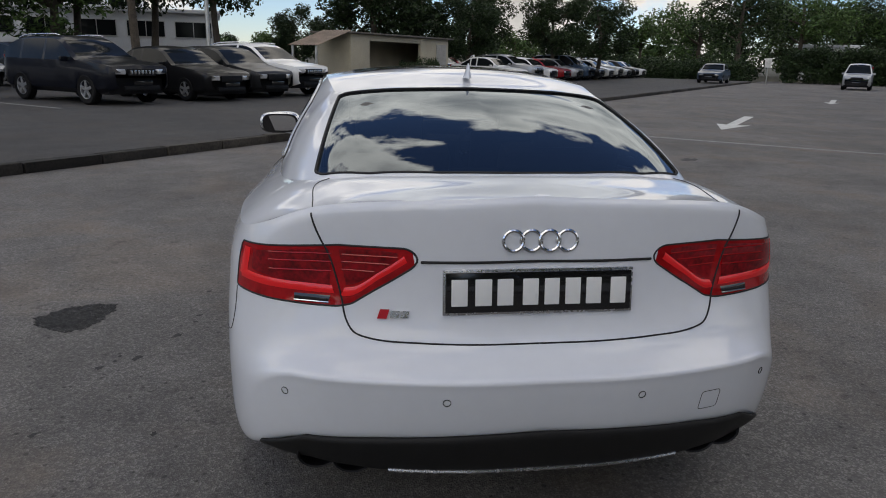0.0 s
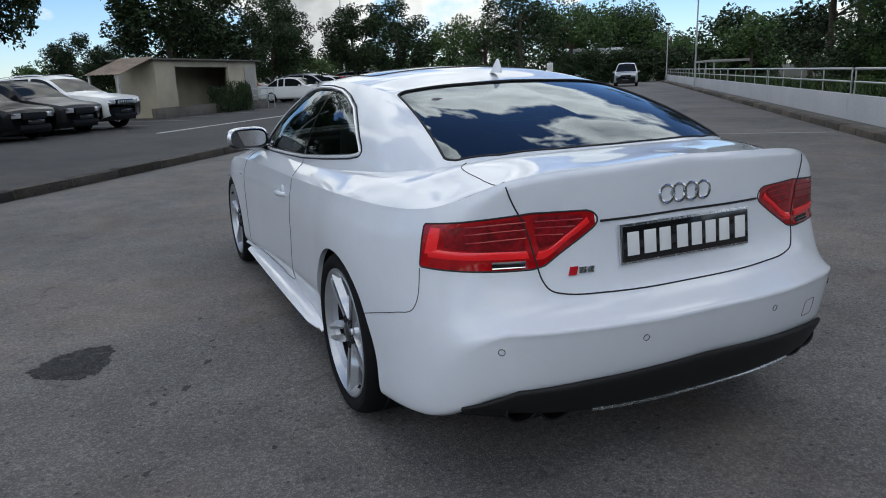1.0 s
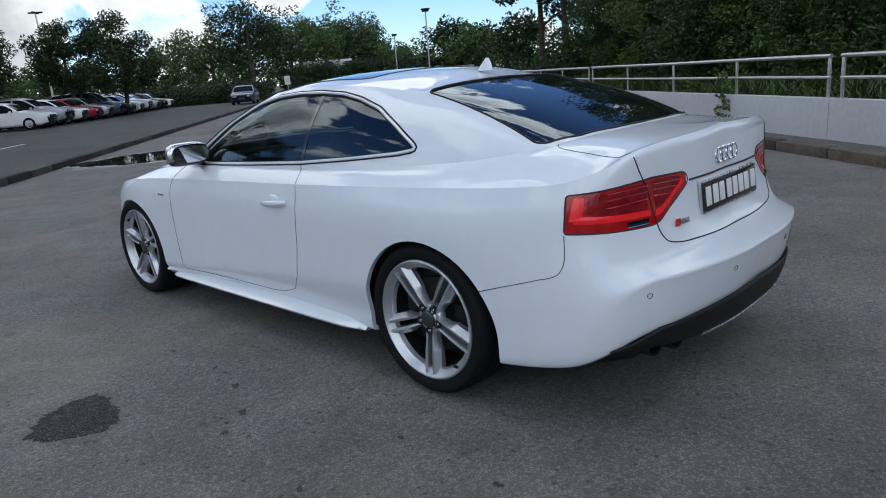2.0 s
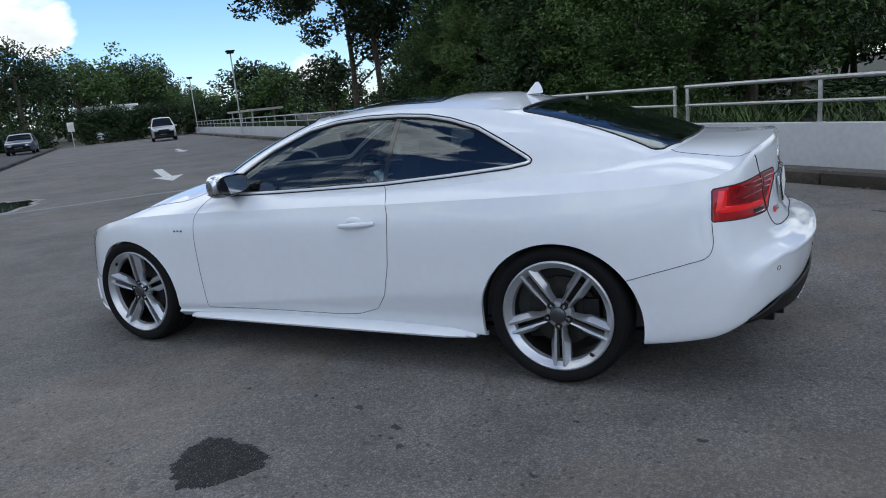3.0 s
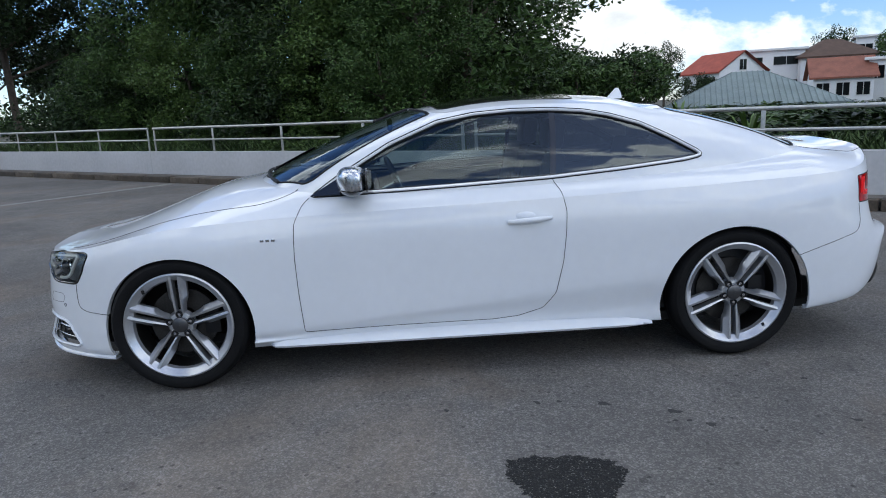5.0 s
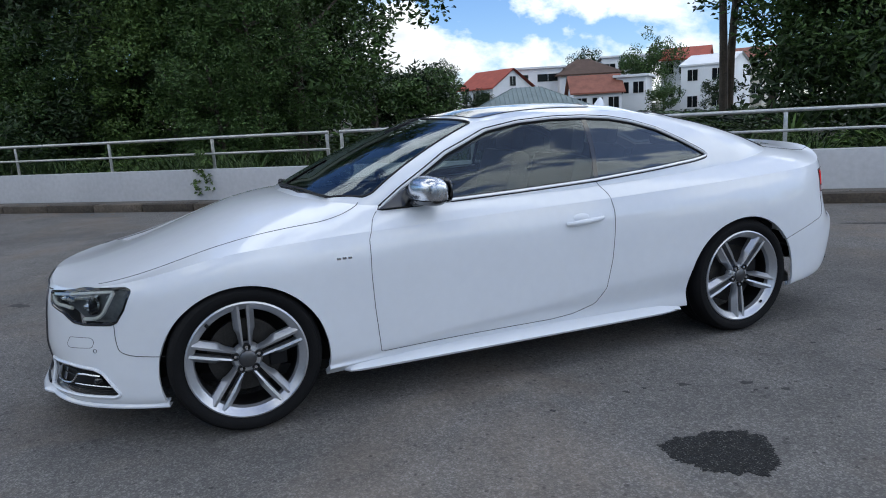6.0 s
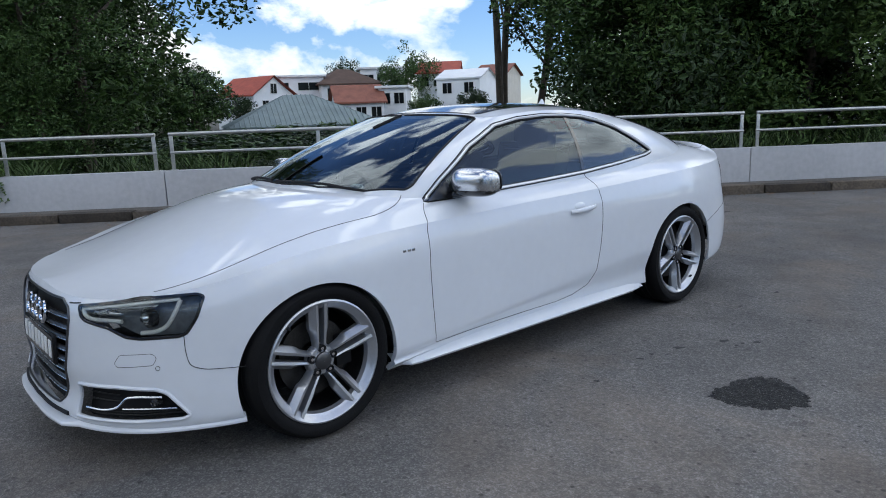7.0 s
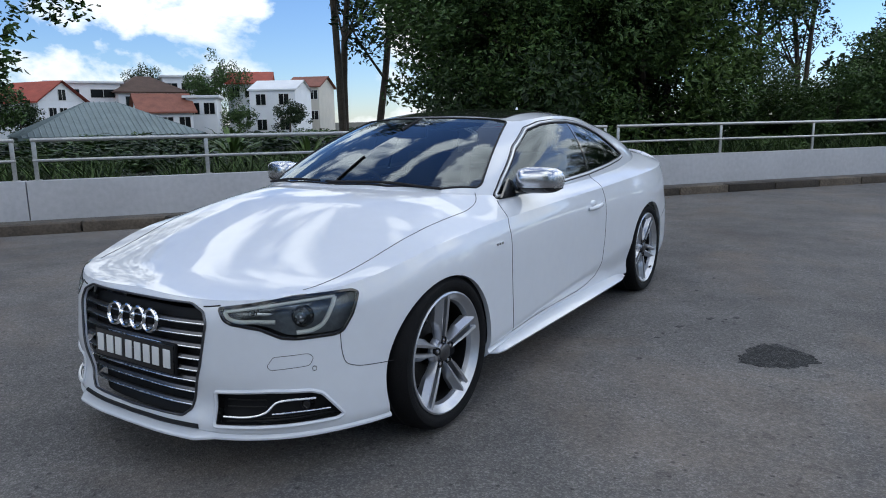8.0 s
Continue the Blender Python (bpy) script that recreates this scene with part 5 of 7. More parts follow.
# ---- lower edges: intakes, front splitter, rear diffuser, exhausts, skirts ----
for n, sgn in enumerate((-1, 1)):
    duct = part("air_intake", intake_sides[n], BLACK, front_bumper, "black lower air intake")
    bm = bmesh.new()
    tube(bm, line_on(WRAP, through_points(wrapped([(.455, .252), (.56, .255), (.60, .268), (.635, .302), (.66, .308), (.735, .308)], False), 50), lift=-.012, sign=sgn), .0045, 6)
    tube(bm, line_on(WRAP, through_points(wrapped([(.62, .262), (.70, .264), (.765, .262)], False), 30), lift=-.012, sign=sgn), .003, 6)
    part("intake_trim", bm, SATIN, duct, "bright intake strip")
    p, _ = on_skin(WRAP, plan_s_of(.70), .285)
    p = (p if sgn < 0 else mirrored(p)) + Vector((0, -.03, 0))
    bm = bmesh.new()
    lathe(bm, [(.001, .006), (.014, .005), (.018, 0), (.021, .006), (.022, -.02)], 20, "x", Matrix.Translation(p) @ Vector((.3 * sgn, 1, 0)).to_track_quat("X", "Z").to_matrix().to_4x4())
    part("fog_lamp", bm, GLOSS_BLACK, duct, "small dark fog lamp")
    bm = bmesh.new()
    for z in (.236, .246):
        tube(bm, line_on(WRAP, wrapped([(x, z) for x in np.linspace(.46, .79, 24)], False), lift=-.03, sign=sgn), .003, 5)
    for z in (.285, .305, .325):
        tube(bm, line_on(WRAP, wrapped([(x, z) for x in np.linspace(.46, .60, 16)], False), lift=-.03, sign=sgn), .003, 5)
    part("intake_mesh", bm, GREY_PLASTIC, duct, "dark plastic mesh")
    tube(bm := bmesh.new(), line_on(WRAP, intake_line, lift=0.0, sign=sgn), 0.008, 6, True)
    part("intake_rim", bm, PAINT, duct, "raised white rim")

bm = bmesh.new()
rows = []
for s_ in np.linspace(.004, plan_s_of(y=1.745), 80):
    p, q = on_skin(WRAP, s_, .185)
    if p is None:
        continue
    out = float(np.interp(abs(p.x), [0, .30, .355, .42, .60, .80], [.040, .044, .046, .016, .010, .006]))
    way = Vector((q.x, q.y, 0)).normalized()
    rows.append([Vector((p.x, p.y, z)) + way * d for d, z in ((-.05, .168), (out - .006, .164), (out, .168), (out + .001, .176), (out - .005, .183), (-.03, .197))])
rows = [[mirrored(v) for v in row] for row in rows[::-1]] + rows
vs = [[bm.verts.new(v) for v in row] for row in rows]
for r0, r1 in zip(vs, vs[1:]):
    for i in range(5):
        bm.faces.new((r0[i], r1[i], r1[i + 1], r0[i + 1]))
bmesh.ops.recalc_face_normals(bm, faces=bm.faces)
part("front_splitter", bm, PAINT, front_bumper, "white blade along the bumper's lower edge")
bm = bmesh.new()
pts = [on_skin(WRAP, s, .208, .0)[0] for s in np.linspace(.004, plan_s_of(.36), 30)]
pts = [p for p in pts if p is not None]
tube(bm, [mirrored(p) for p in pts[::-1]] + pts, .010, 8, flat=0.9)
part("lower_slot", bm, BLACK, front_bumper, "narrow black slot under the grille")


def diffuser():
    """Dark valance between the bumper's lower edge and the underside."""
    bm = bmesh.new()
    rows = []
    for x in np.linspace(.80, .001, 40):
        s = plan_s_of(x, rear=True)
        (px, py), (nx, ny) = plan_at(s)
        top = float(np.interp(x, [0, .22, .45, .66, .79, .87], [.425, .418, .405, .385, .315, .26])) + .012
        fall = float(np.interp(x, [0, .45, .66, .80], [.285, .285, .30, .29]))
        row = []
        for t in np.linspace(0, 1, 7):
            inset = .018 + .012 * t + .03 * t**2 + (.03 if t > .9 else 0)
            row.append((-(px - nx * inset), py - ny * inset, top + (min(fall, top - .02) - top) * t))
        rows.append(row)
    rows += [[(-a, b, c) for a, b, c in row] for row in rows[::-1]]
    vs = [[bm.verts.new(p) for p in row] for row in rows]
    for a, b in zip(vs, vs[1:]):
        for i in range(6):
            bm.faces.new((a[i], b[i], b[i + 1], a[i + 1]))
    bmesh.ops.remove_doubles(bm, verts=bm.verts, dist=.0005)
    bmesh.ops.recalc_face_normals(bm, faces=bm.faces)
    ob = thicken(part("diffuser", bm, GREY_PLASTIC, rear_bumper, "dark grey rear diffuser"), 0.01)
    bm = bmesh.new()
    pts = [(-x, plan_at(plan_s_of(abs(x) + .001, rear=True))[0][1] + .050, .308) for x in np.linspace(-.42, .42, 40)]
    tube(bm, pts, .0065, 8)
    part("diffuser_strip", bm, SATIN, ob, "bright strip along the diffuser")
    for x in (-.615, -.515, .515, .615):
        y = plan_at(plan_s_of(abs(x), rear=True))[0][1] + .075
        tip = bmesh.new()
        lathe(tip, [(.044, .16), (.050, .02), (.051, 0), (.048, -.004), (.044, 0), (.042, .14), (.001, .14)], 28, "x", Matrix.Translation((x, y, .318)) @ pose(0, 0, 0, 0, 0, 90) @ Matrix.Diagonal((1, 1.15, .9, 1)))
        part("exhaust_tip", tip, BLACK, ob, "dark oval exhaust tip")
    return ob


diffuser()
for sgn in (-1, 1):
    bm = bmesh.new()
    ys = np.linspace(1.00, -.955, 40)
    for t0, t1 in zip(ys, ys[1:]):
        ring = []
        for t in (t0, t1):
            w = .905 + .014 * math.sin(math.pi * (1.0 - t) / 2.0) ** .3 - (.05 if abs(t) > .97 else 0)
            f = min(1.0, (t + .97) / .16, (1.015 - t) / .10)
            ring.append([bm.verts.new((sgn * x, t, z)) for x, z in ((w - .10, .188), (w + .030 * f - .018, .192), (w + .038 * f - .018, .192 + .012 * f), (w - .006, .192 + .030 * f), (w - .06, .235))])
        for i in range(4):
            bm.faces.new((ring[0][i], ring[0][i + 1], ring[1][i + 1], ring[1][i]))
    bmesh.ops.remove_doubles(bm, verts=bm.verts, dist=.0005)
    bmesh.ops.recalc_face_normals(bm, faces=bm.faces)
    part("side_skirt", bm, PAINT, coupe, "white side skirt blade")

# underside and wheel housings
bm = bmesh.new()
prism(bm, [(-.62, 1.90), (-.45, 2.06), (.45, 2.06), (.62, 1.90), (.80, .98), (.82, -.98), (.72, -1.95), (.5, -2.12), (-.5, -2.12), (-.72, -1.95), (-.82, -.98), (-.80, .98)], .185, .23)
part("underbody", bm, BLACK, coupe, "black underbody")
for wy, wz, wr in ARCHES:
    for sgn in (-1, 1):
        bm = bmesh.new()
        rows = []
        for a in np.linspace(-0.02, math.pi + .02, 30):
            rows.append([bm.verts.new((sgn * x, wy + (wr + r) * math.cos(a), wz + (wr + r) * math.sin(a))) for x, r in ((.828, .005), (.82, .012), (.62, .012), (.60, -.30))])
        for a, b in zip(rows, rows[1:]):
            for i in range(3):
                bm.faces.new((a[i], b[i], b[i + 1], a[i + 1]))
        bmesh.ops.recalc_face_normals(bm, faces=bm.faces)
        part("wheel_housing", bm, BLACK, coupe, "black wheel arch liner")


# ---- wheels ----
def make_wheel(sgn, wy, spoke_turn):
    m = pose(0, 0, 0) if sgn < 0 else Matrix.Diagonal((-1, 1, 1, 1))
    hub = new("wheel")
    hub.parent = coupe
    hub["label"] = "silver five-twin-spoke alloy wheel with low black tyre"
    hub.location = (sgn * .920, wy, .333)
    R = .262

    def add(name, bm, mater, parent=hub, label=""):
        bmesh.ops.transform(bm, matrix=m, verts=bm.verts)
        bmesh.ops.recalc_face_normals(bm, faces=bm.faces)
        return part(name, bm, mater, parent, label)

    bm = bmesh.new()
    lathe(bm, [(R - .004, .012), (R + .003, .004), (.278, -.003), (.292, -.009), (.310, -.006), (.321, .006), (.328, .020), (.3335, .05), (.3335, .21), (.326, .238), (.31, .25), (R, .245), (R - .004, .012)], 72)
    tyre = add("tyre", bm, RUBBER, hub, "low-profile black tyre")
    bm = bmesh.new()
    for g in (.085, .13, .175):
        lathe(bm, [(.3336, g - .005), (.334, g - .004), (.334, g + .004), (.3336, g + .005)], 60)
    add("tread_groove", bm, SHADOW_GAP, tyre)
    bm = bmesh.new()
    lathe(bm, [(R + .002, .008), (R + .001, .0), (R - .006, -.003), (R - .013, .002), (R - .020, .012), (R - .036, .024), (R - .042, .045)], 72)
    rim = add("rim", bm, ALLOY, hub, "silver alloy rim")
    bm = bmesh.new()
    lathe(bm, [(R - .0415, .044), (R - .032, .20), (R - .004, .235)], 60)
    add("barrel", bm, ALLOY_DARK, rim, "dark inner barrel")
    bm = bmesh.new()
    for k in range(5):
        a0 = radians(spoke_turn + 72 * k)
        for side in (-1, 1):
            turn = Matrix.Rotation(a0, 4, "X")
            secs = []
            for t in (0, .12, .24, .34, .40, .48, .62, .78, .92, 1.0):
                r = .050 + t * (R - .060)
                inner = .0115 + .003 * t
                outer = float(np.interp(t, [0, .30, .42, .90, 1], [.028, .034, .046, .047, .050]))
                ridge = inner + float(np.interp(t, [0, .34, .42, 1], [.007, .009, .012, .012]))
                front = .004 + .022 * (1 - t) ** 2 + .004 * math.sin(math.pi * t)
                secs.append([Vector((x, side * w_, r)) for x, w_ in ((.06, inner), (front + .003, inner), (front, ridge), (front + .026, outer), (.06, outer))])
            vs = [[bm.verts.new(turn @ Vector((p.x, p.y, p.z))) for p in sec] for sec in secs]
            for a, b in zip(vs, vs[1:]):
                for i in range(5):
                    bm.faces.new((a[i], a[(i + 1) % 5], b[(i + 1) % 5], b[i]))
            bm.faces.new(vs[0]), bm.faces.new(vs[-1][::-1])
    add("spokes", bm, ALLOY, rim, "five pairs of sculpted spokes")
    bm = bmesh.new()
    lathe(bm, [(.001, .022), (.040, .023), (.044, .030), (.058, .032), (.066, .042), (.070, .062), (.03, .066)], 40)
    add("hub", bm, ALLOY, rim)
    for k in range(5):
        a = radians(-spoke_turn - 72 * k)
        bm = bmesh.new()
        lathe(bm, [(.017, .036), (.017, .0195), (.0155, .0185), (.014, .0195), (.0135, .036)], 16, "x", Matrix.Translation((0, .053 * math.sin(a), .053 * math.cos(a))))
        lathe(bm, [(.001, .0275), (.0138, .0275), (.0138, .04)], 16, "x", Matrix.Translation((0, .053 * math.sin(a), .053 * math.cos(a))))
        add("bolt_well", bm, SHADOW_GAP, rim, "dark well round the wheel bolt")
        bm = bmesh.new()
        lathe(bm, [(.001, .022), (.007, .022), (.0085, .024), (.0085, .04)], 10, "x", Matrix.Translation((0, .053 * math.sin(a), .053 * math.cos(a))))
        add("wheel_bolt", bm, CHROME, rim, "chrome wheel bolt")
    bm = bmesh.new()
    lathe(bm, [(.001, .012), (.030, .013), (.037, .017), (.041, .028)], 30)
    add("centre_cap", bm, GUNMETAL, rim, "plain dark centre cap")
    bm = bmesh.new()
    a = radians(spoke_turn + 41)
    tube(bm, [Vector((.020, (R - .018) * math.sin(a), (R - .018) * math.cos(a))), Vector((.004, (R - .034) * math.sin(a), (R - .034) * math.cos(a)))], .0075, 8)
    add("valve", bm, BLACK, rim, "black tyre valve")
    bm = bmesh.new()
    lathe(bm, [(.07, .10), (.165, .10), (.165, .125), (.07, .125)], 48)
    add("brake_disc", bm, ALLOY_DARK, hub, "iron brake disc")
    bm = bmesh.new()
    box(bm, .08, .15, -.18, -.10, -.07, .07, .012)
    add("brake_caliper", bm, BLACK, hub, "black brake caliper")
    return hub


for sgn in (-1, 1):
    make_wheel(sgn, 1.400, 0)
    make_wheel(sgn, -1.379, 180)

# ---- door handles, mirrors, fender badge, antenna, wipers ----
for n, sgn in enumerate((-1, 1)):
    p, q = on_skin(SIDE, -.325, .762)
    p = p if sgn < 0 else mirrored(p)
    bm = bmesh.new()
    pts = [Vector((p.x + sgn * (.004 + .022 * math.sin(math.pi * t) ** .5), -.225 - .215 * t, .757 + .014 * t)) for t in np.linspace(0, 1, 18)]
    tube(bm, pts, [.009 + .004 * math.sin(math.pi * t) for t in np.linspace(0, 1, 18)], 10, flat=1.15)
    handle = part("door_handle", bm, PAINT, doors[n], "white bar door handle")
    bm = bmesh.new()
    m = Matrix.Translation((p.x - sgn * .012, -.315, .778)) @ Matrix.Diagonal((.015, .060, .026, 1))
    bmesh.ops.create_uvsphere(bm, u_segments=24, v_segments=12, radius=1.0, matrix=m)
    part("handle_cup", bm, PAINT, handle)
    # mirror
    holder = new("door_mirror")
    holder.parent = doors[n]
    holder["label"] = "satin silver door mirror on a black foot"
    for name, mater, lab, z_low, z_high in (("mirror_shell", SATIN, "satin aluminium mirror cap", .957, 2.0), ("mirror_base", GLOSS_BLACK, "gloss black mirror underside", 0.0, .956)):
        bm = bmesh.new()
        secs = []
        for t in np.linspace(0.004, .996, 25):
            x = .795 + .250 * t
            full = (1 - abs(2 * t - 1) ** 3.4) ** (1 / 3.4)
            h = .070 * full * (1 - .06 * t)
            y0 = .445 + .012 * t + .03 * (1 - full)
            y1 = max(.445 + (.165 - .045 * t) * full, y0 + .002)
            ring = []
            for a in np.linspace(0, 2 * math.pi, 28, endpoint=False):
                c, s_ = math.cos(a), math.sin(a)
                yy = (y0 + y1) / 2 + (y1 - y0) / 2 * math.copysign(abs(c) ** .8, c)
                ring.append(bm.verts.new((sgn * x, yy, min(max(.995 + h * math.copysign(abs(s_) ** .75, s_), z_low), z_high))))
            secs.append(ring)
        for a, b in zip(secs, secs[1:]):
            for i in range(28):
                bm.faces.new((a[i], a[(i + 1) % 28], b[(i + 1) % 28], b[i]))
        bm.faces.new(secs[0]), bm.faces.new(secs[-1][::-1])
        bmesh.ops.remove_doubles(bm, verts=bm.verts, dist=.0006)
        bmesh.ops.recalc_face_normals(bm, faces=bm.faces)
        part(name, bm, mater, holder, lab)
    oval = [(math.copysign(abs(math.cos(a)) ** .55, math.cos(a)), math.copysign(abs(math.sin(a)) ** .6, math.sin(a))) for a in np.linspace(0, 2 * math.pi, 40, endpoint=False)]
    bm = bmesh.new()
    prism(bm, [(.108 * a, .056 * b) for a, b in oval], 0, .007, Matrix.Translation((sgn * .918, .449, .998)) @ pose(0, 0, 0, 90, 0, 0))
    part("mirror_surround", bm, GLOSS_BLACK, holder, "black mirror surround")
    bm = bmesh.new()
    prism(bm, [(.097 * a, .047 * b) for a, b in oval], 0, .003, Matrix.Translation((sgn * .918, .4405, .998)) @ pose(0, 0, 0, 92, 0, sgn * 5))
    part("mirror_glass", bm, CHROME, holder, "mirror glass")
    bm = bmesh.new()
    tube(bm, [Vector((sgn * .765, .575, .925)), Vector((sgn * .83, .55, .934)), Vector((sgn * .90, .52, .940)), Vector((sgn * .99, .51, .938))], [.028, .024, .020, .012], 10, flat=.6)
    part("mirror_foot", bm, GLOSS_BLACK, holder, "black mirror foot")
    bm = bmesh.new()
    vs = [bm.verts.new((sgn * a, b, c)) for a, b, c in ((.812, .735, .922), (.812, .565, .924), (.772, .585, 1.005))]
    bm.faces.new(vs)
    r = bmesh.ops.extrude_face_region(bm, geom=bm.faces[:])
    bmesh.ops.translate(bm, vec=(sgn * .012, 0, 0), verts=[g for g in r["geom"] if isinstance(g, bmesh.types.BMVert)])
    bmesh.ops.recalc_face_normals(bm, faces=bm.faces)
    part("mirror_sail", bm, GLOSS_BLACK, holder, "black window corner")
    # fender badge: three small chrome bars
    for k in range(3):
        p, q = on_skin(SIDE, .965 - .026 * k, .731, .001)
        p = p if sgn < 0 else mirrored(p)
        bm = bmesh.new()
        box(bm, p.x - .002, p.x + .002, p.y - .009, p.y + .009, p.z - .006, p.z + .006, .0015)
        part("fender_badge", bm, CHROME, body, "small chrome fender badge")

bm = bmesh.new()
secs = []
for t in np.linspace(0, 1, 9):
    y0, y1 = -.975 - .060 * t, -1.075 - .004 * t + .026 * t**2
    w = .015 * (1 - t) + .002
    z = 1.330 + .062 * t
    secs.append([bm.verts.new((w * c, (y0 + y1) / 2 + (y0 - y1) / 2 * s_, z)) for c, s_ in [(math.cos(a), math.sin(a)) for a in np.linspace(0, 2 * math.pi, 16, endpoint=False)]])
for a, b in zip(secs, secs[1:]):
    for i in range(16):
        bm.faces.new((a[i], a[(i + 1) % 16], b[(i + 1) % 16], b[i]))
bm.faces.new(secs[-1])
part("antenna", bm, PAINT, coupe, "white roof antenna fin")
for x0, x1 in ((.05, -.58), (.62, .10)):
    bm = bmesh.new()
    pts = [on_skin(TOP, abs(x), y, .012)[0] for x, y in ((x0 + (x1 - x0) * t, float(curve([0, .35, .60, .74], [1.045, .995, .90, .76], abs(x0 + (x1 - x0) * t))) + .005) for t in np.linspace(0, 1, 14))]
    pts = [p if x < 0 else mirrored(p) for p, x in zip(pts, np.linspace(x0, x1, 14)) if p is not None]
    tube(bm, pts, .007, 6)
    part("wiper", bm, BLACK, coupe, "black windscreen wiper")

# ---- inside the cabin ----
for sgn in (-1, 1):
    bar_along("window_lining", [line_on(SIDE, side_glass + nrm * -0.010, lift=-0.034, sign=sgn)], 0.026, LEATHER, coupe, "dark lining round the side windows", 6, True)
bm = bmesh.new()
grid = SKIN_V[SKIN_S == 3].reshape(60, 61, 3)[::3, ::3] * (.985, .97, 1) - (0, .012, .03)
vs = [[bm.verts.new(p) for p in row] for row in grid]
for a, b in zip(vs, vs[1:]):
    for k in range(len(a) - 1):
        bm.faces.new((a[k], a[k + 1], b[k + 1], b[k]))
part("headliner", bm, HEADLINER, coupe, "dark grey fabric headliner")
bm = bmesh.new()
for sgn in (-1, 1):
    box(bm, min(sgn * .72, sgn * .80), max(sgn * .72, sgn * .80), -1.25, .78, .25, .90, .02)
box(bm, -.78, .78, -1.75, -1.10, .25, .96, .03)
box(bm, -.80, .80, -1.25, .95, .24, .30, .02)
part("cabin_lining", bm, LEATHER, coupe, "black cabin lining")
bm = bmesh.new()
box(bm, -.66, .66, .44, .80, .55, .905, .05)
box(bm, -.62, -.22, .42, .62, .90, .965, .03)
part("dashboard", bm, BLACK, coupe, "black dashboard")
def car_seat(x, y, back=True):
    seat = new("seat")
    seat.parent = coupe
    seat["label"] = "dark leather seat with a headrest"
    bm = bmesh.new()
    box(bm, x - .25, x + .25, y - .22, y + .30, .40, .56, .05)
    part("cushion", bm, LEATHER, seat)
    bm = bmesh.new()
    box(bm, -.25, .25, -.07, .07, 0, .60, .05, Matrix.Translation((x, y - .25, .50)) @ pose(0, 0, 0, 16, 0, 0))
    part("backrest", bm, LEATHER, seat)
    bm = bmesh.new()
    box(bm, -.13, .13, -.05, .05, 0, .17, .04, Matrix.Translation((x, y - .43, 1.07)) @ pose(0, 0, 0, 8, 0, 0))
    part("headrest", bm, LEATHER, seat)


for x in (-.37, .37):
    car_seat(x, -.12)
    car_seat(x * .95, -.86)
bm = bmesh.new()
m = Matrix.Translation((.37, .30, .84)) @ pose(0, 0, 0, 65, 0, 0)
tube(bm, [m @ Vector((.185 * math.cos(a), .185 * math.sin(a), 0)) for a in np.linspace(0, 2 * math.pi, 40, endpoint=False)], .016, 8, True)
wheel_rim = part("steering_wheel", bm, LEATHER, coupe, "black leather steering wheel")
bm = bmesh.new()
box(bm, -.07, .07, -.06, .06, -.03, .02, .02, m)
for a in (0, math.pi, -math.pi / 2):
    tube(bm, [m @ Vector((.05 * math.cos(a), .05 * math.sin(a), 0)), m @ Vector((.18 * math.cos(a), .18 * math.sin(a), 0))], .014, 6)
tube(bm, [m @ Vector((0, 0, 0)), m @ Vector((0, 0, -.22))], .03, 8)
part("steering_hub", bm, SATIN, wheel_rim, "silver spoked steering hub")
bm = bmesh.new()
box(bm, -.11, .11, -.01, .02, -.035, .035, .015, Matrix.Translation((0, .33, 1.235)))
part("rear_view_mirror", bm, BLACK, coupe, "black rear-view mirror")

# ---- plants ----
def leaf_cloud(name, clumps, leaves, size, material, seed, flat_leaves=0.35):
    """One mesh of many small folded leaves, scattered round clump centres (x, y, z, radius)."""
    rng = np.random.default_rng(seed)
    c = np.asarray(clumps, float)
    share = c[:, 3] ** 2
    pick = rng.choice(len(c), leaves, p=share / share.sum())
    d = rng.normal(size=(leaves, 3))
    d /= np.linalg.norm(d, axis=1)[:, None]
    rad = c[pick, 3:4] * (0.35 + 0.65 * rng.random((leaves, 1)) ** 0.6)
    at = c[pick, :3] + d * rad * (1, 1, 0.8)
    axis = rng.normal(size=(leaves, 3)) * (1, 1, flat_leaves + .3)
    axis /= np.linalg.norm(axis, axis=1)[:, None]
    side = np.cross(axis, rng.normal(size=(leaves, 3)) * (.5, .5, 1))
    side /= np.linalg.norm(side, axis=1)[:, None]
    s = size * rng.uniform(0.6, 1.35, (leaves, 1))
    up = np.cross(axis, side) * s * 0.16
    tip, mid_l, mid_r, root = at + axis * s * .55, at + side * s * .26 + up, at - side * s * .26 + up, at - axis * s * .5
    verts = np.stack([root, mid_r, tip, mid_l], 1).reshape(-1, 3)
    idx = np.arange(leaves)[:, None] * 4
    faces = np.concatenate([idx + (0, 1, 2), idx + (0, 2, 3)], 0)
    me = bpy.data.meshes.new(name)
    me.from_pydata(verts.tolist(), [], faces.tolist())
    me.materials.append(material)
    return me


def limb(bm, a, b, r0, r1, rnd, bend=0.15, sides=7, steps=6):
    a, b = Vector(a), Vector(b)
    long = (b - a).length
    off = Vector((rnd.uniform(-1, 1), rnd.uniform(-1, 1), rnd.uniform(-.4, .4))) * long * bend
    pts, radii = [], []
    for t in np.linspace(0, 1, steps):
        pts.append(a.lerp(b, t) + off * math.sin(math.pi * t))
        radii.append(r0 + (r1 - r0) * t)
    tube(bm, pts, radii, sides)
    return pts


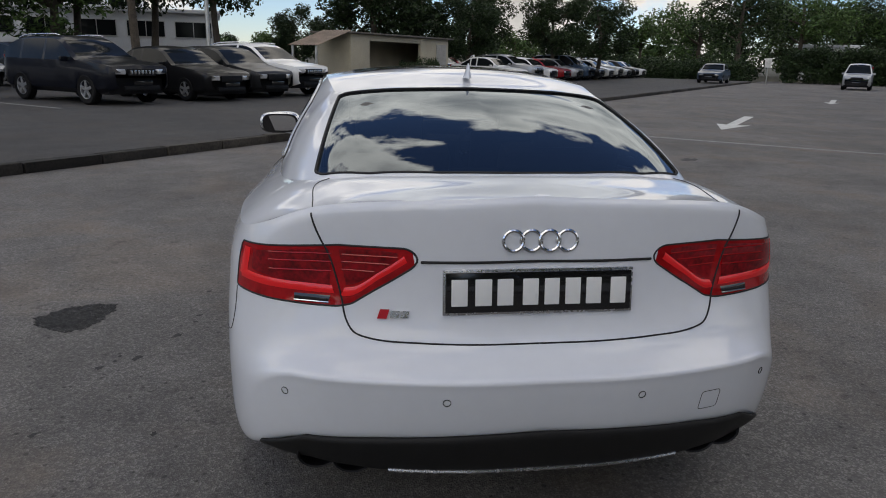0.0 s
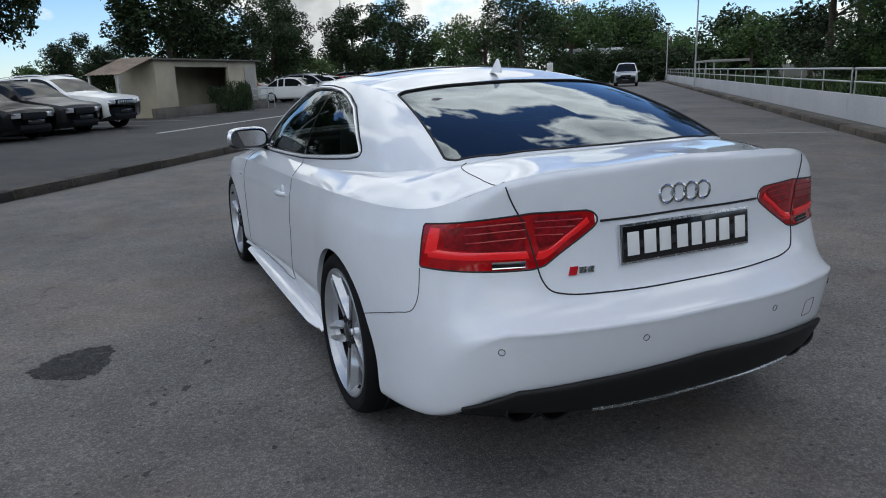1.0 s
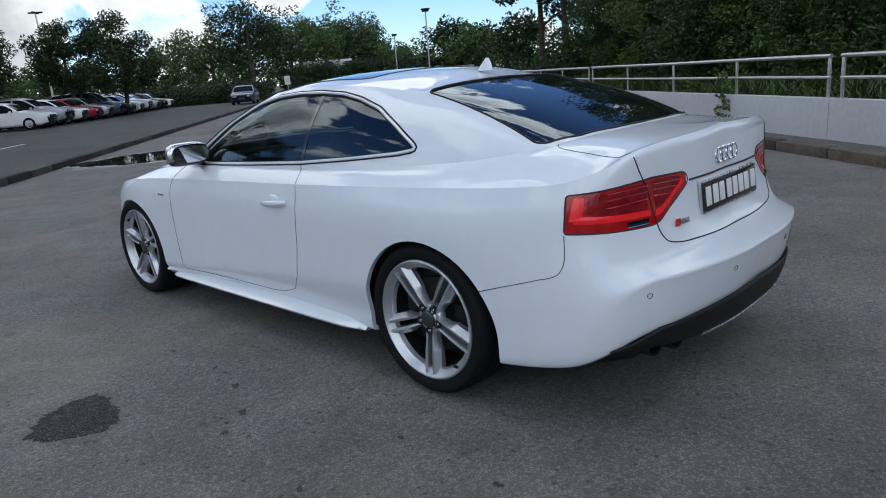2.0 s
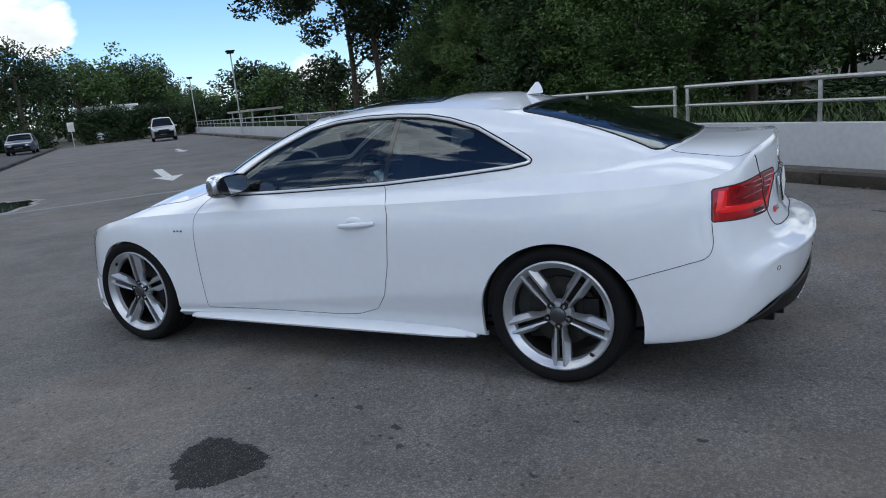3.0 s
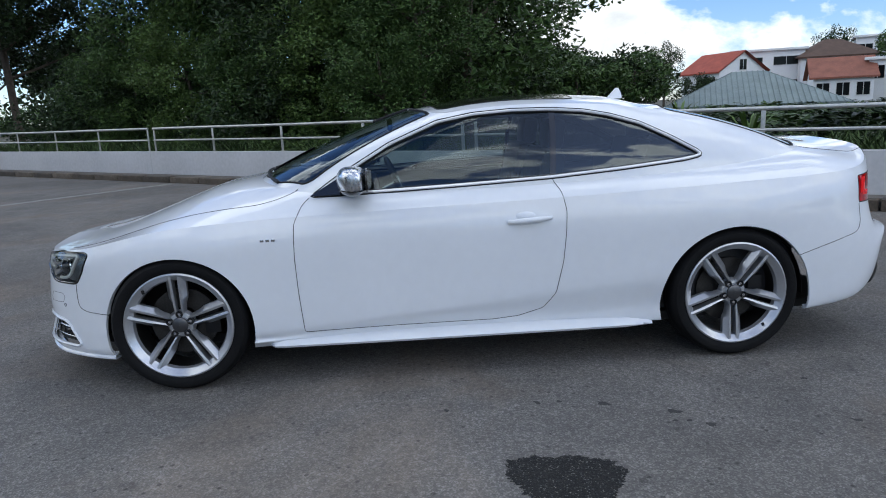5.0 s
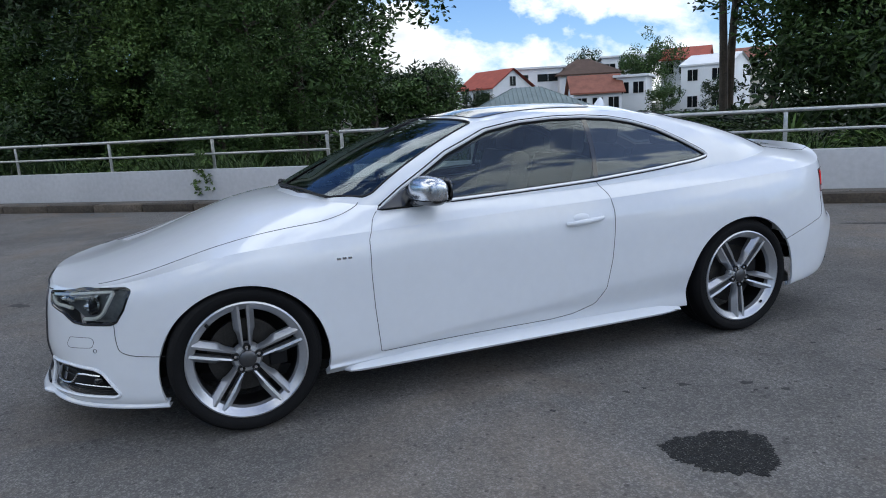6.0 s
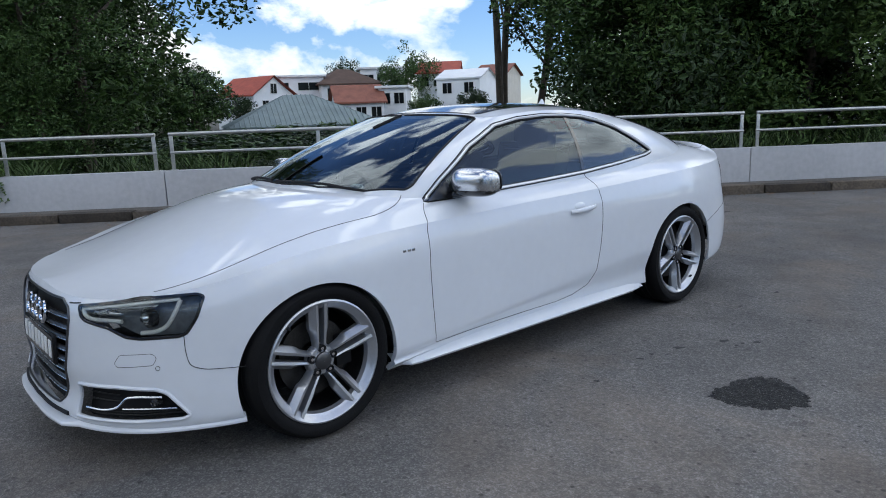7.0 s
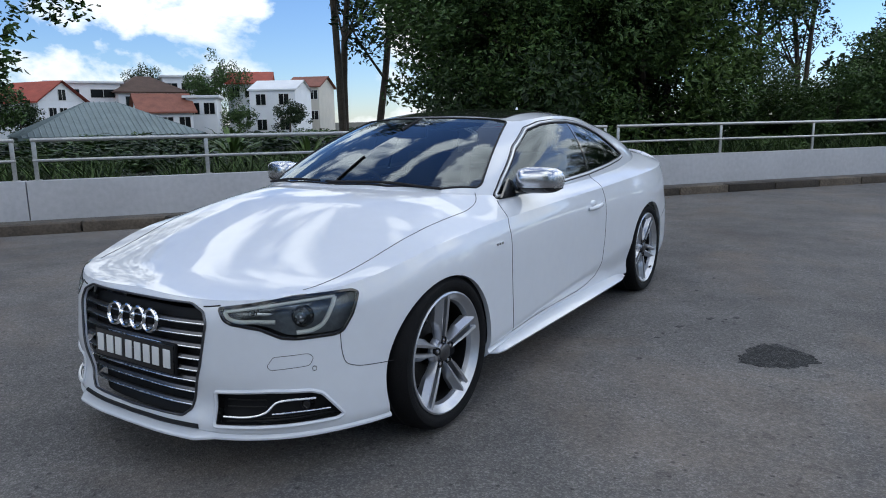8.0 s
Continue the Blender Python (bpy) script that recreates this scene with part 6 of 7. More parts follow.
def tree_meshes(seed, high, crown_low, spread, leaves, size, material, trunk_r=0.16, lean=0.3, clump_r=(0.5, 1.1), n_clumps=70, trunks=1):
    """Trunk with limbs, and a crown of leaf clumps with gaps and an uneven outline."""
    rnd = random.Random(seed)
    bm = bmesh.new()
    clumps = []
    for k in range(trunks):
        foot = Vector((rnd.uniform(-.6, .6) * (trunks > 1), rnd.uniform(-.6, .6) * (trunks > 1), -.1))
        head = Vector((rnd.uniform(-lean, lean) * 2, rnd.uniform(-lean, lean) * 2, high * 0.72))
        stem = limb(bm, foot, head, trunk_r, trunk_r * .45, rnd, .05, 9, 9)
        tube(bm, [foot + Vector((0, 0, -.02)), foot + Vector((0, 0, .25))], [trunk_r * 1.5, trunk_r * 1.02], 9)
        for j in range(9):
            t = rnd.uniform(.35, 1.0)
            start = stem[min(int(t * 8), 8)]
            ang = rnd.uniform(0, 6.283)
            z = max(start.z + rnd.uniform(.2, .28) * high * (1.1 - t) + rnd.uniform(0, .12) * high, crown_low)
            end = Vector((head.x * t + math.cos(ang) * spread * rnd.uniform(.45, .95), head.y * t + math.sin(ang) * spread * rnd.uniform(.45, .95), min(z, high * .95)))
            arm = limb(bm, start, end, trunk_r * .38, trunk_r * .08, rnd, .12, 6, 6)
            for q in arm[2:]:
                clumps.append((*(q + Vector((rnd.uniform(-.3, .3), rnd.uniform(-.3, .3), rnd.uniform(-.1, .4)))), rnd.uniform(*clump_r)))
    mid = (crown_low + high) / 2
    while len(clumps) < n_clumps:
        a, c = rnd.uniform(0, 6.283), rnd.uniform(-1, 1)
        r = spread * math.sqrt(max(0, 1 - c * c)) * rnd.uniform(.45, 1.0) ** .6 * (1 + .18 * math.sin(3 * a + seed))
        clumps.append((math.cos(a) * r, math.sin(a) * r, mid + c * (high - crown_low) / 2 * rnd.uniform(.7, 1.0), rnd.uniform(*clump_r)))
    return mesh_of("trunk", bm, BARK), leaf_cloud("crown", clumps, leaves, size, material, seed)


TREES = {
    "thicket": [tree_meshes(40 + k, 9.5 + k * .6, .9, 3.5, 15000, .168, (LEAF, LEAF_DARK, LEAF)[k], .15, .4, (.45, 1.0), 95) for k in range(3)],
    "bushy": [tree_meshes(30 + k, 6.6, .2, 2.7, 24000, .128, (LEAF, LEAF_FRESH)[k], .11, .3, (.35, .75), 150) for k in range(2)],
    "low": [tree_meshes(36, 6.6, .2, 2.9, 9000, .23, LEAF, .11, .3, (.45, .9), 90)],
    "slender": [tree_meshes(60 + k, 12.5, 4.6, 6.6, 17000, .25, LEAF_DARK, .19, .35, (.55, 1.1), 95) for k in range(2)],
    "airy": [tree_meshes(70, 11.0, 1.4, 2.3, 15000, .12, LEAF_DARK, .10, .5, (.3, .75), 110, trunks=3)],
    "round": [tree_meshes(80 + k, 9.0, 1.0, 4.4, 6500, .30, (LEAF_DARK, LEAF)[k], .26, .3, (.7, 1.4), 70) for k in range(2)],
    "shade": [tree_meshes(85 + k, 9.5, 1.7, 3.8, 12500, .275, LEAF_DARK, .24, .3, (.6, 1.2), 80) for k in range(2)],
    "far": [tree_meshes(90 + k, 9.0, .3, 4.8, 3000, .55, (LEAF, LEAF_DARK)[k], .3, .3, (.8, 1.6), 60) for k in range(2)],
    "screen": [tree_meshes(98, 9.0, .5, 4.6, 1800, .75, LEAF_DARK, .28, .3, (.8, 1.6), 60)],
}
TREE_WORDS = {
    "thicket": "leafy dark green tree with low dense branches behind the wall", "bushy": "full green tree with leaves down to the ground behind the wall", "low": "low leafy tree growing behind the wall", "slender": "tall slender tree with a high dark crown", "airy": "thin-leaved tree with two dark bare trunks",
    "shade": "tall dark shade tree with a dense crown", "round": "broad-crowned dark green shade tree", "far": "dense green tree in the distance", "screen": "dark tree added at the car park's far edge for reflections"}
tree_count = [0]


def plant_tree(kind, x, y, scale=1.0, turn=None, z=-0.05, stretch=1.0):
    k = tree_count[0]
    tree_count[0] += 1
    trunk, crown = TREES[kind][k % len(TREES[kind])]
    t = thing("tree", TREE_WORDS[kind], "tree", group=f"{kind} trees")
    a, b = new("trunk", trunk), new("crown", crown)
    a.parent = b.parent = t
    b["label"] = "leafy crown"
    t.matrix_basis = pose(x, y, z, 0, 0, turn if turn is not None else 137.5 * k)
    t.scale = (scale, scale, scale * stretch)
    return t


def plant_at(kind, u, v, scale=1.0, stretch=1.0, z=-0.05):
    p = road(u, v)
    return plant_tree(kind, p.x, p.y, scale, z=z, stretch=stretch)


def from_eye(x, y, azimuth, far):
    return x + far * math.sin(radians(azimuth)), y + far * math.cos(radians(azimuth))


# woods behind the parapet, ahead of and behind the gap with the houses
for u, v, s in ((7.0, 11.2, 1.0), (8.3, 14.0, .60), (7.1, 9.5, .50), (10.2, 12.8, 1.05), (11.6, 10.2, .9), (14.4, 12.6, 1.05), (17.0, 10.8, .95), (20.2, 12.6, 1.05),
                (10.4, 17.0, 1.15), (13.0, 17.5, 1.2), (18.0, 17.2, 1.2), (23.5, 18.0, 1.2)):
    plant_at("thicket", u, v, s)
for u, v, s in ((-4.9, 10.8, .82), (-7.4, 10.8, .86), (-6.0, 14.6, 1.0), (-9.4, 15.2, 1.0)):
    plant_at("thicket", u, v, s)
plant_at("thicket", -20.6, 12.0, .7)
for u, v, s in ((-25.5, 13.0, 1.05), (-30, 12, 1.1), (-36, 13, 1.1)):
    plant_at("thicket", u, v, s)
for u, v, s in ((-5.6, 9.9, .95), (-7.6, 9.4, 1.1), (-9.2, 9.8, .88), (-10.7, 9.6, .50), (-6.8, 12.4, 1.4), (-8.8, 12.8, 1.15),
                (7.6, 8.9, .55), (9.4, 9.5, .72), (12.4, 9.3, .62), (15.6, 9.5, .70), (18.6, 9.4, .66)):
    plant_at("bushy", u, v, s)
plant_at("airy", -4.05, 21.2, 1.5)
plant_at("airy", -15.2, 12.6, .9)
for u, v, s in ((33.8, 11.0, 1.0), (31.0, 11.6, 1.0)):
    plant_at("slender", u, v, s)
for u, v, s in ((44.5, 13, .56), (66, 13, .66), (40, 20, .75), (48, 24, .9), (72, 12, .76)):
    plant_at("far", u, v, s)


for k in range(14):
    plant_at("far", 12.6 + 1.35 * k, (39, 42, 36.5)[k % 3], (.48, .53, .50, .55)[k % 4] + .035 * max(0, k - 3))

for u, v, s in ((22.3, 49.1, 0.64), (21.0, 51.9, 0.57), (19.6, 54.6, 0.57), (16.8, 53.5, 0.44)):
    plant_at("far", u, v, s)


# low growth along the parapet
def bush_mesh(seed, n, wide, high, size, material, leaves):
    rnd = random.Random(seed)
    clumps = [(rnd.uniform(-wide, wide), rnd.uniform(-.7, .7), rnd.uniform(.15, high), rnd.uniform(.22, .45)) for _ in range(n)]
    return leaf_cloud("bush", clumps, leaves, size, material, seed)


def blades_mesh(seed, n, wide, high, material, broad=.012, deep=.5):
    """Tall grass: arched blades, each of two quads."""
    rng = np.random.default_rng(seed)
    x, y = rng.uniform(-wide, wide, n), rng.uniform(-deep, deep, n)
    a, h = rng.uniform(0, 6.283, n), high * rng.uniform(.45, 1.1, n)
    d = np.stack([np.cos(a), np.sin(a), 0 * a], 1)
    w = np.stack([-np.sin(a), np.cos(a), 0 * a], 1) * broad
    root = np.stack([x, y, 0 * x], 1)
    mid = root + d * (.16 * h)[:, None] + np.outer(h * .62, (0, 0, 1))
    tip = root + d * (.5 * h)[:, None] + np.outer(h * .92, (0, 0, 1))
    v = np.stack([root - w, root + w, mid + w, mid - w, tip], 1).reshape(-1, 3)
    i = np.arange(n)[:, None] * 5
    me = bpy.data.meshes.new("blades")
    me.from_pydata(v.tolist(), [], [tuple(q) for q in (i + (0, 1, 2, 3)).tolist()] + [tuple(q) for q in (i + (3, 2, 4)).tolist()])
    me.materials.append(material)
    return me


BUSHES = [bush_mesh(7 + k, 26, 1.3, (.75, 1.0, .6)[k], .10, (LEAF, LEAF_FRESH, LEAF_DARK)[k], 3400) for k in range(3)]
LOW_SCRUB = [bush_mesh(27 + k, 22, 1.3, (.75, 1.0)[k], .15, (LEAF, LEAF_DARK)[k], 1000) for k in range(2)]
rnd = random.Random(51)
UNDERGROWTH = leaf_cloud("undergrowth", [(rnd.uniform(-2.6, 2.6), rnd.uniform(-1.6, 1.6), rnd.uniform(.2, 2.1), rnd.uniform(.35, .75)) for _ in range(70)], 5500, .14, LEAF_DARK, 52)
BLADES = [blades_mesh(17 + k, 900, 1.2, .95, GRASS) for k in range(2)]
rnd = random.Random(3)
for k in range(60):
    u = -34 + 1.55 * k
    v = 7.15 + rnd.uniform(0, .4)
    low = -2.5 < u < 5.5
    p = road(u, v)
    ob = tagged(new("bush", BUSHES[k % 3] if -14 < u < 24 else LOW_SCRUB[k % 2]), "low leafy scrub growing behind the parapet", "bush", "scrub along the wall", "stuff")
    ob.matrix_basis = pose(p.x, p.y, -.05, 0, 0, ROAD_TURN + 90 + rnd.uniform(-20, 20))
    s = rnd.uniform(.72, 1.0)
    ob.scale = (1, 1, s * (.6 if low else .85))
    if k % 2 == 0:
        g = tagged(new("grass", BLADES[k // 2 % 2]), "tall grass behind the parapet", "grass", "grass along the wall", "stuff")
        p = road(u + .7, 7.0)
        g.matrix_basis = pose(p.x, p.y, 0, 0, 0, ROAD_TURN + 90)
for k, (u, v, s) in enumerate(((-2.0, 9.0, .85), (0.2, 9.6, .8), (2.2, 9.2, .9), (5.4, 8.9, .9), (-0.8, 12.5, .8), (2.6, 13.0, .85), (7.8, 12.0, 1.3), (-3.6, 8.6, 1.3), (0.5, 17, .85), (4.0, 18, .9), (-2.5, 17, 1.1), (7.6, 20, 1.6), (3.4, 24, .9), (-1.0, 25, 1.0))):
    p = road(u, v)
    ob = tagged(new("bush", BUSHES[k % 3]), "rounded green bush beyond the wall", "bush", "bushes before the houses", "stuff")
    ob.matrix_basis = pose(p.x, p.y, -.05, 0, 0, 50 * k)
    ob.scale = (s, s * 1.2, s * .62)


# undergrowth inside the woods
rnd = random.Random(12)
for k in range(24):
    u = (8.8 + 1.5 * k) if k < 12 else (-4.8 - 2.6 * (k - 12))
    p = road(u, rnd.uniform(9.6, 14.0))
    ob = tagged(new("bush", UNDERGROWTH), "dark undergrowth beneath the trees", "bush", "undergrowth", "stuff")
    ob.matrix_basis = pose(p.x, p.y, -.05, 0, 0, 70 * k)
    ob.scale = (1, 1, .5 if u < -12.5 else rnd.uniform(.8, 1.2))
for k in range(34):
    p = Vector((*from_eye(0, 0, -36 + 3.0 * k, 118), 0))
    ob = tagged(new("bush", LOW_SCRUB[k % 2]), "far dark scrub under the tree line", "bush", "far scrub", "stuff")
    ob.matrix_basis = pose(p.x, p.y, -.05, 0, 0, 36 - 3.0 * k)
    ob.scale = (3.6, 4.0, 4.6)


# a creeper over the wall, and a spiky palm-like plant
def creeper(u):
    clumps = [(random.Random(k).uniform(-.16, .16), random.Random(k + 9).uniform(-.02, .02), .28 + .06 * k, .09) for k in range(12)]
    ob = tagged(new("creeper", leaf_cloud("creeper", clumps, 260, .07, LEAF_FRESH, 5)), "small creeper hanging over the concrete wall", "plant", kind="stuff")
    p = road(u, WALL_V - .03)
    ob.matrix_basis = pose(p.x, p.y, 0, 0, 0, ROAD_TURN + 90)


creeper(6.05)


def spiky_plant(u, v, size, z=0):
    bm = bmesh.new()
    rnd_ = random.Random(int(u * 10))
    for k in range(46):
        a, lift = rnd_.uniform(0, 6.283), rnd_.uniform(.35, 1.35)
        d = Vector((math.cos(a) * math.cos(lift), math.sin(a) * math.cos(lift), math.sin(lift)))
        w = Vector((-math.sin(a), math.cos(a), 0)) * .022 * size
        long = size * rnd_.uniform(.7, 1.1)
        pts = [d * long * t + Vector((0, 0, -.45 * long * t * t)) for t in (0, .35, .7, 1)]
        rows = [[bm.verts.new(p - w * q), bm.verts.new(p + w * q)] for p, q in zip(pts, (.6, 1, .8, .08))]
        for r0, r1 in zip(rows, rows[1:]):
            bm.faces.new((r0[0], r0[1], r1[1], r1[0]))
    t = thing("spiky_plant", "bright green plant with long arching leaves", "plant")
    t.matrix_basis = pose(*road(u, v, z))
    part("leaves", bm, LEAF_FRESH, t)
    bm = bmesh.new()
    tube(bm, [Vector((0, 0, -z - .05)), Vector((0.02, 0, .05))], [.07, .05], 8)
    part("stem", bm, BARK, t)


spiky_plant(-.2, 7.6, 1.1, .55)
spiky_plant(1.0, 8.2, 1.2, .7)
spiky_plant(-3.2, 8.0, .9, .6)

# trees round the car park and along the far side
for az, far, kind, s in ((3.0, 42, "shade", .95), (-3.6, 58, "shade", .56), (-15, 36, "slender", 1.15), (-20.5, 48, "round", 1.2), (5.6, 45, "shade", .72), (9.9, 47, "shade", .62),
                         (-26, 52, "round", 1.2), (-31, 46, "round", 1.2)):
    plant_tree(kind, *from_eye(-.5, -4, az, far), s)
for az, far, kind, s in ((14.6, 100, "far", .62), (18.0, 100, "far", .58), (18.6, 54, "shade", .72), (21.6, 57, "shade", .78), (24.2, 96, "far", .85), (28.2, 92, "round", 1.2), (31.2, 84, "round", 1.25),
                         (35.0, 100, "round", 1.35), (38.6, 106, "round", 1.1), (42.2, 115, "far", .8), (46.5, 110, "far", .42), (50.0, 100, "far", .85), (53.5, 95, "far", .42)):
    plant_tree(kind, *from_eye(-2, -3.5, az, far), s)
for k in range(26):
    az = -38 + 3.6 * k
    plant_tree("far", *from_eye(0, 0, az, 125 + 14 * (k % 3)), .62 + .07 * (k % 4))
# added trees, almost all out of view, behind the camera's first place and beyond the far side of the car park: what the
# glass and paint mirror
for k in range(15):
    az = 182 + 9.5 * k
    plant_tree("screen", *from_eye(0, 0, az, 62 + 9 * (k % 3)), .95 + .1 * (k % 3))
# single trees among the houses
for az, far, kind, s in ((124.3, 112, "round", .76), (129.5, 96, "round", .86), (113.0, 108, "round", .7), (116.2, 78, "far", .42), (131.0, 72, "far", .36), (134.8, 74, "far", .40)):
    plant_tree(kind, *from_eye(-2.45, 3.77, az, far), s, stretch=1.5 if kind == "round" else 1.0)


def hedge(u0, u1, v0, v1, high, seed):
    rnd_ = random.Random(seed)
    clumps = [(rnd_.uniform(u0, u1), rnd_.uniform(v0, v1), rnd_.uniform(.2, high), rnd_.uniform(.5, .9)) for _ in range(170)]
    clumps = [(*road(u, v, z), r) for u, v, z, r in clumps]
    tagged(new("hedge", leaf_cloud("hedge", clumps, 22000, .26, LEAF_DARK, seed)), "dense clipped green hedge at the end of the road", "hedge", kind="stuff")


hedge(69, 73, -4, 5, 2.9, 1)
hedge(69, 73, 5, 16, 2.9, 6)
hedge(66, 72, -16, -7, 1.5, 2)
hedge(70, 74, -30, -16, 1.7, 4)


for az, far, s in ((173.2, 19, .34), (175.6, 18, .38), (178.0, 20, .42), (180.4, 19, .50)):
    plant_tree("low", *from_eye(-2.45, 3.77, az, far), s)
# trees behind the hedge at the end of the road, bushes between the wall and the houses
for az, far, s in ((33.5, 112, 1.3), (36.8, 104, 1.45), (39.2, 112, 1.25), (41.8, 104, .85)):
    plant_tree("round", *from_eye(-.5, -4, az, far), s)
for az, far, s, tall in ((10.8, 52, .66, 1.2), (-.8, 60, .55, 1), (-9.2, 46, .95, 1.6), (-14.0, 50, 1.05, 1.7), (-19.0, 52, 1.05, 1.7), (-24.5, 50, 1.1, 1.6)):
    plant_tree("shade", *from_eye(-.5, -4, az, far), s, stretch=tall)
rnd = random.Random(41)
for k in range(44):
    x, y = from_eye(-2.45, 3.77, 111 + 30 * (k % 11) / 10 + rnd.uniform(-1.5, 1.5), 24 + 8.5 * (k // 11) + rnd.uniform(-3, 3))
    ob = tagged(new("bush", LOW_SCRUB[k % 2]), "dense garden bush between the wall and the houses", "bush", "garden bushes", "stuff")
    ob.matrix_basis = pose(x, y, -.05, 0, 0, 61 * k)
    ob.scale = (2.0, 2.4, rnd.uniform(.75, 1.05))

# fallen leaves along the kerb
def litter():
    rng = np.random.default_rng(8)
    n = 420
    u, v = rng.uniform(-12, 26, n), KERB_R + rng.normal(-.12, .16, n)
    z = np.where(v > KERB_R, STEP + .006, .008)
    verts, faces = [], []
    for k in range(n):
        a, s = rng.uniform(0, 6.28), rng.uniform(.012, .035)
        c = road(u[k], v[k], z[k])
        for da, q in ((0, 1), (1.6, .5), (3.14, 1), (4.7, .5)):
            verts.append((c.x + s * q * math.cos(a + da), c.y + s * q * math.sin(a + da), c.z + rng.uniform(-.003, .008)))
        faces.append((4 * k, 4 * k + 1, 4 * k + 2, 4 * k + 3))
    me = bpy.data.meshes.new("litter")
    me.from_pydata(verts, [], faces)
    me.materials.append(DRY_LEAF)
    tagged(new("leaf_litter", me), "dry brown leaves along the kerb", "leaf litter", kind="stuff")


litter()

# ---- parked cars ----
CAR_PAINTS = {
    "dark_blue": mat("dark_blue_paint", (0.006, 0.007, 0.011), 0.3, coat=0.3, spec=0.12), "black": mat("black_paint", (0.008, 0.008, 0.009), 0.3, coat=0.3, spec=0.12),
    "dark_grey": mat("dark_grey_paint", (0.02, 0.021, 0.022), 0.3, coat=0.3, spec=0.12), "white": mat("plain_white_paint", (0.72, 0.72, 0.70), 0.35, coat=0.6, spec=0.2),
    "silver": mat("silver_paint", (0.40, 0.41, 0.42), 0.35, metal=0.5, coat=0.6, spec=0.2), "red": mat("red_paint", (0.25, 0.012, 0.015), 0.3, coat=0.6, spec=0.2),
    "blue": mat("blue_grey_paint", (0.035, 0.06, 0.10), 0.3, coat=0.6, spec=0.2), "green": mat("pale_green_paint", (0.20, 0.26, 0.24), 0.35, coat=0.6, spec=0.2)}
CAR_GLASS = mat("dark_car_glass", (0.010, 0.012, 0.013), 0.06, spec=0.14)
LAMP_CLEAR = mat("lamp_lens", (0.55, 0.56, 0.57), 0.12, metal=0.4, coat=1.0)
# silhouettes: (along from the nose, height of the upper edge); waist height; cabin from/to on the waist
SHAPES = {
    "suv": dict(long=4.55, wide=.90, top=[(0, .80), (.05, .93), (.55, 1.02), (.95, 1.07), (1.25, 1.12), (2.0, 1.54), (2.4, 1.63), (3.3, 1.62), (3.95, 1.54), (4.30, 1.36), (4.52, 1.02), (4.55, .90)], waist=1.03, cabin=(1.18, 4.36), low=.30, tyre=.36, axles=(.93, 3.63)),
    "sedan": dict(long=4.55, wide=.88, top=[(0, .66), (.06, .76), (.9, .90), (1.25, .96), (1.95, 1.38), (2.4, 1.45), (3.1, 1.41), (3.85, 1.06), (4.45, 1.02), (4.55, .85)], waist=.92, cabin=(1.22, 3.85), low=.22, tyre=.32, axles=(.88, 3.55)),
    "hatch": dict(long=4.2, wide=.88, top=[(0, .68), (.06, .78), (.8, .93), (1.1, 1.0), (1.8, 1.42), (2.3, 1.50), (3.4, 1.46), (3.9, 1.25), (4.15, 1.0), (4.2, .85)], waist=.95, cabin=(1.08, 3.95), low=.22, tyre=.32, axles=(.82, 3.40)),
    "van": dict(long=4.5, wide=.88, top=[(0, .80), (.06, .92), (.7, 1.06), (.95, 1.14), (1.7, 1.68), (2.1, 1.78), (4.1, 1.76), (4.4, 1.62), (4.5, 1.05)], waist=1.05, cabin=(.92, 4.40), low=.25, tyre=.32, axles=(.80, 3.50)),
}


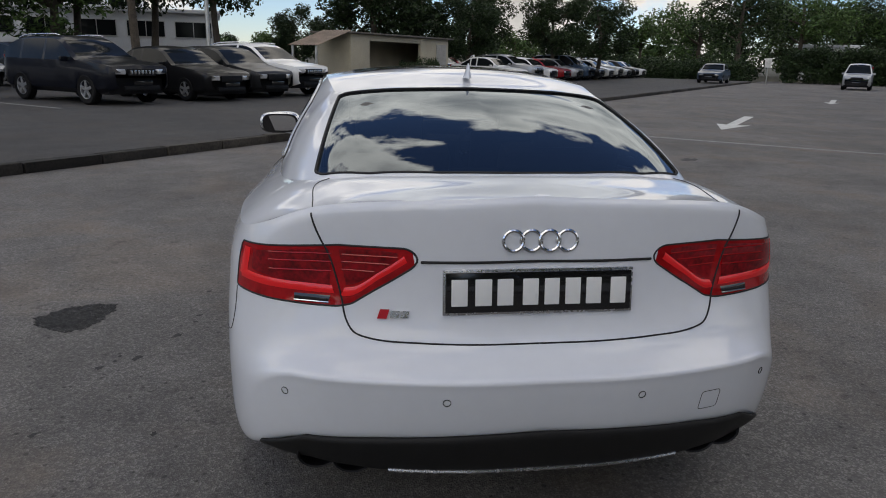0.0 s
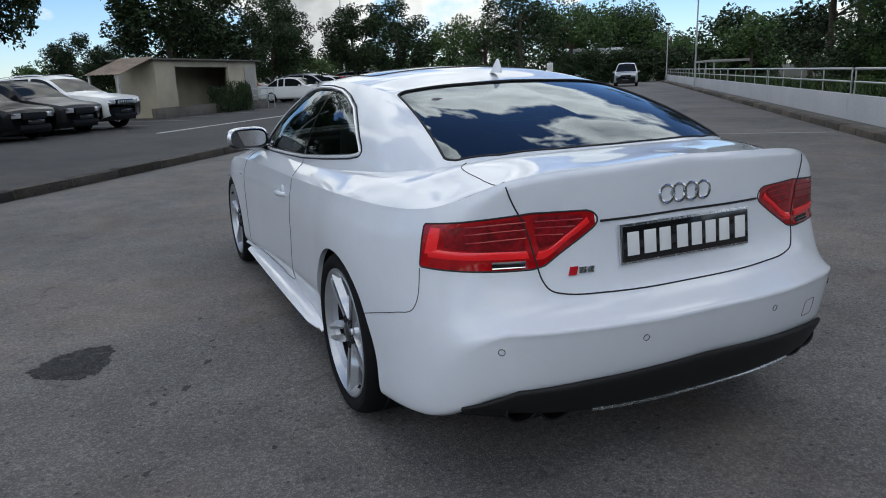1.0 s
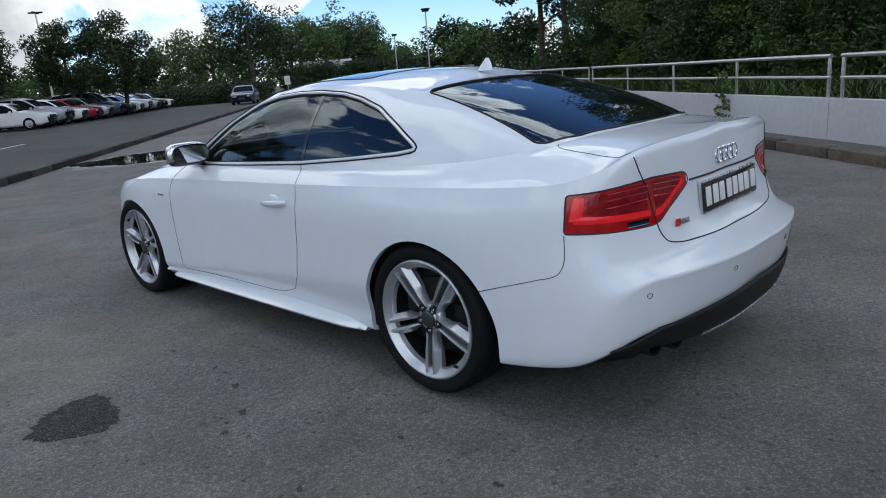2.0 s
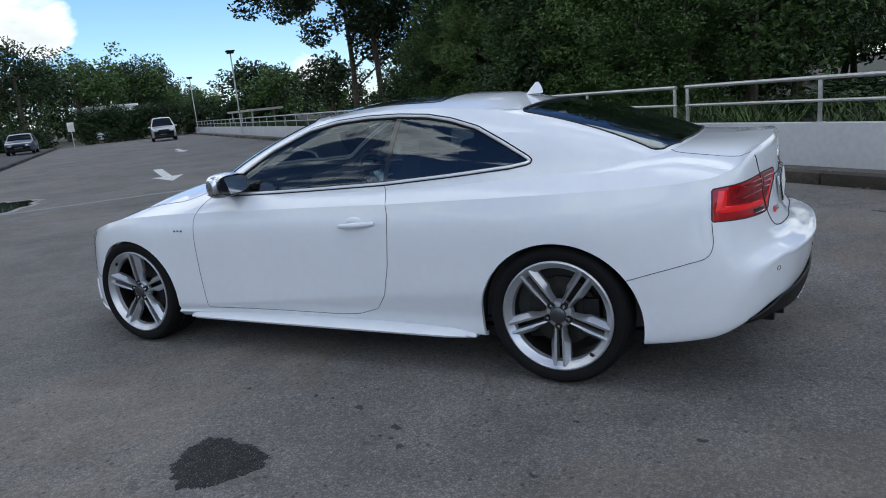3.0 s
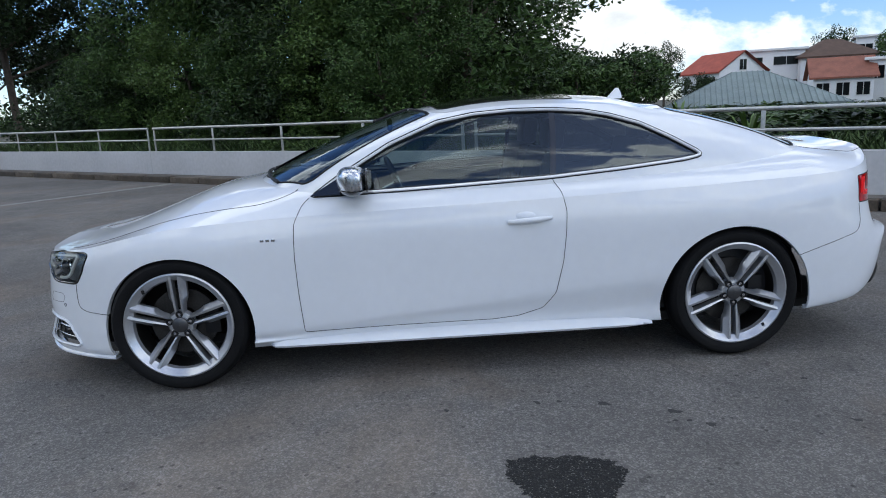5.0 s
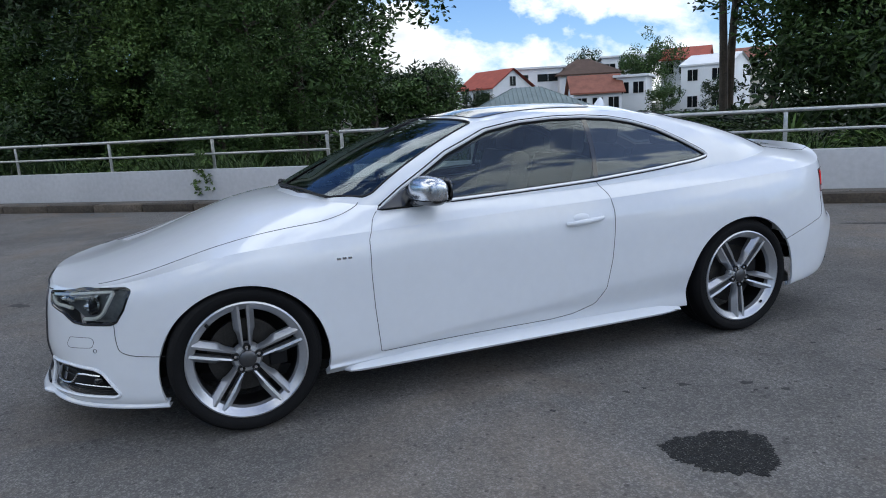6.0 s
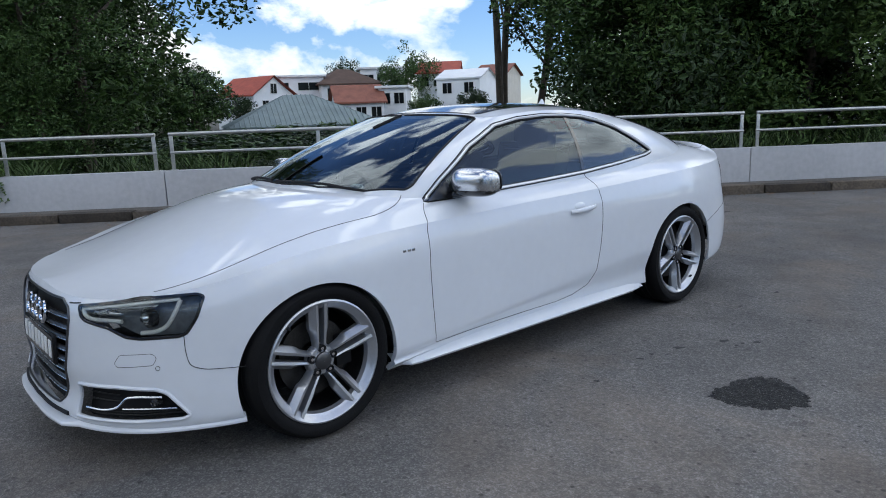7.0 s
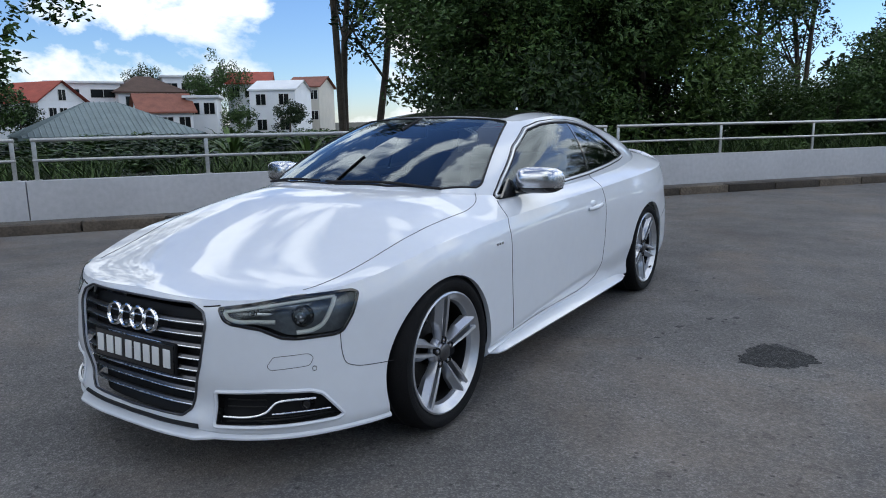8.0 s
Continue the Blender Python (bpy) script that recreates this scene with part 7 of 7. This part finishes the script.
def car_model(shape, paint, words):
    s = SHAPES[shape]
    car = thing("car", words, "car", group="parked cars")
    long, wide = s["long"], s["wide"]
    ys = np.unique(np.r_[np.linspace(0, long, 56), s["cabin"][0], s["cabin"][1]])
    top = curve([a for a, _ in s["top"]], [b for _, b in s["top"]], ys)
    nose = np.minimum(np.minimum(ys / .55, (long - ys) / .45), 1.0)
    w = wide * (0.80 + 0.20 * np.sqrt(np.clip(1 - (1 - nose) ** 2, 0, 1)))
    rows, glazed = [], []
    for y, t, ww in zip(ys, top, w):
        waist = min(s["waist"] + .03 * (y / long), t - .02)
        cabin = s["cabin"][0] < y < s["cabin"][1]
        roof_w = ww * (1 - .24 * max(0, (t - waist)) / .6) if cabin else ww * .93
        lowz = s["low"] + .12 * max(0, 1 - nose[list(ys).index(y)]) ** 2
        half = [(ww * .90, lowz), (ww * .985, lowz + .08), (ww, lowz + .30), (ww * .992, (lowz + .3 + waist) / 2 + .05), (ww * .965, waist), (roof_w + .02, max(t - .075, waist + .004)), (roof_w * .90, t - .018), (roof_w * .45, t), (0, t + .012)]
        rows.append(half)
    bm = bmesh.new()
    grid = [[[bm.verts.new((sg * x, -yy, z)) for x, z in half] for yy, half in zip(ys, rows)] for sg in (-1, 1)]
    glass_faces = {"side_window": [], "windscreen": [], "rear_window": []}
    sides = {}
    for n, g in enumerate(grid):
        for i in range(len(ys) - 1):
            ym = (ys[i] + ys[i + 1]) / 2
            slope = (top[i + 1] - top[i]) / (ys[i + 1] - ys[i])
            for j in range(8):
                f = bm.faces.new((g[i][j], g[i + 1][j], g[i + 1][j + 1], g[i][j + 1]))
                if s["cabin"][0] < ym < s["cabin"][1]:
                    if j == 4 and rows[i][5][1] - rows[i][4][1] > .10:
                        pillar = any(abs(ym - p) < .05 for p in (s["cabin"][0] + 1.45, s["cabin"][1] - .75))
                        if not pillar:
                            sides.setdefault((n, ym < s["cabin"][0] + 1.45), []).append(f)
                    elif j >= 6 and abs(slope) > .42 and top[i] > s["waist"] + .07:
                        glass_faces["windscreen" if slope > 0 else "rear_window"].append(f)
    bmesh.ops.recalc_face_normals(bm, faces=bm.faces)

    def take_out(faces):
        sub, made = bmesh.new(), {}
        for f in faces:
            ring = []
            for v in f.verts:
                if v not in made:
                    made[v] = sub.verts.new(v.co)
                ring.append(made[v])
            sub.faces.new(ring)
        bmesh.ops.remove_doubles(sub, verts=sub.verts, dist=.001)
        bmesh.ops.delete(bm, geom=faces, context="FACES_ONLY")
        return sub

    for key, faces in sides.items():
        part("side_window", take_out(faces), CAR_GLASS, car, "dark side window")
    for key in ("windscreen", "rear_window"):
        if glass_faces[key]:
            part(key, take_out(glass_faces[key]), CAR_GLASS, car, "dark glass")
    for a in s["axles"]:
        for v in bm.verts:
            d = math.hypot(v.co.y + a, v.co.z - s["tyre"])
            if abs(v.co.x) > wide * .7 and v.co.z < s["waist"] - .05 and d < s["tyre"] + .05:
                k = (s["tyre"] + .05) / max(d, .05)
                v.co.y, v.co.z = -a + (v.co.y + a) * k, max(s["tyre"] + (v.co.z - s["tyre"]) * k, s["low"]) if v.co.z > s["tyre"] else v.co.z
    bmesh.ops.remove_doubles(bm, verts=bm.verts, dist=.001)
    part("body", bm, paint, car)
    bm = bmesh.new()
    box(bm, -wide * .86, wide * .86, -long + .25, -.25, s["low"] - .04, s["low"] + .35, .02)
    part("underbody", bm, BLACK, car, "black underbody")
    r = s["tyre"]
    for a in s["axles"]:
        for sg in (-1, 1):
            bm = bmesh.new()
            lathe(bm, [(r * .62, .0), (r * .9, -.012), (r, .02), (r, .19), (r * .6, .2)], 28, "x", Matrix.Translation((sg * (wide - .0), -a, r)) @ (pose(0, 0, 0) if sg < 0 else pose(0, 0, 0, 0, 0, 180)))
            tyre = part("wheel", bm, RUBBER, car, "black tyre")
            bm = bmesh.new()
            m = Matrix.Translation((sg * (wide - .0), -a, r)) @ (pose(0, 0, 0) if sg < 0 else pose(0, 0, 0, 0, 0, 180))
            lathe(bm, [(r * .63, .0), (r * .60, .004), (r * .57, .05), (r * .57, .12)], 28, "x", m)
            for q in range(5):
                turn = Matrix.Rotation(q * 2 * math.pi / 5, 4, "X")
                box(bm, .004, .03, -.035, .035, .02, r * .60, 0, m @ turn)
            lathe(bm, [(.001, 0), (.05, .004), (.06, .03)], 14, "x", m)
            part("rim", bm, ALLOY, tyre, "silver rim")
    front_h, back_h = float(np.interp(.12, ys, top)), float(np.interp(long - .1, ys, top))
    for sg in (-1, 1):
        bm = bmesh.new()
        box(bm, -.19, .19, -.10, .06, -.065, .065, .03, Matrix.Translation((sg * wide * .68, -.085, front_h - .15)) @ pose(0, 0, 0, 0, 0, -sg * 22))
        part("headlamp", bm, LAMP_CLEAR, car, "clear headlamp")
        bm = bmesh.new()
        box(bm, -.10, .10, -.06, .05, -.10, .10, .025, Matrix.Translation((sg * wide * .76, -long + .09, back_h - .12)))
        part("tail_lamp", bm, RED_LENS, car, "red tail lamp")
        bm = bmesh.new()
        box(bm, -.10, .08, -.05, .05, -.06, .06, .03, Matrix.Translation((sg * (wide + .06), -s["cabin"][0] - .45, s["waist"] + .04)))
        part("mirror", bm, paint, car)
    bm = bmesh.new()
    box(bm, -wide * .42, wide * .42, -.03, .035, front_h - .25, front_h - .08, .015)
    part("grille", bm, BLACK, car, "black grille")
    bm = bmesh.new()
    box(bm, -wide * .55, wide * .55, -.05, .02, s["low"] + .06, s["low"] + .17, .015)
    part("lower_grille", bm, BLACK, car, "black lower intake")
    bm = bmesh.new()
    box(bm, -.26, .26, .02, .045, s["low"] + .19, s["low"] + .29, .004)
    part("plate", bm, GLOSS_BLACK, car, "black plate")
    if shape == "suv":
        for sg in (-1, 1):
            bm = bmesh.new()
            tube(bm, [Vector((sg * wide * .66, -y, float(np.interp(y, ys, top)) + .03)) for y in np.linspace(2.2, 4.0, 10)], .018, 6)
            part("roof_rail", bm, SATIN, car, "silver roof rail")
        bm = bmesh.new()
        for q in range(7):
            box(bm, -.33 + .1 * q, -.27 + .1 * q, .03, .045, front_h - .21, front_h - .11, .008)
        part("grille_slots", bm, SATIN, car, "bright grille slots")
    return car


WORDS = "{} {} parked in the car park"
NAMES = {"suv": "sport utility car", "sedan": "sedan", "hatch": "hatchback", "van": "people carrier"}
COLOURS = {"dark_blue": "dark blue", "black": "black", "dark_grey": "dark grey", "white": "white", "silver": "silver", "red": "red", "blue": "blue-grey", "green": "pale green"}
models = {}


def park(shape, colour, u, v, turn, z=STEP):
    """A car with its nose at (u, v); turn 0 faces along the road."""
    key = (shape, colour)
    m = road_pose(u, v, z, turn)
    if key not in models:
        models[key] = car_model(shape, CAR_PAINTS[colour], WORDS.format(COLOURS[colour], NAMES[shape]))
        models[key].matrix_basis = m
        return models[key]
    return copy_thing(models[key], m)


FACE_ROAD = -90           # nose towards the road
for shape, colour, u, v in (("suv", "dark_blue", 7.9, -13.1), ("sedan", "black", 10.6, -12.9), ("hatch", "dark_grey", 12.7, -13.2), ("suv", "white", 14.4, -13.2),
                            ("van", "white", 4.6, -16.6), ("hatch", "white", 2.2, -16.4)):
    park(shape, colour, u, v, FACE_ROAD)
for shape, colour, u, v in (("van", "silver", 5.2, -21.5), ("sedan", "silver", 8.2, -21.0), ("hatch", "black", 11.0, -21.2), ("sedan", "white", 13.5, -21.4), ("hatch", "silver", 1.9, -21.8)):
    park(shape, colour, u, v, FACE_ROAD)
row = [("sedan", "white"), ("suv", "silver"), ("hatch", "white"), ("sedan", "red"), ("hatch", "silver"), ("van", "blue"), ("sedan", "black"), ("hatch", "white"), ("suv", "white"), ("sedan", "silver"), ("hatch", "black"), ("sedan", "white")]
for k, (shape, colour) in enumerate(row):
    park(shape, colour, 35.5 + 2.5 * k, -15.2, FACE_ROAD)
for k, (shape, colour) in enumerate(row[:10]):
    park(row[(k * 5 + 2) % 12][0], row[(k * 5 + 2) % 12][1], 37.0 + 2.5 * k, -25.5, FACE_ROAD)
park("sedan", "blue", 52.0, -7.6, 180)
park("van", "silver", 52.5, 1.9, 178, 0.0)


# ---- lamp posts, sign ----
def lamp_post(name, place, high, words, kind="box"):
    t = thing(name, words, "lamp post")
    t.matrix_basis = Matrix.Translation(place) @ pose(0, 0, 0, 0, 0, ROAD_TURN)
    bm = bmesh.new()
    r = .055 if kind == "box" else .10
    tube(bm, [Vector((0, 0, -.05)), Vector((0, 0, high * .5)), Vector((0, 0, high))], [r, r * .85, r * .7], 12)
    part("pole", bm, STEEL, t, "grey steel pole")
    bm = bmesh.new()
    box(bm, -.12, .12, -.12, .12, 0, .02, .004)
    part("base_plate", bm, STEEL, t)
    if kind == "box":
        bm = bmesh.new()
        box(bm, -.20, .20, -.20, .20, high - .05, high + .05, .02)
        box(bm, -.26, .26, -.26, .26, high + .05, high + .14, .03)
        part("lantern", bm, GREY_PLASTIC, t, "dark square lantern")
    else:
        for a in (0, 90, 180, 270):
            bm = bmesh.new()
            box(bm, .12, .62, -.12, .12, high - .10, high + .04, .03, pose(0, 0, 0, 0, 0, a))
            part("floodlight", bm, GREY_PLASTIC, t, "grey floodlight head")
    return t


lamp_post("street_lamp", road(41.0, 5.75, STEP), 5.0, "grey street lamp with a square lantern beside the parapet")
lamp_post("street_lamp", road(66.0, 5.75, STEP), 5.0, "grey street lamp far along the parapet")
lamp_post("floodlight_mast", Vector((*from_eye(-2, -3.8, 17.2, 78), STEP)), 9.6, "tall grey mast with floodlights in the car park", "mast")
lamp_post("floodlight_mast", Vector((*from_eye(-.5, -4.05, -10.0, 33), STEP)), 9.0, "thick grey mast between the parked cars", "mast")
sign = thing("road_sign", "small white sign on a grey post by the hedge", "sign", road_pose(61, -4.6, 0))
bm = bmesh.new()
tube(bm, [Vector((0, 0, -.05)), Vector((0, 0, 2.1))], .035, 8)
part("post", bm, STEEL, sign)
bm = bmesh.new()
box(bm, -.25, .25, -.05, -.03, 1.35, 2.1, .01)
part("panel", bm, LINE, sign, "blank white panel")


# ---- bin shelter at the edge of the car park ----
def shelter():
    t = thing("shelter", "beige walled bin shelter with a lean-to roof", "shelter", ROAD_M @ Matrix.Translation((-.4, -2.2, STEP)))
    for u0, u1 in ((22.4, 23.7), (27.8, 30.4)):
        bm = bmesh.new()
        box(bm, -15.9, -15.75, u0, u1, 0, 2.20, .01)
        part("front_wall", bm, BEIGE, t, "beige plastered wall")
    bm = bmesh.new()
    box(bm, -15.88, -15.77, 23.7, 27.8, 1.95, 2.20, .01)
    part("lintel", bm, BEIGE, t, "beige beam over the opening")
    bm = bmesh.new()
    box(bm, -17.6, -17.45, 22.4, 30.4, 0, 2.20, .01)
    part("back_wall", bm, BEIGE, t)
    for u in (22.4, 30.25):
        bm = bmesh.new()
        box(bm, -17.45, -15.9, u, u + .15, 0, 2.20, .01)
        part("end_wall", bm, BEIGE, t)
    bm = bmesh.new()
    box(bm, -17.75, -15.6, 22.2, 30.7, 2.205, 2.28, .02)
    part("flat_roof", bm, CONCRETE_DIRTY, t, "thin stained roof slab")
    # corrugated lean-to roof that falls away from the end wall
    bm = bmesh.new()
    ribs = np.linspace(-17.2, -15.7, 17)
    lines = [[(x, y, z + (.03 if k % 2 else 0)) for k, x in enumerate(ribs)] for y, z in ((22.35, 2.30), (20.2, 1.66))]
    low = [[bm.verts.new(p) for p in line] for line in lines]
    for k in range(len(ribs) - 1):
        bm.faces.new((low[0][k], low[0][k + 1], low[1][k + 1], low[1][k]))
    thicken(part("lean_to_roof", bm, ROOF_SHEET, t, "rusty corrugated roof sheet", smooth=False), .012)
    for v in (-17.1, -15.9):
        bm = bmesh.new()
        tube(bm, [Vector((v, 20.4, -.02)), Vector((v, 20.4, 1.72))], .05, 8)
        part("post", bm, STEEL, t)
    bm = bmesh.new()
    box(bm, -15.74, -15.69, 29.2, 30.1, .02, 1.95, .01)
    part("door", bm, CONCRETE, t, "pale door")
    bm = bmesh.new()
    box(bm, -15.40, -15.25, 21.4, 30.4, -.02, .40, .02)
    part("plinth", bm, CONCRETE_DIRTY, t, "low stained plinth wall")
    bm = bmesh.new()
    for z in (.62, .92):
        tube(bm, [Vector((-15.3, 28.4, z)), Vector((-15.3, 31.2, z))], .025, 8)
    for u in np.linspace(28.4, 31.2, 5):
        tube(bm, [Vector((-15.3, u, -.02)), Vector((-15.3, u, .92))], .02, 6)
    part("rail", bm, STEEL, t, "short steel rail")
    for k, (u, size) in enumerate(((26.3, .9), (27.6, 1.05))):
        p = ROAD_M @ Matrix.Translation((-.4, -2.2, STEP)) @ Vector((-15.2, u, 0))
        ob = tagged(new("bush", BUSHES[2]), "dark bush in front of the bin shelter", "bush", kind="stuff")
        ob.matrix_basis = pose(p.x, p.y, p.z, 0, 0, ROAD_TURN + 90 + 30 * k)
        ob.scale = (.5, .6, size * 1.7)


shelter()


# ---- buildings ----
def house(name, words, m, wide, deep, high, roof, roof_mat, wall_mat, rows=1, cols=3, roof_high=1.6, over=.35, win=(1.1, 1.2), base=0.0, floor_h=2.9, ends=False):
    """Walls, a gable, hip or flat roof, and windows with frames on the long front (-y) and one end."""
    t = thing(name, words, "house", m)
    bm = bmesh.new()
    box(bm, -wide / 2, wide / 2, 0, deep, base, high, .02)
    if roof == "gable":
        for x in (-wide / 2, wide / 2 - .02):
            vs = [bm.verts.new((x + d, y, z)) for d in (0, .02) for y, z in ((0, high), (deep, high), (deep / 2, high + roof_high))]
            bm.faces.new(vs[:3]), bm.faces.new(vs[3:][::-1])
    part("wall", bm, wall_mat, t)
    bm = bmesh.new()
    o = over
    if roof == "flat":
        box(bm, -wide / 2 - o, wide / 2 + o, -o, deep + o, high + .005, high + .28, .03)
    else:
        cut = 0 if roof == "gable" else min(deep / 2, wide / 2 - .4)
        ridge = [(-wide / 2 - o + cut, deep / 2, high + roof_high), (wide / 2 + o - cut, deep / 2, high + roof_high)]
        low = [(-wide / 2 - o, -o, high - .12), (wide / 2 + o, -o, high - .12), (wide / 2 + o, deep + o, high - .12), (-wide / 2 - o, deep + o, high - .12)]
        for lift in (0, .14):
            a, b, c, d = [bm.verts.new((x, y, z + lift)) for x, y, z in low]
            e, f = [bm.verts.new((x, y, z + lift)) for x, y, z in ridge]
            for ring in ((a, b, f, e), (c, d, e, f), (b, c, f), (d, a, e)):
                if roof == "hip" or len(ring) == 4:
                    bm.faces.new(ring)
        box(bm, -wide / 2 - o, wide / 2 + o, -o, -o + .06, high - .14, high + .04)
    bmesh.ops.recalc_face_normals(bm, faces=bm.faces)
    top = part("roof", bm, roof_mat, t)
    if roof == "hip" and roof_mat is ROOF_GREEN:
        # ribs of the tile courses, down the front and the two ends
        bm = bmesh.new()
        x0, x1, y0, y1, zl, zh = -wide / 2 - o, wide / 2 + o, -o, deep + o, high + .03, high + roof_high + .15
        for x in np.arange(x0 + .2, x1 - .1, .32):
            k = min((x - x0) / cut, (x1 - x) / cut, 1.0)
            tube(bm, [Vector((x, y0, zl)), Vector((x, y0 + (deep / 2 + o) * k, zl + (zh - zl) * k))], .045, 5)
        for y in np.arange(y0 + .2, y1 - .1, .32):
            k = min((y - y0) / (deep / 2 + o), (y1 - y) / (deep / 2 + o), 1.0)
            for x, way in ((x0, 1), (x1, -1)):
                tube(bm, [Vector((x, y, zl)), Vector((x + way * cut * k, y, zl + (zh - zl) * k))], .045, 5)
        part("tile_ribs", bm, roof_mat, top)
    for r in range(rows):
        for c in range(cols):
            x = -wide / 2 + wide * (c + .5) / cols
            z = high - 1.75 - floor_h * r
            if z < base:
                continue
            w, h = win
            wb = bmesh.new()
            box(wb, x - w / 2 - .07, x + w / 2 + .07, -.05, -.003, z - .07, z + h + .07, .01)
            wf = part("window", wb, WINDOW_FRAME, t, "white framed window")
            wb = bmesh.new()
            box(wb, x - w / 2, x - .03, -.062, -.052, z, z + h)
            part("pane", wb, CAR_GLASS, wf, "dark pane", smooth=False)
            wb = bmesh.new()
            box(wb, x + .03, x + w / 2, -.062, -.052, z, z + h)
            part("pane", wb, CAR_GLASS, wf, "dark pane", smooth=False)
    if ends:
        # windows in the gable
        for y, z in ((deep * .28, high - 1.9), (deep * .5, high - 1.9), (deep * .72, high - 1.9), (deep * .5, high + .2)):
            wb = bmesh.new()
            box(wb, wide / 2 + .003, wide / 2 + .05, y - .55, y + .55, z - .07, z + 1.27, .01)
            wf = part("window", wb, WINDOW_FRAME, t, "white framed window")
            for y0, y1 in ((y - .47, y - .03), (y + .03, y + .47)):
                wb = bmesh.new()
                box(wb, wide / 2 + .052, wide / 2 + .062, y0, y1, z, z + 1.2)
                part("pane", wb, CAR_GLASS, wf, "dark pane", smooth=False)
    return t


def facing(eye, az, far, turn=0.0, z=0.0):
    x, y = from_eye(*eye, az, far)
    return pose(x, y, z, 0, 0, -az + turn)


EYE = (-2.45, 3.77)
house("house", "house with a wide pale green tiled hip roof", facing(EYE, 122.2, 46, 10), 9.2, 8.5, .75, "hip", ROOF_GREEN, WHITE_WALL, 1, 4, 1.95, .5, base=-.1)
house("house", "small white gabled house with a red tiled roof", facing(EYE, 115.9, 94, -52), 7.5, 6.5, 4.2, "gable", ROOF_RED, WHITE_WALL, 2, 3, 2.3, .4, ends=True)
house("house", "white modern house with a flat roof and dark windows", facing(EYE, 120.4, 100, 8), 8.4, 9, 6.7, "flat", WHITE_WALL, WHITE_WALL, 2, 2, win=(2.9, 1.0))
house("house", "white house with a flat roof behind trees", facing(EYE, 117.6, 116, -12), 7, 8, 6.4, "flat", WHITE_WALL, WHITE_WALL, 2, 3)
house("house", "white house with a dark brown tiled hip roof", facing(EYE, 124.9, 100, 16), 8.4, 8, 5.6, "hip", ROOF_BROWN, WHITE_WALL, 1, 3, 2.1, .5)
house("house", "long white house with a red-brown tiled roof", facing(EYE, 125.8, 80, 10), 5.2, 6, 2.7, "gable", ROOF_REDBROWN, WHITE_WALL, 1, 3, 1.9, .4)
house("house", "plain white annex with a flat roof", facing(EYE, 128.3, 82, -6), 3.2, 6, 4.2, "flat", WHITE_WALL, WHITE_WALL, 1, 2)
house("house", "white house with a flat parapet roof", facing(EYE, 127.4, 108, 6), 6.5, 8, 8.0, "flat", WHITE_WALL, WHITE_WALL, 2, 3, win=(1.6, .9))
house("house", "white two-storey house, its gable with two dark windows", facing(EYE, 133.6, 85, -16), 5.4, 8, 5.2, "gable", WHITE_WALL, WHITE_WALL, 2, 2, 1.1, .2)
house("house", "white terraced house with a red roof ridge", facing(EYE, 131.9, 96, -4), 5.5, 9, 6.5, "gable", ROOF_RED, WHITE_WALL, 2, 3, 1.6, .3)
house("house", "pale house with a red-brown roof behind branches", facing(EYE, 136.0, 104, -18), 4.6, 8, 6.4, "gable", ROOF_REDBROWN, BEIGE_PALE, 2, 3, 1.5, .4)
house("building", "white flat-roofed building with long windows behind the car park", facing((-.5, -4.05), -17.5, 60, -8), 17, 10, 4.3, "flat", WHITE_WALL, WHITE_WALL, 1, 5, win=(2.6, 1.1))
house("building", "white upper block of a flat-roofed building", facing((-.5, -4.05), -20.5, 74, -4), 16, 10, 7.2, "flat", WHITE_WALL, WHITE_WALL, 2, 5, win=(2.4, 1.0))
house("building", "low white flat-roofed building beyond the hedge", facing((-.5, -4.05), 36.2, 100, 6), 6.5, 6, 3.9, "flat", WHITE_WALL, WHITE_WALL, 1, 4)
house("building", "pale flat-roofed shed beside the road", facing((-2.0, -3.5), 42.2, 98, 0), 8, 6, 2.2, "flat", WHITE_WALL, BEIGE, 1, 2)


# a covered ramp beside the parapet, far along it
ramp = thing("covered_walkway", "low pale covered walkway with a sloped roof beyond the parapet", "walkway", ROAD_M)
bm = bmesh.new()
prism(bm, [(7.2, 46), (9.6, 46), (9.6, 56), (7.2, 56)], 1.55, 1.70)
part("roof", bm, CONCRETE, ramp, "pale roof slab")
for u in (46.5, 51, 55.5):
    bm = bmesh.new()
    tube(bm, [Vector((7.5, u, -.05)), Vector((7.5, u, 1.56))], .06, 8)
    part("post", bm, STEEL, ramp)

# ---- kerb stones ----
def kerb_line(name, v0, sign, u0, u1, label, material):
    run = thing(name, label, "kerb", ROAD_M, kind="structure")
    meshes = []
    for k in range(4):
        rnd_ = random.Random(k)
        bm = bmesh.new()
        long = .99
        vs = box(bm, 0, .18, .006, long - .006, -.03, STEP, .016)
        for v in bm.verts:
            if v.co.z > .05:
                v.co += Vector((rnd_.uniform(-.006, .006), 0, rnd_.uniform(-.007, .004)))
        meshes.append(mesh_of("kerb_stone", bm, material))
    rnd_ = random.Random(9)
    for k in range(int(u1 - u0)):
        ob = new("kerb_stone", meshes[rnd_.randrange(4)])
        ob.parent = run
        ob.location = (v0 if sign > 0 else v0 - .18, u0 + k, rnd_.uniform(-.006, .006))


kerb_line("kerb_right", KERB_R, 1, -40, 73, "row of worn mossy concrete kerb stones by the wall", KERB)
kerb_line("kerb_left", KERB_L, -1, -32, 64, "row of worn dark kerb stones along the car park", KERB_DARK)
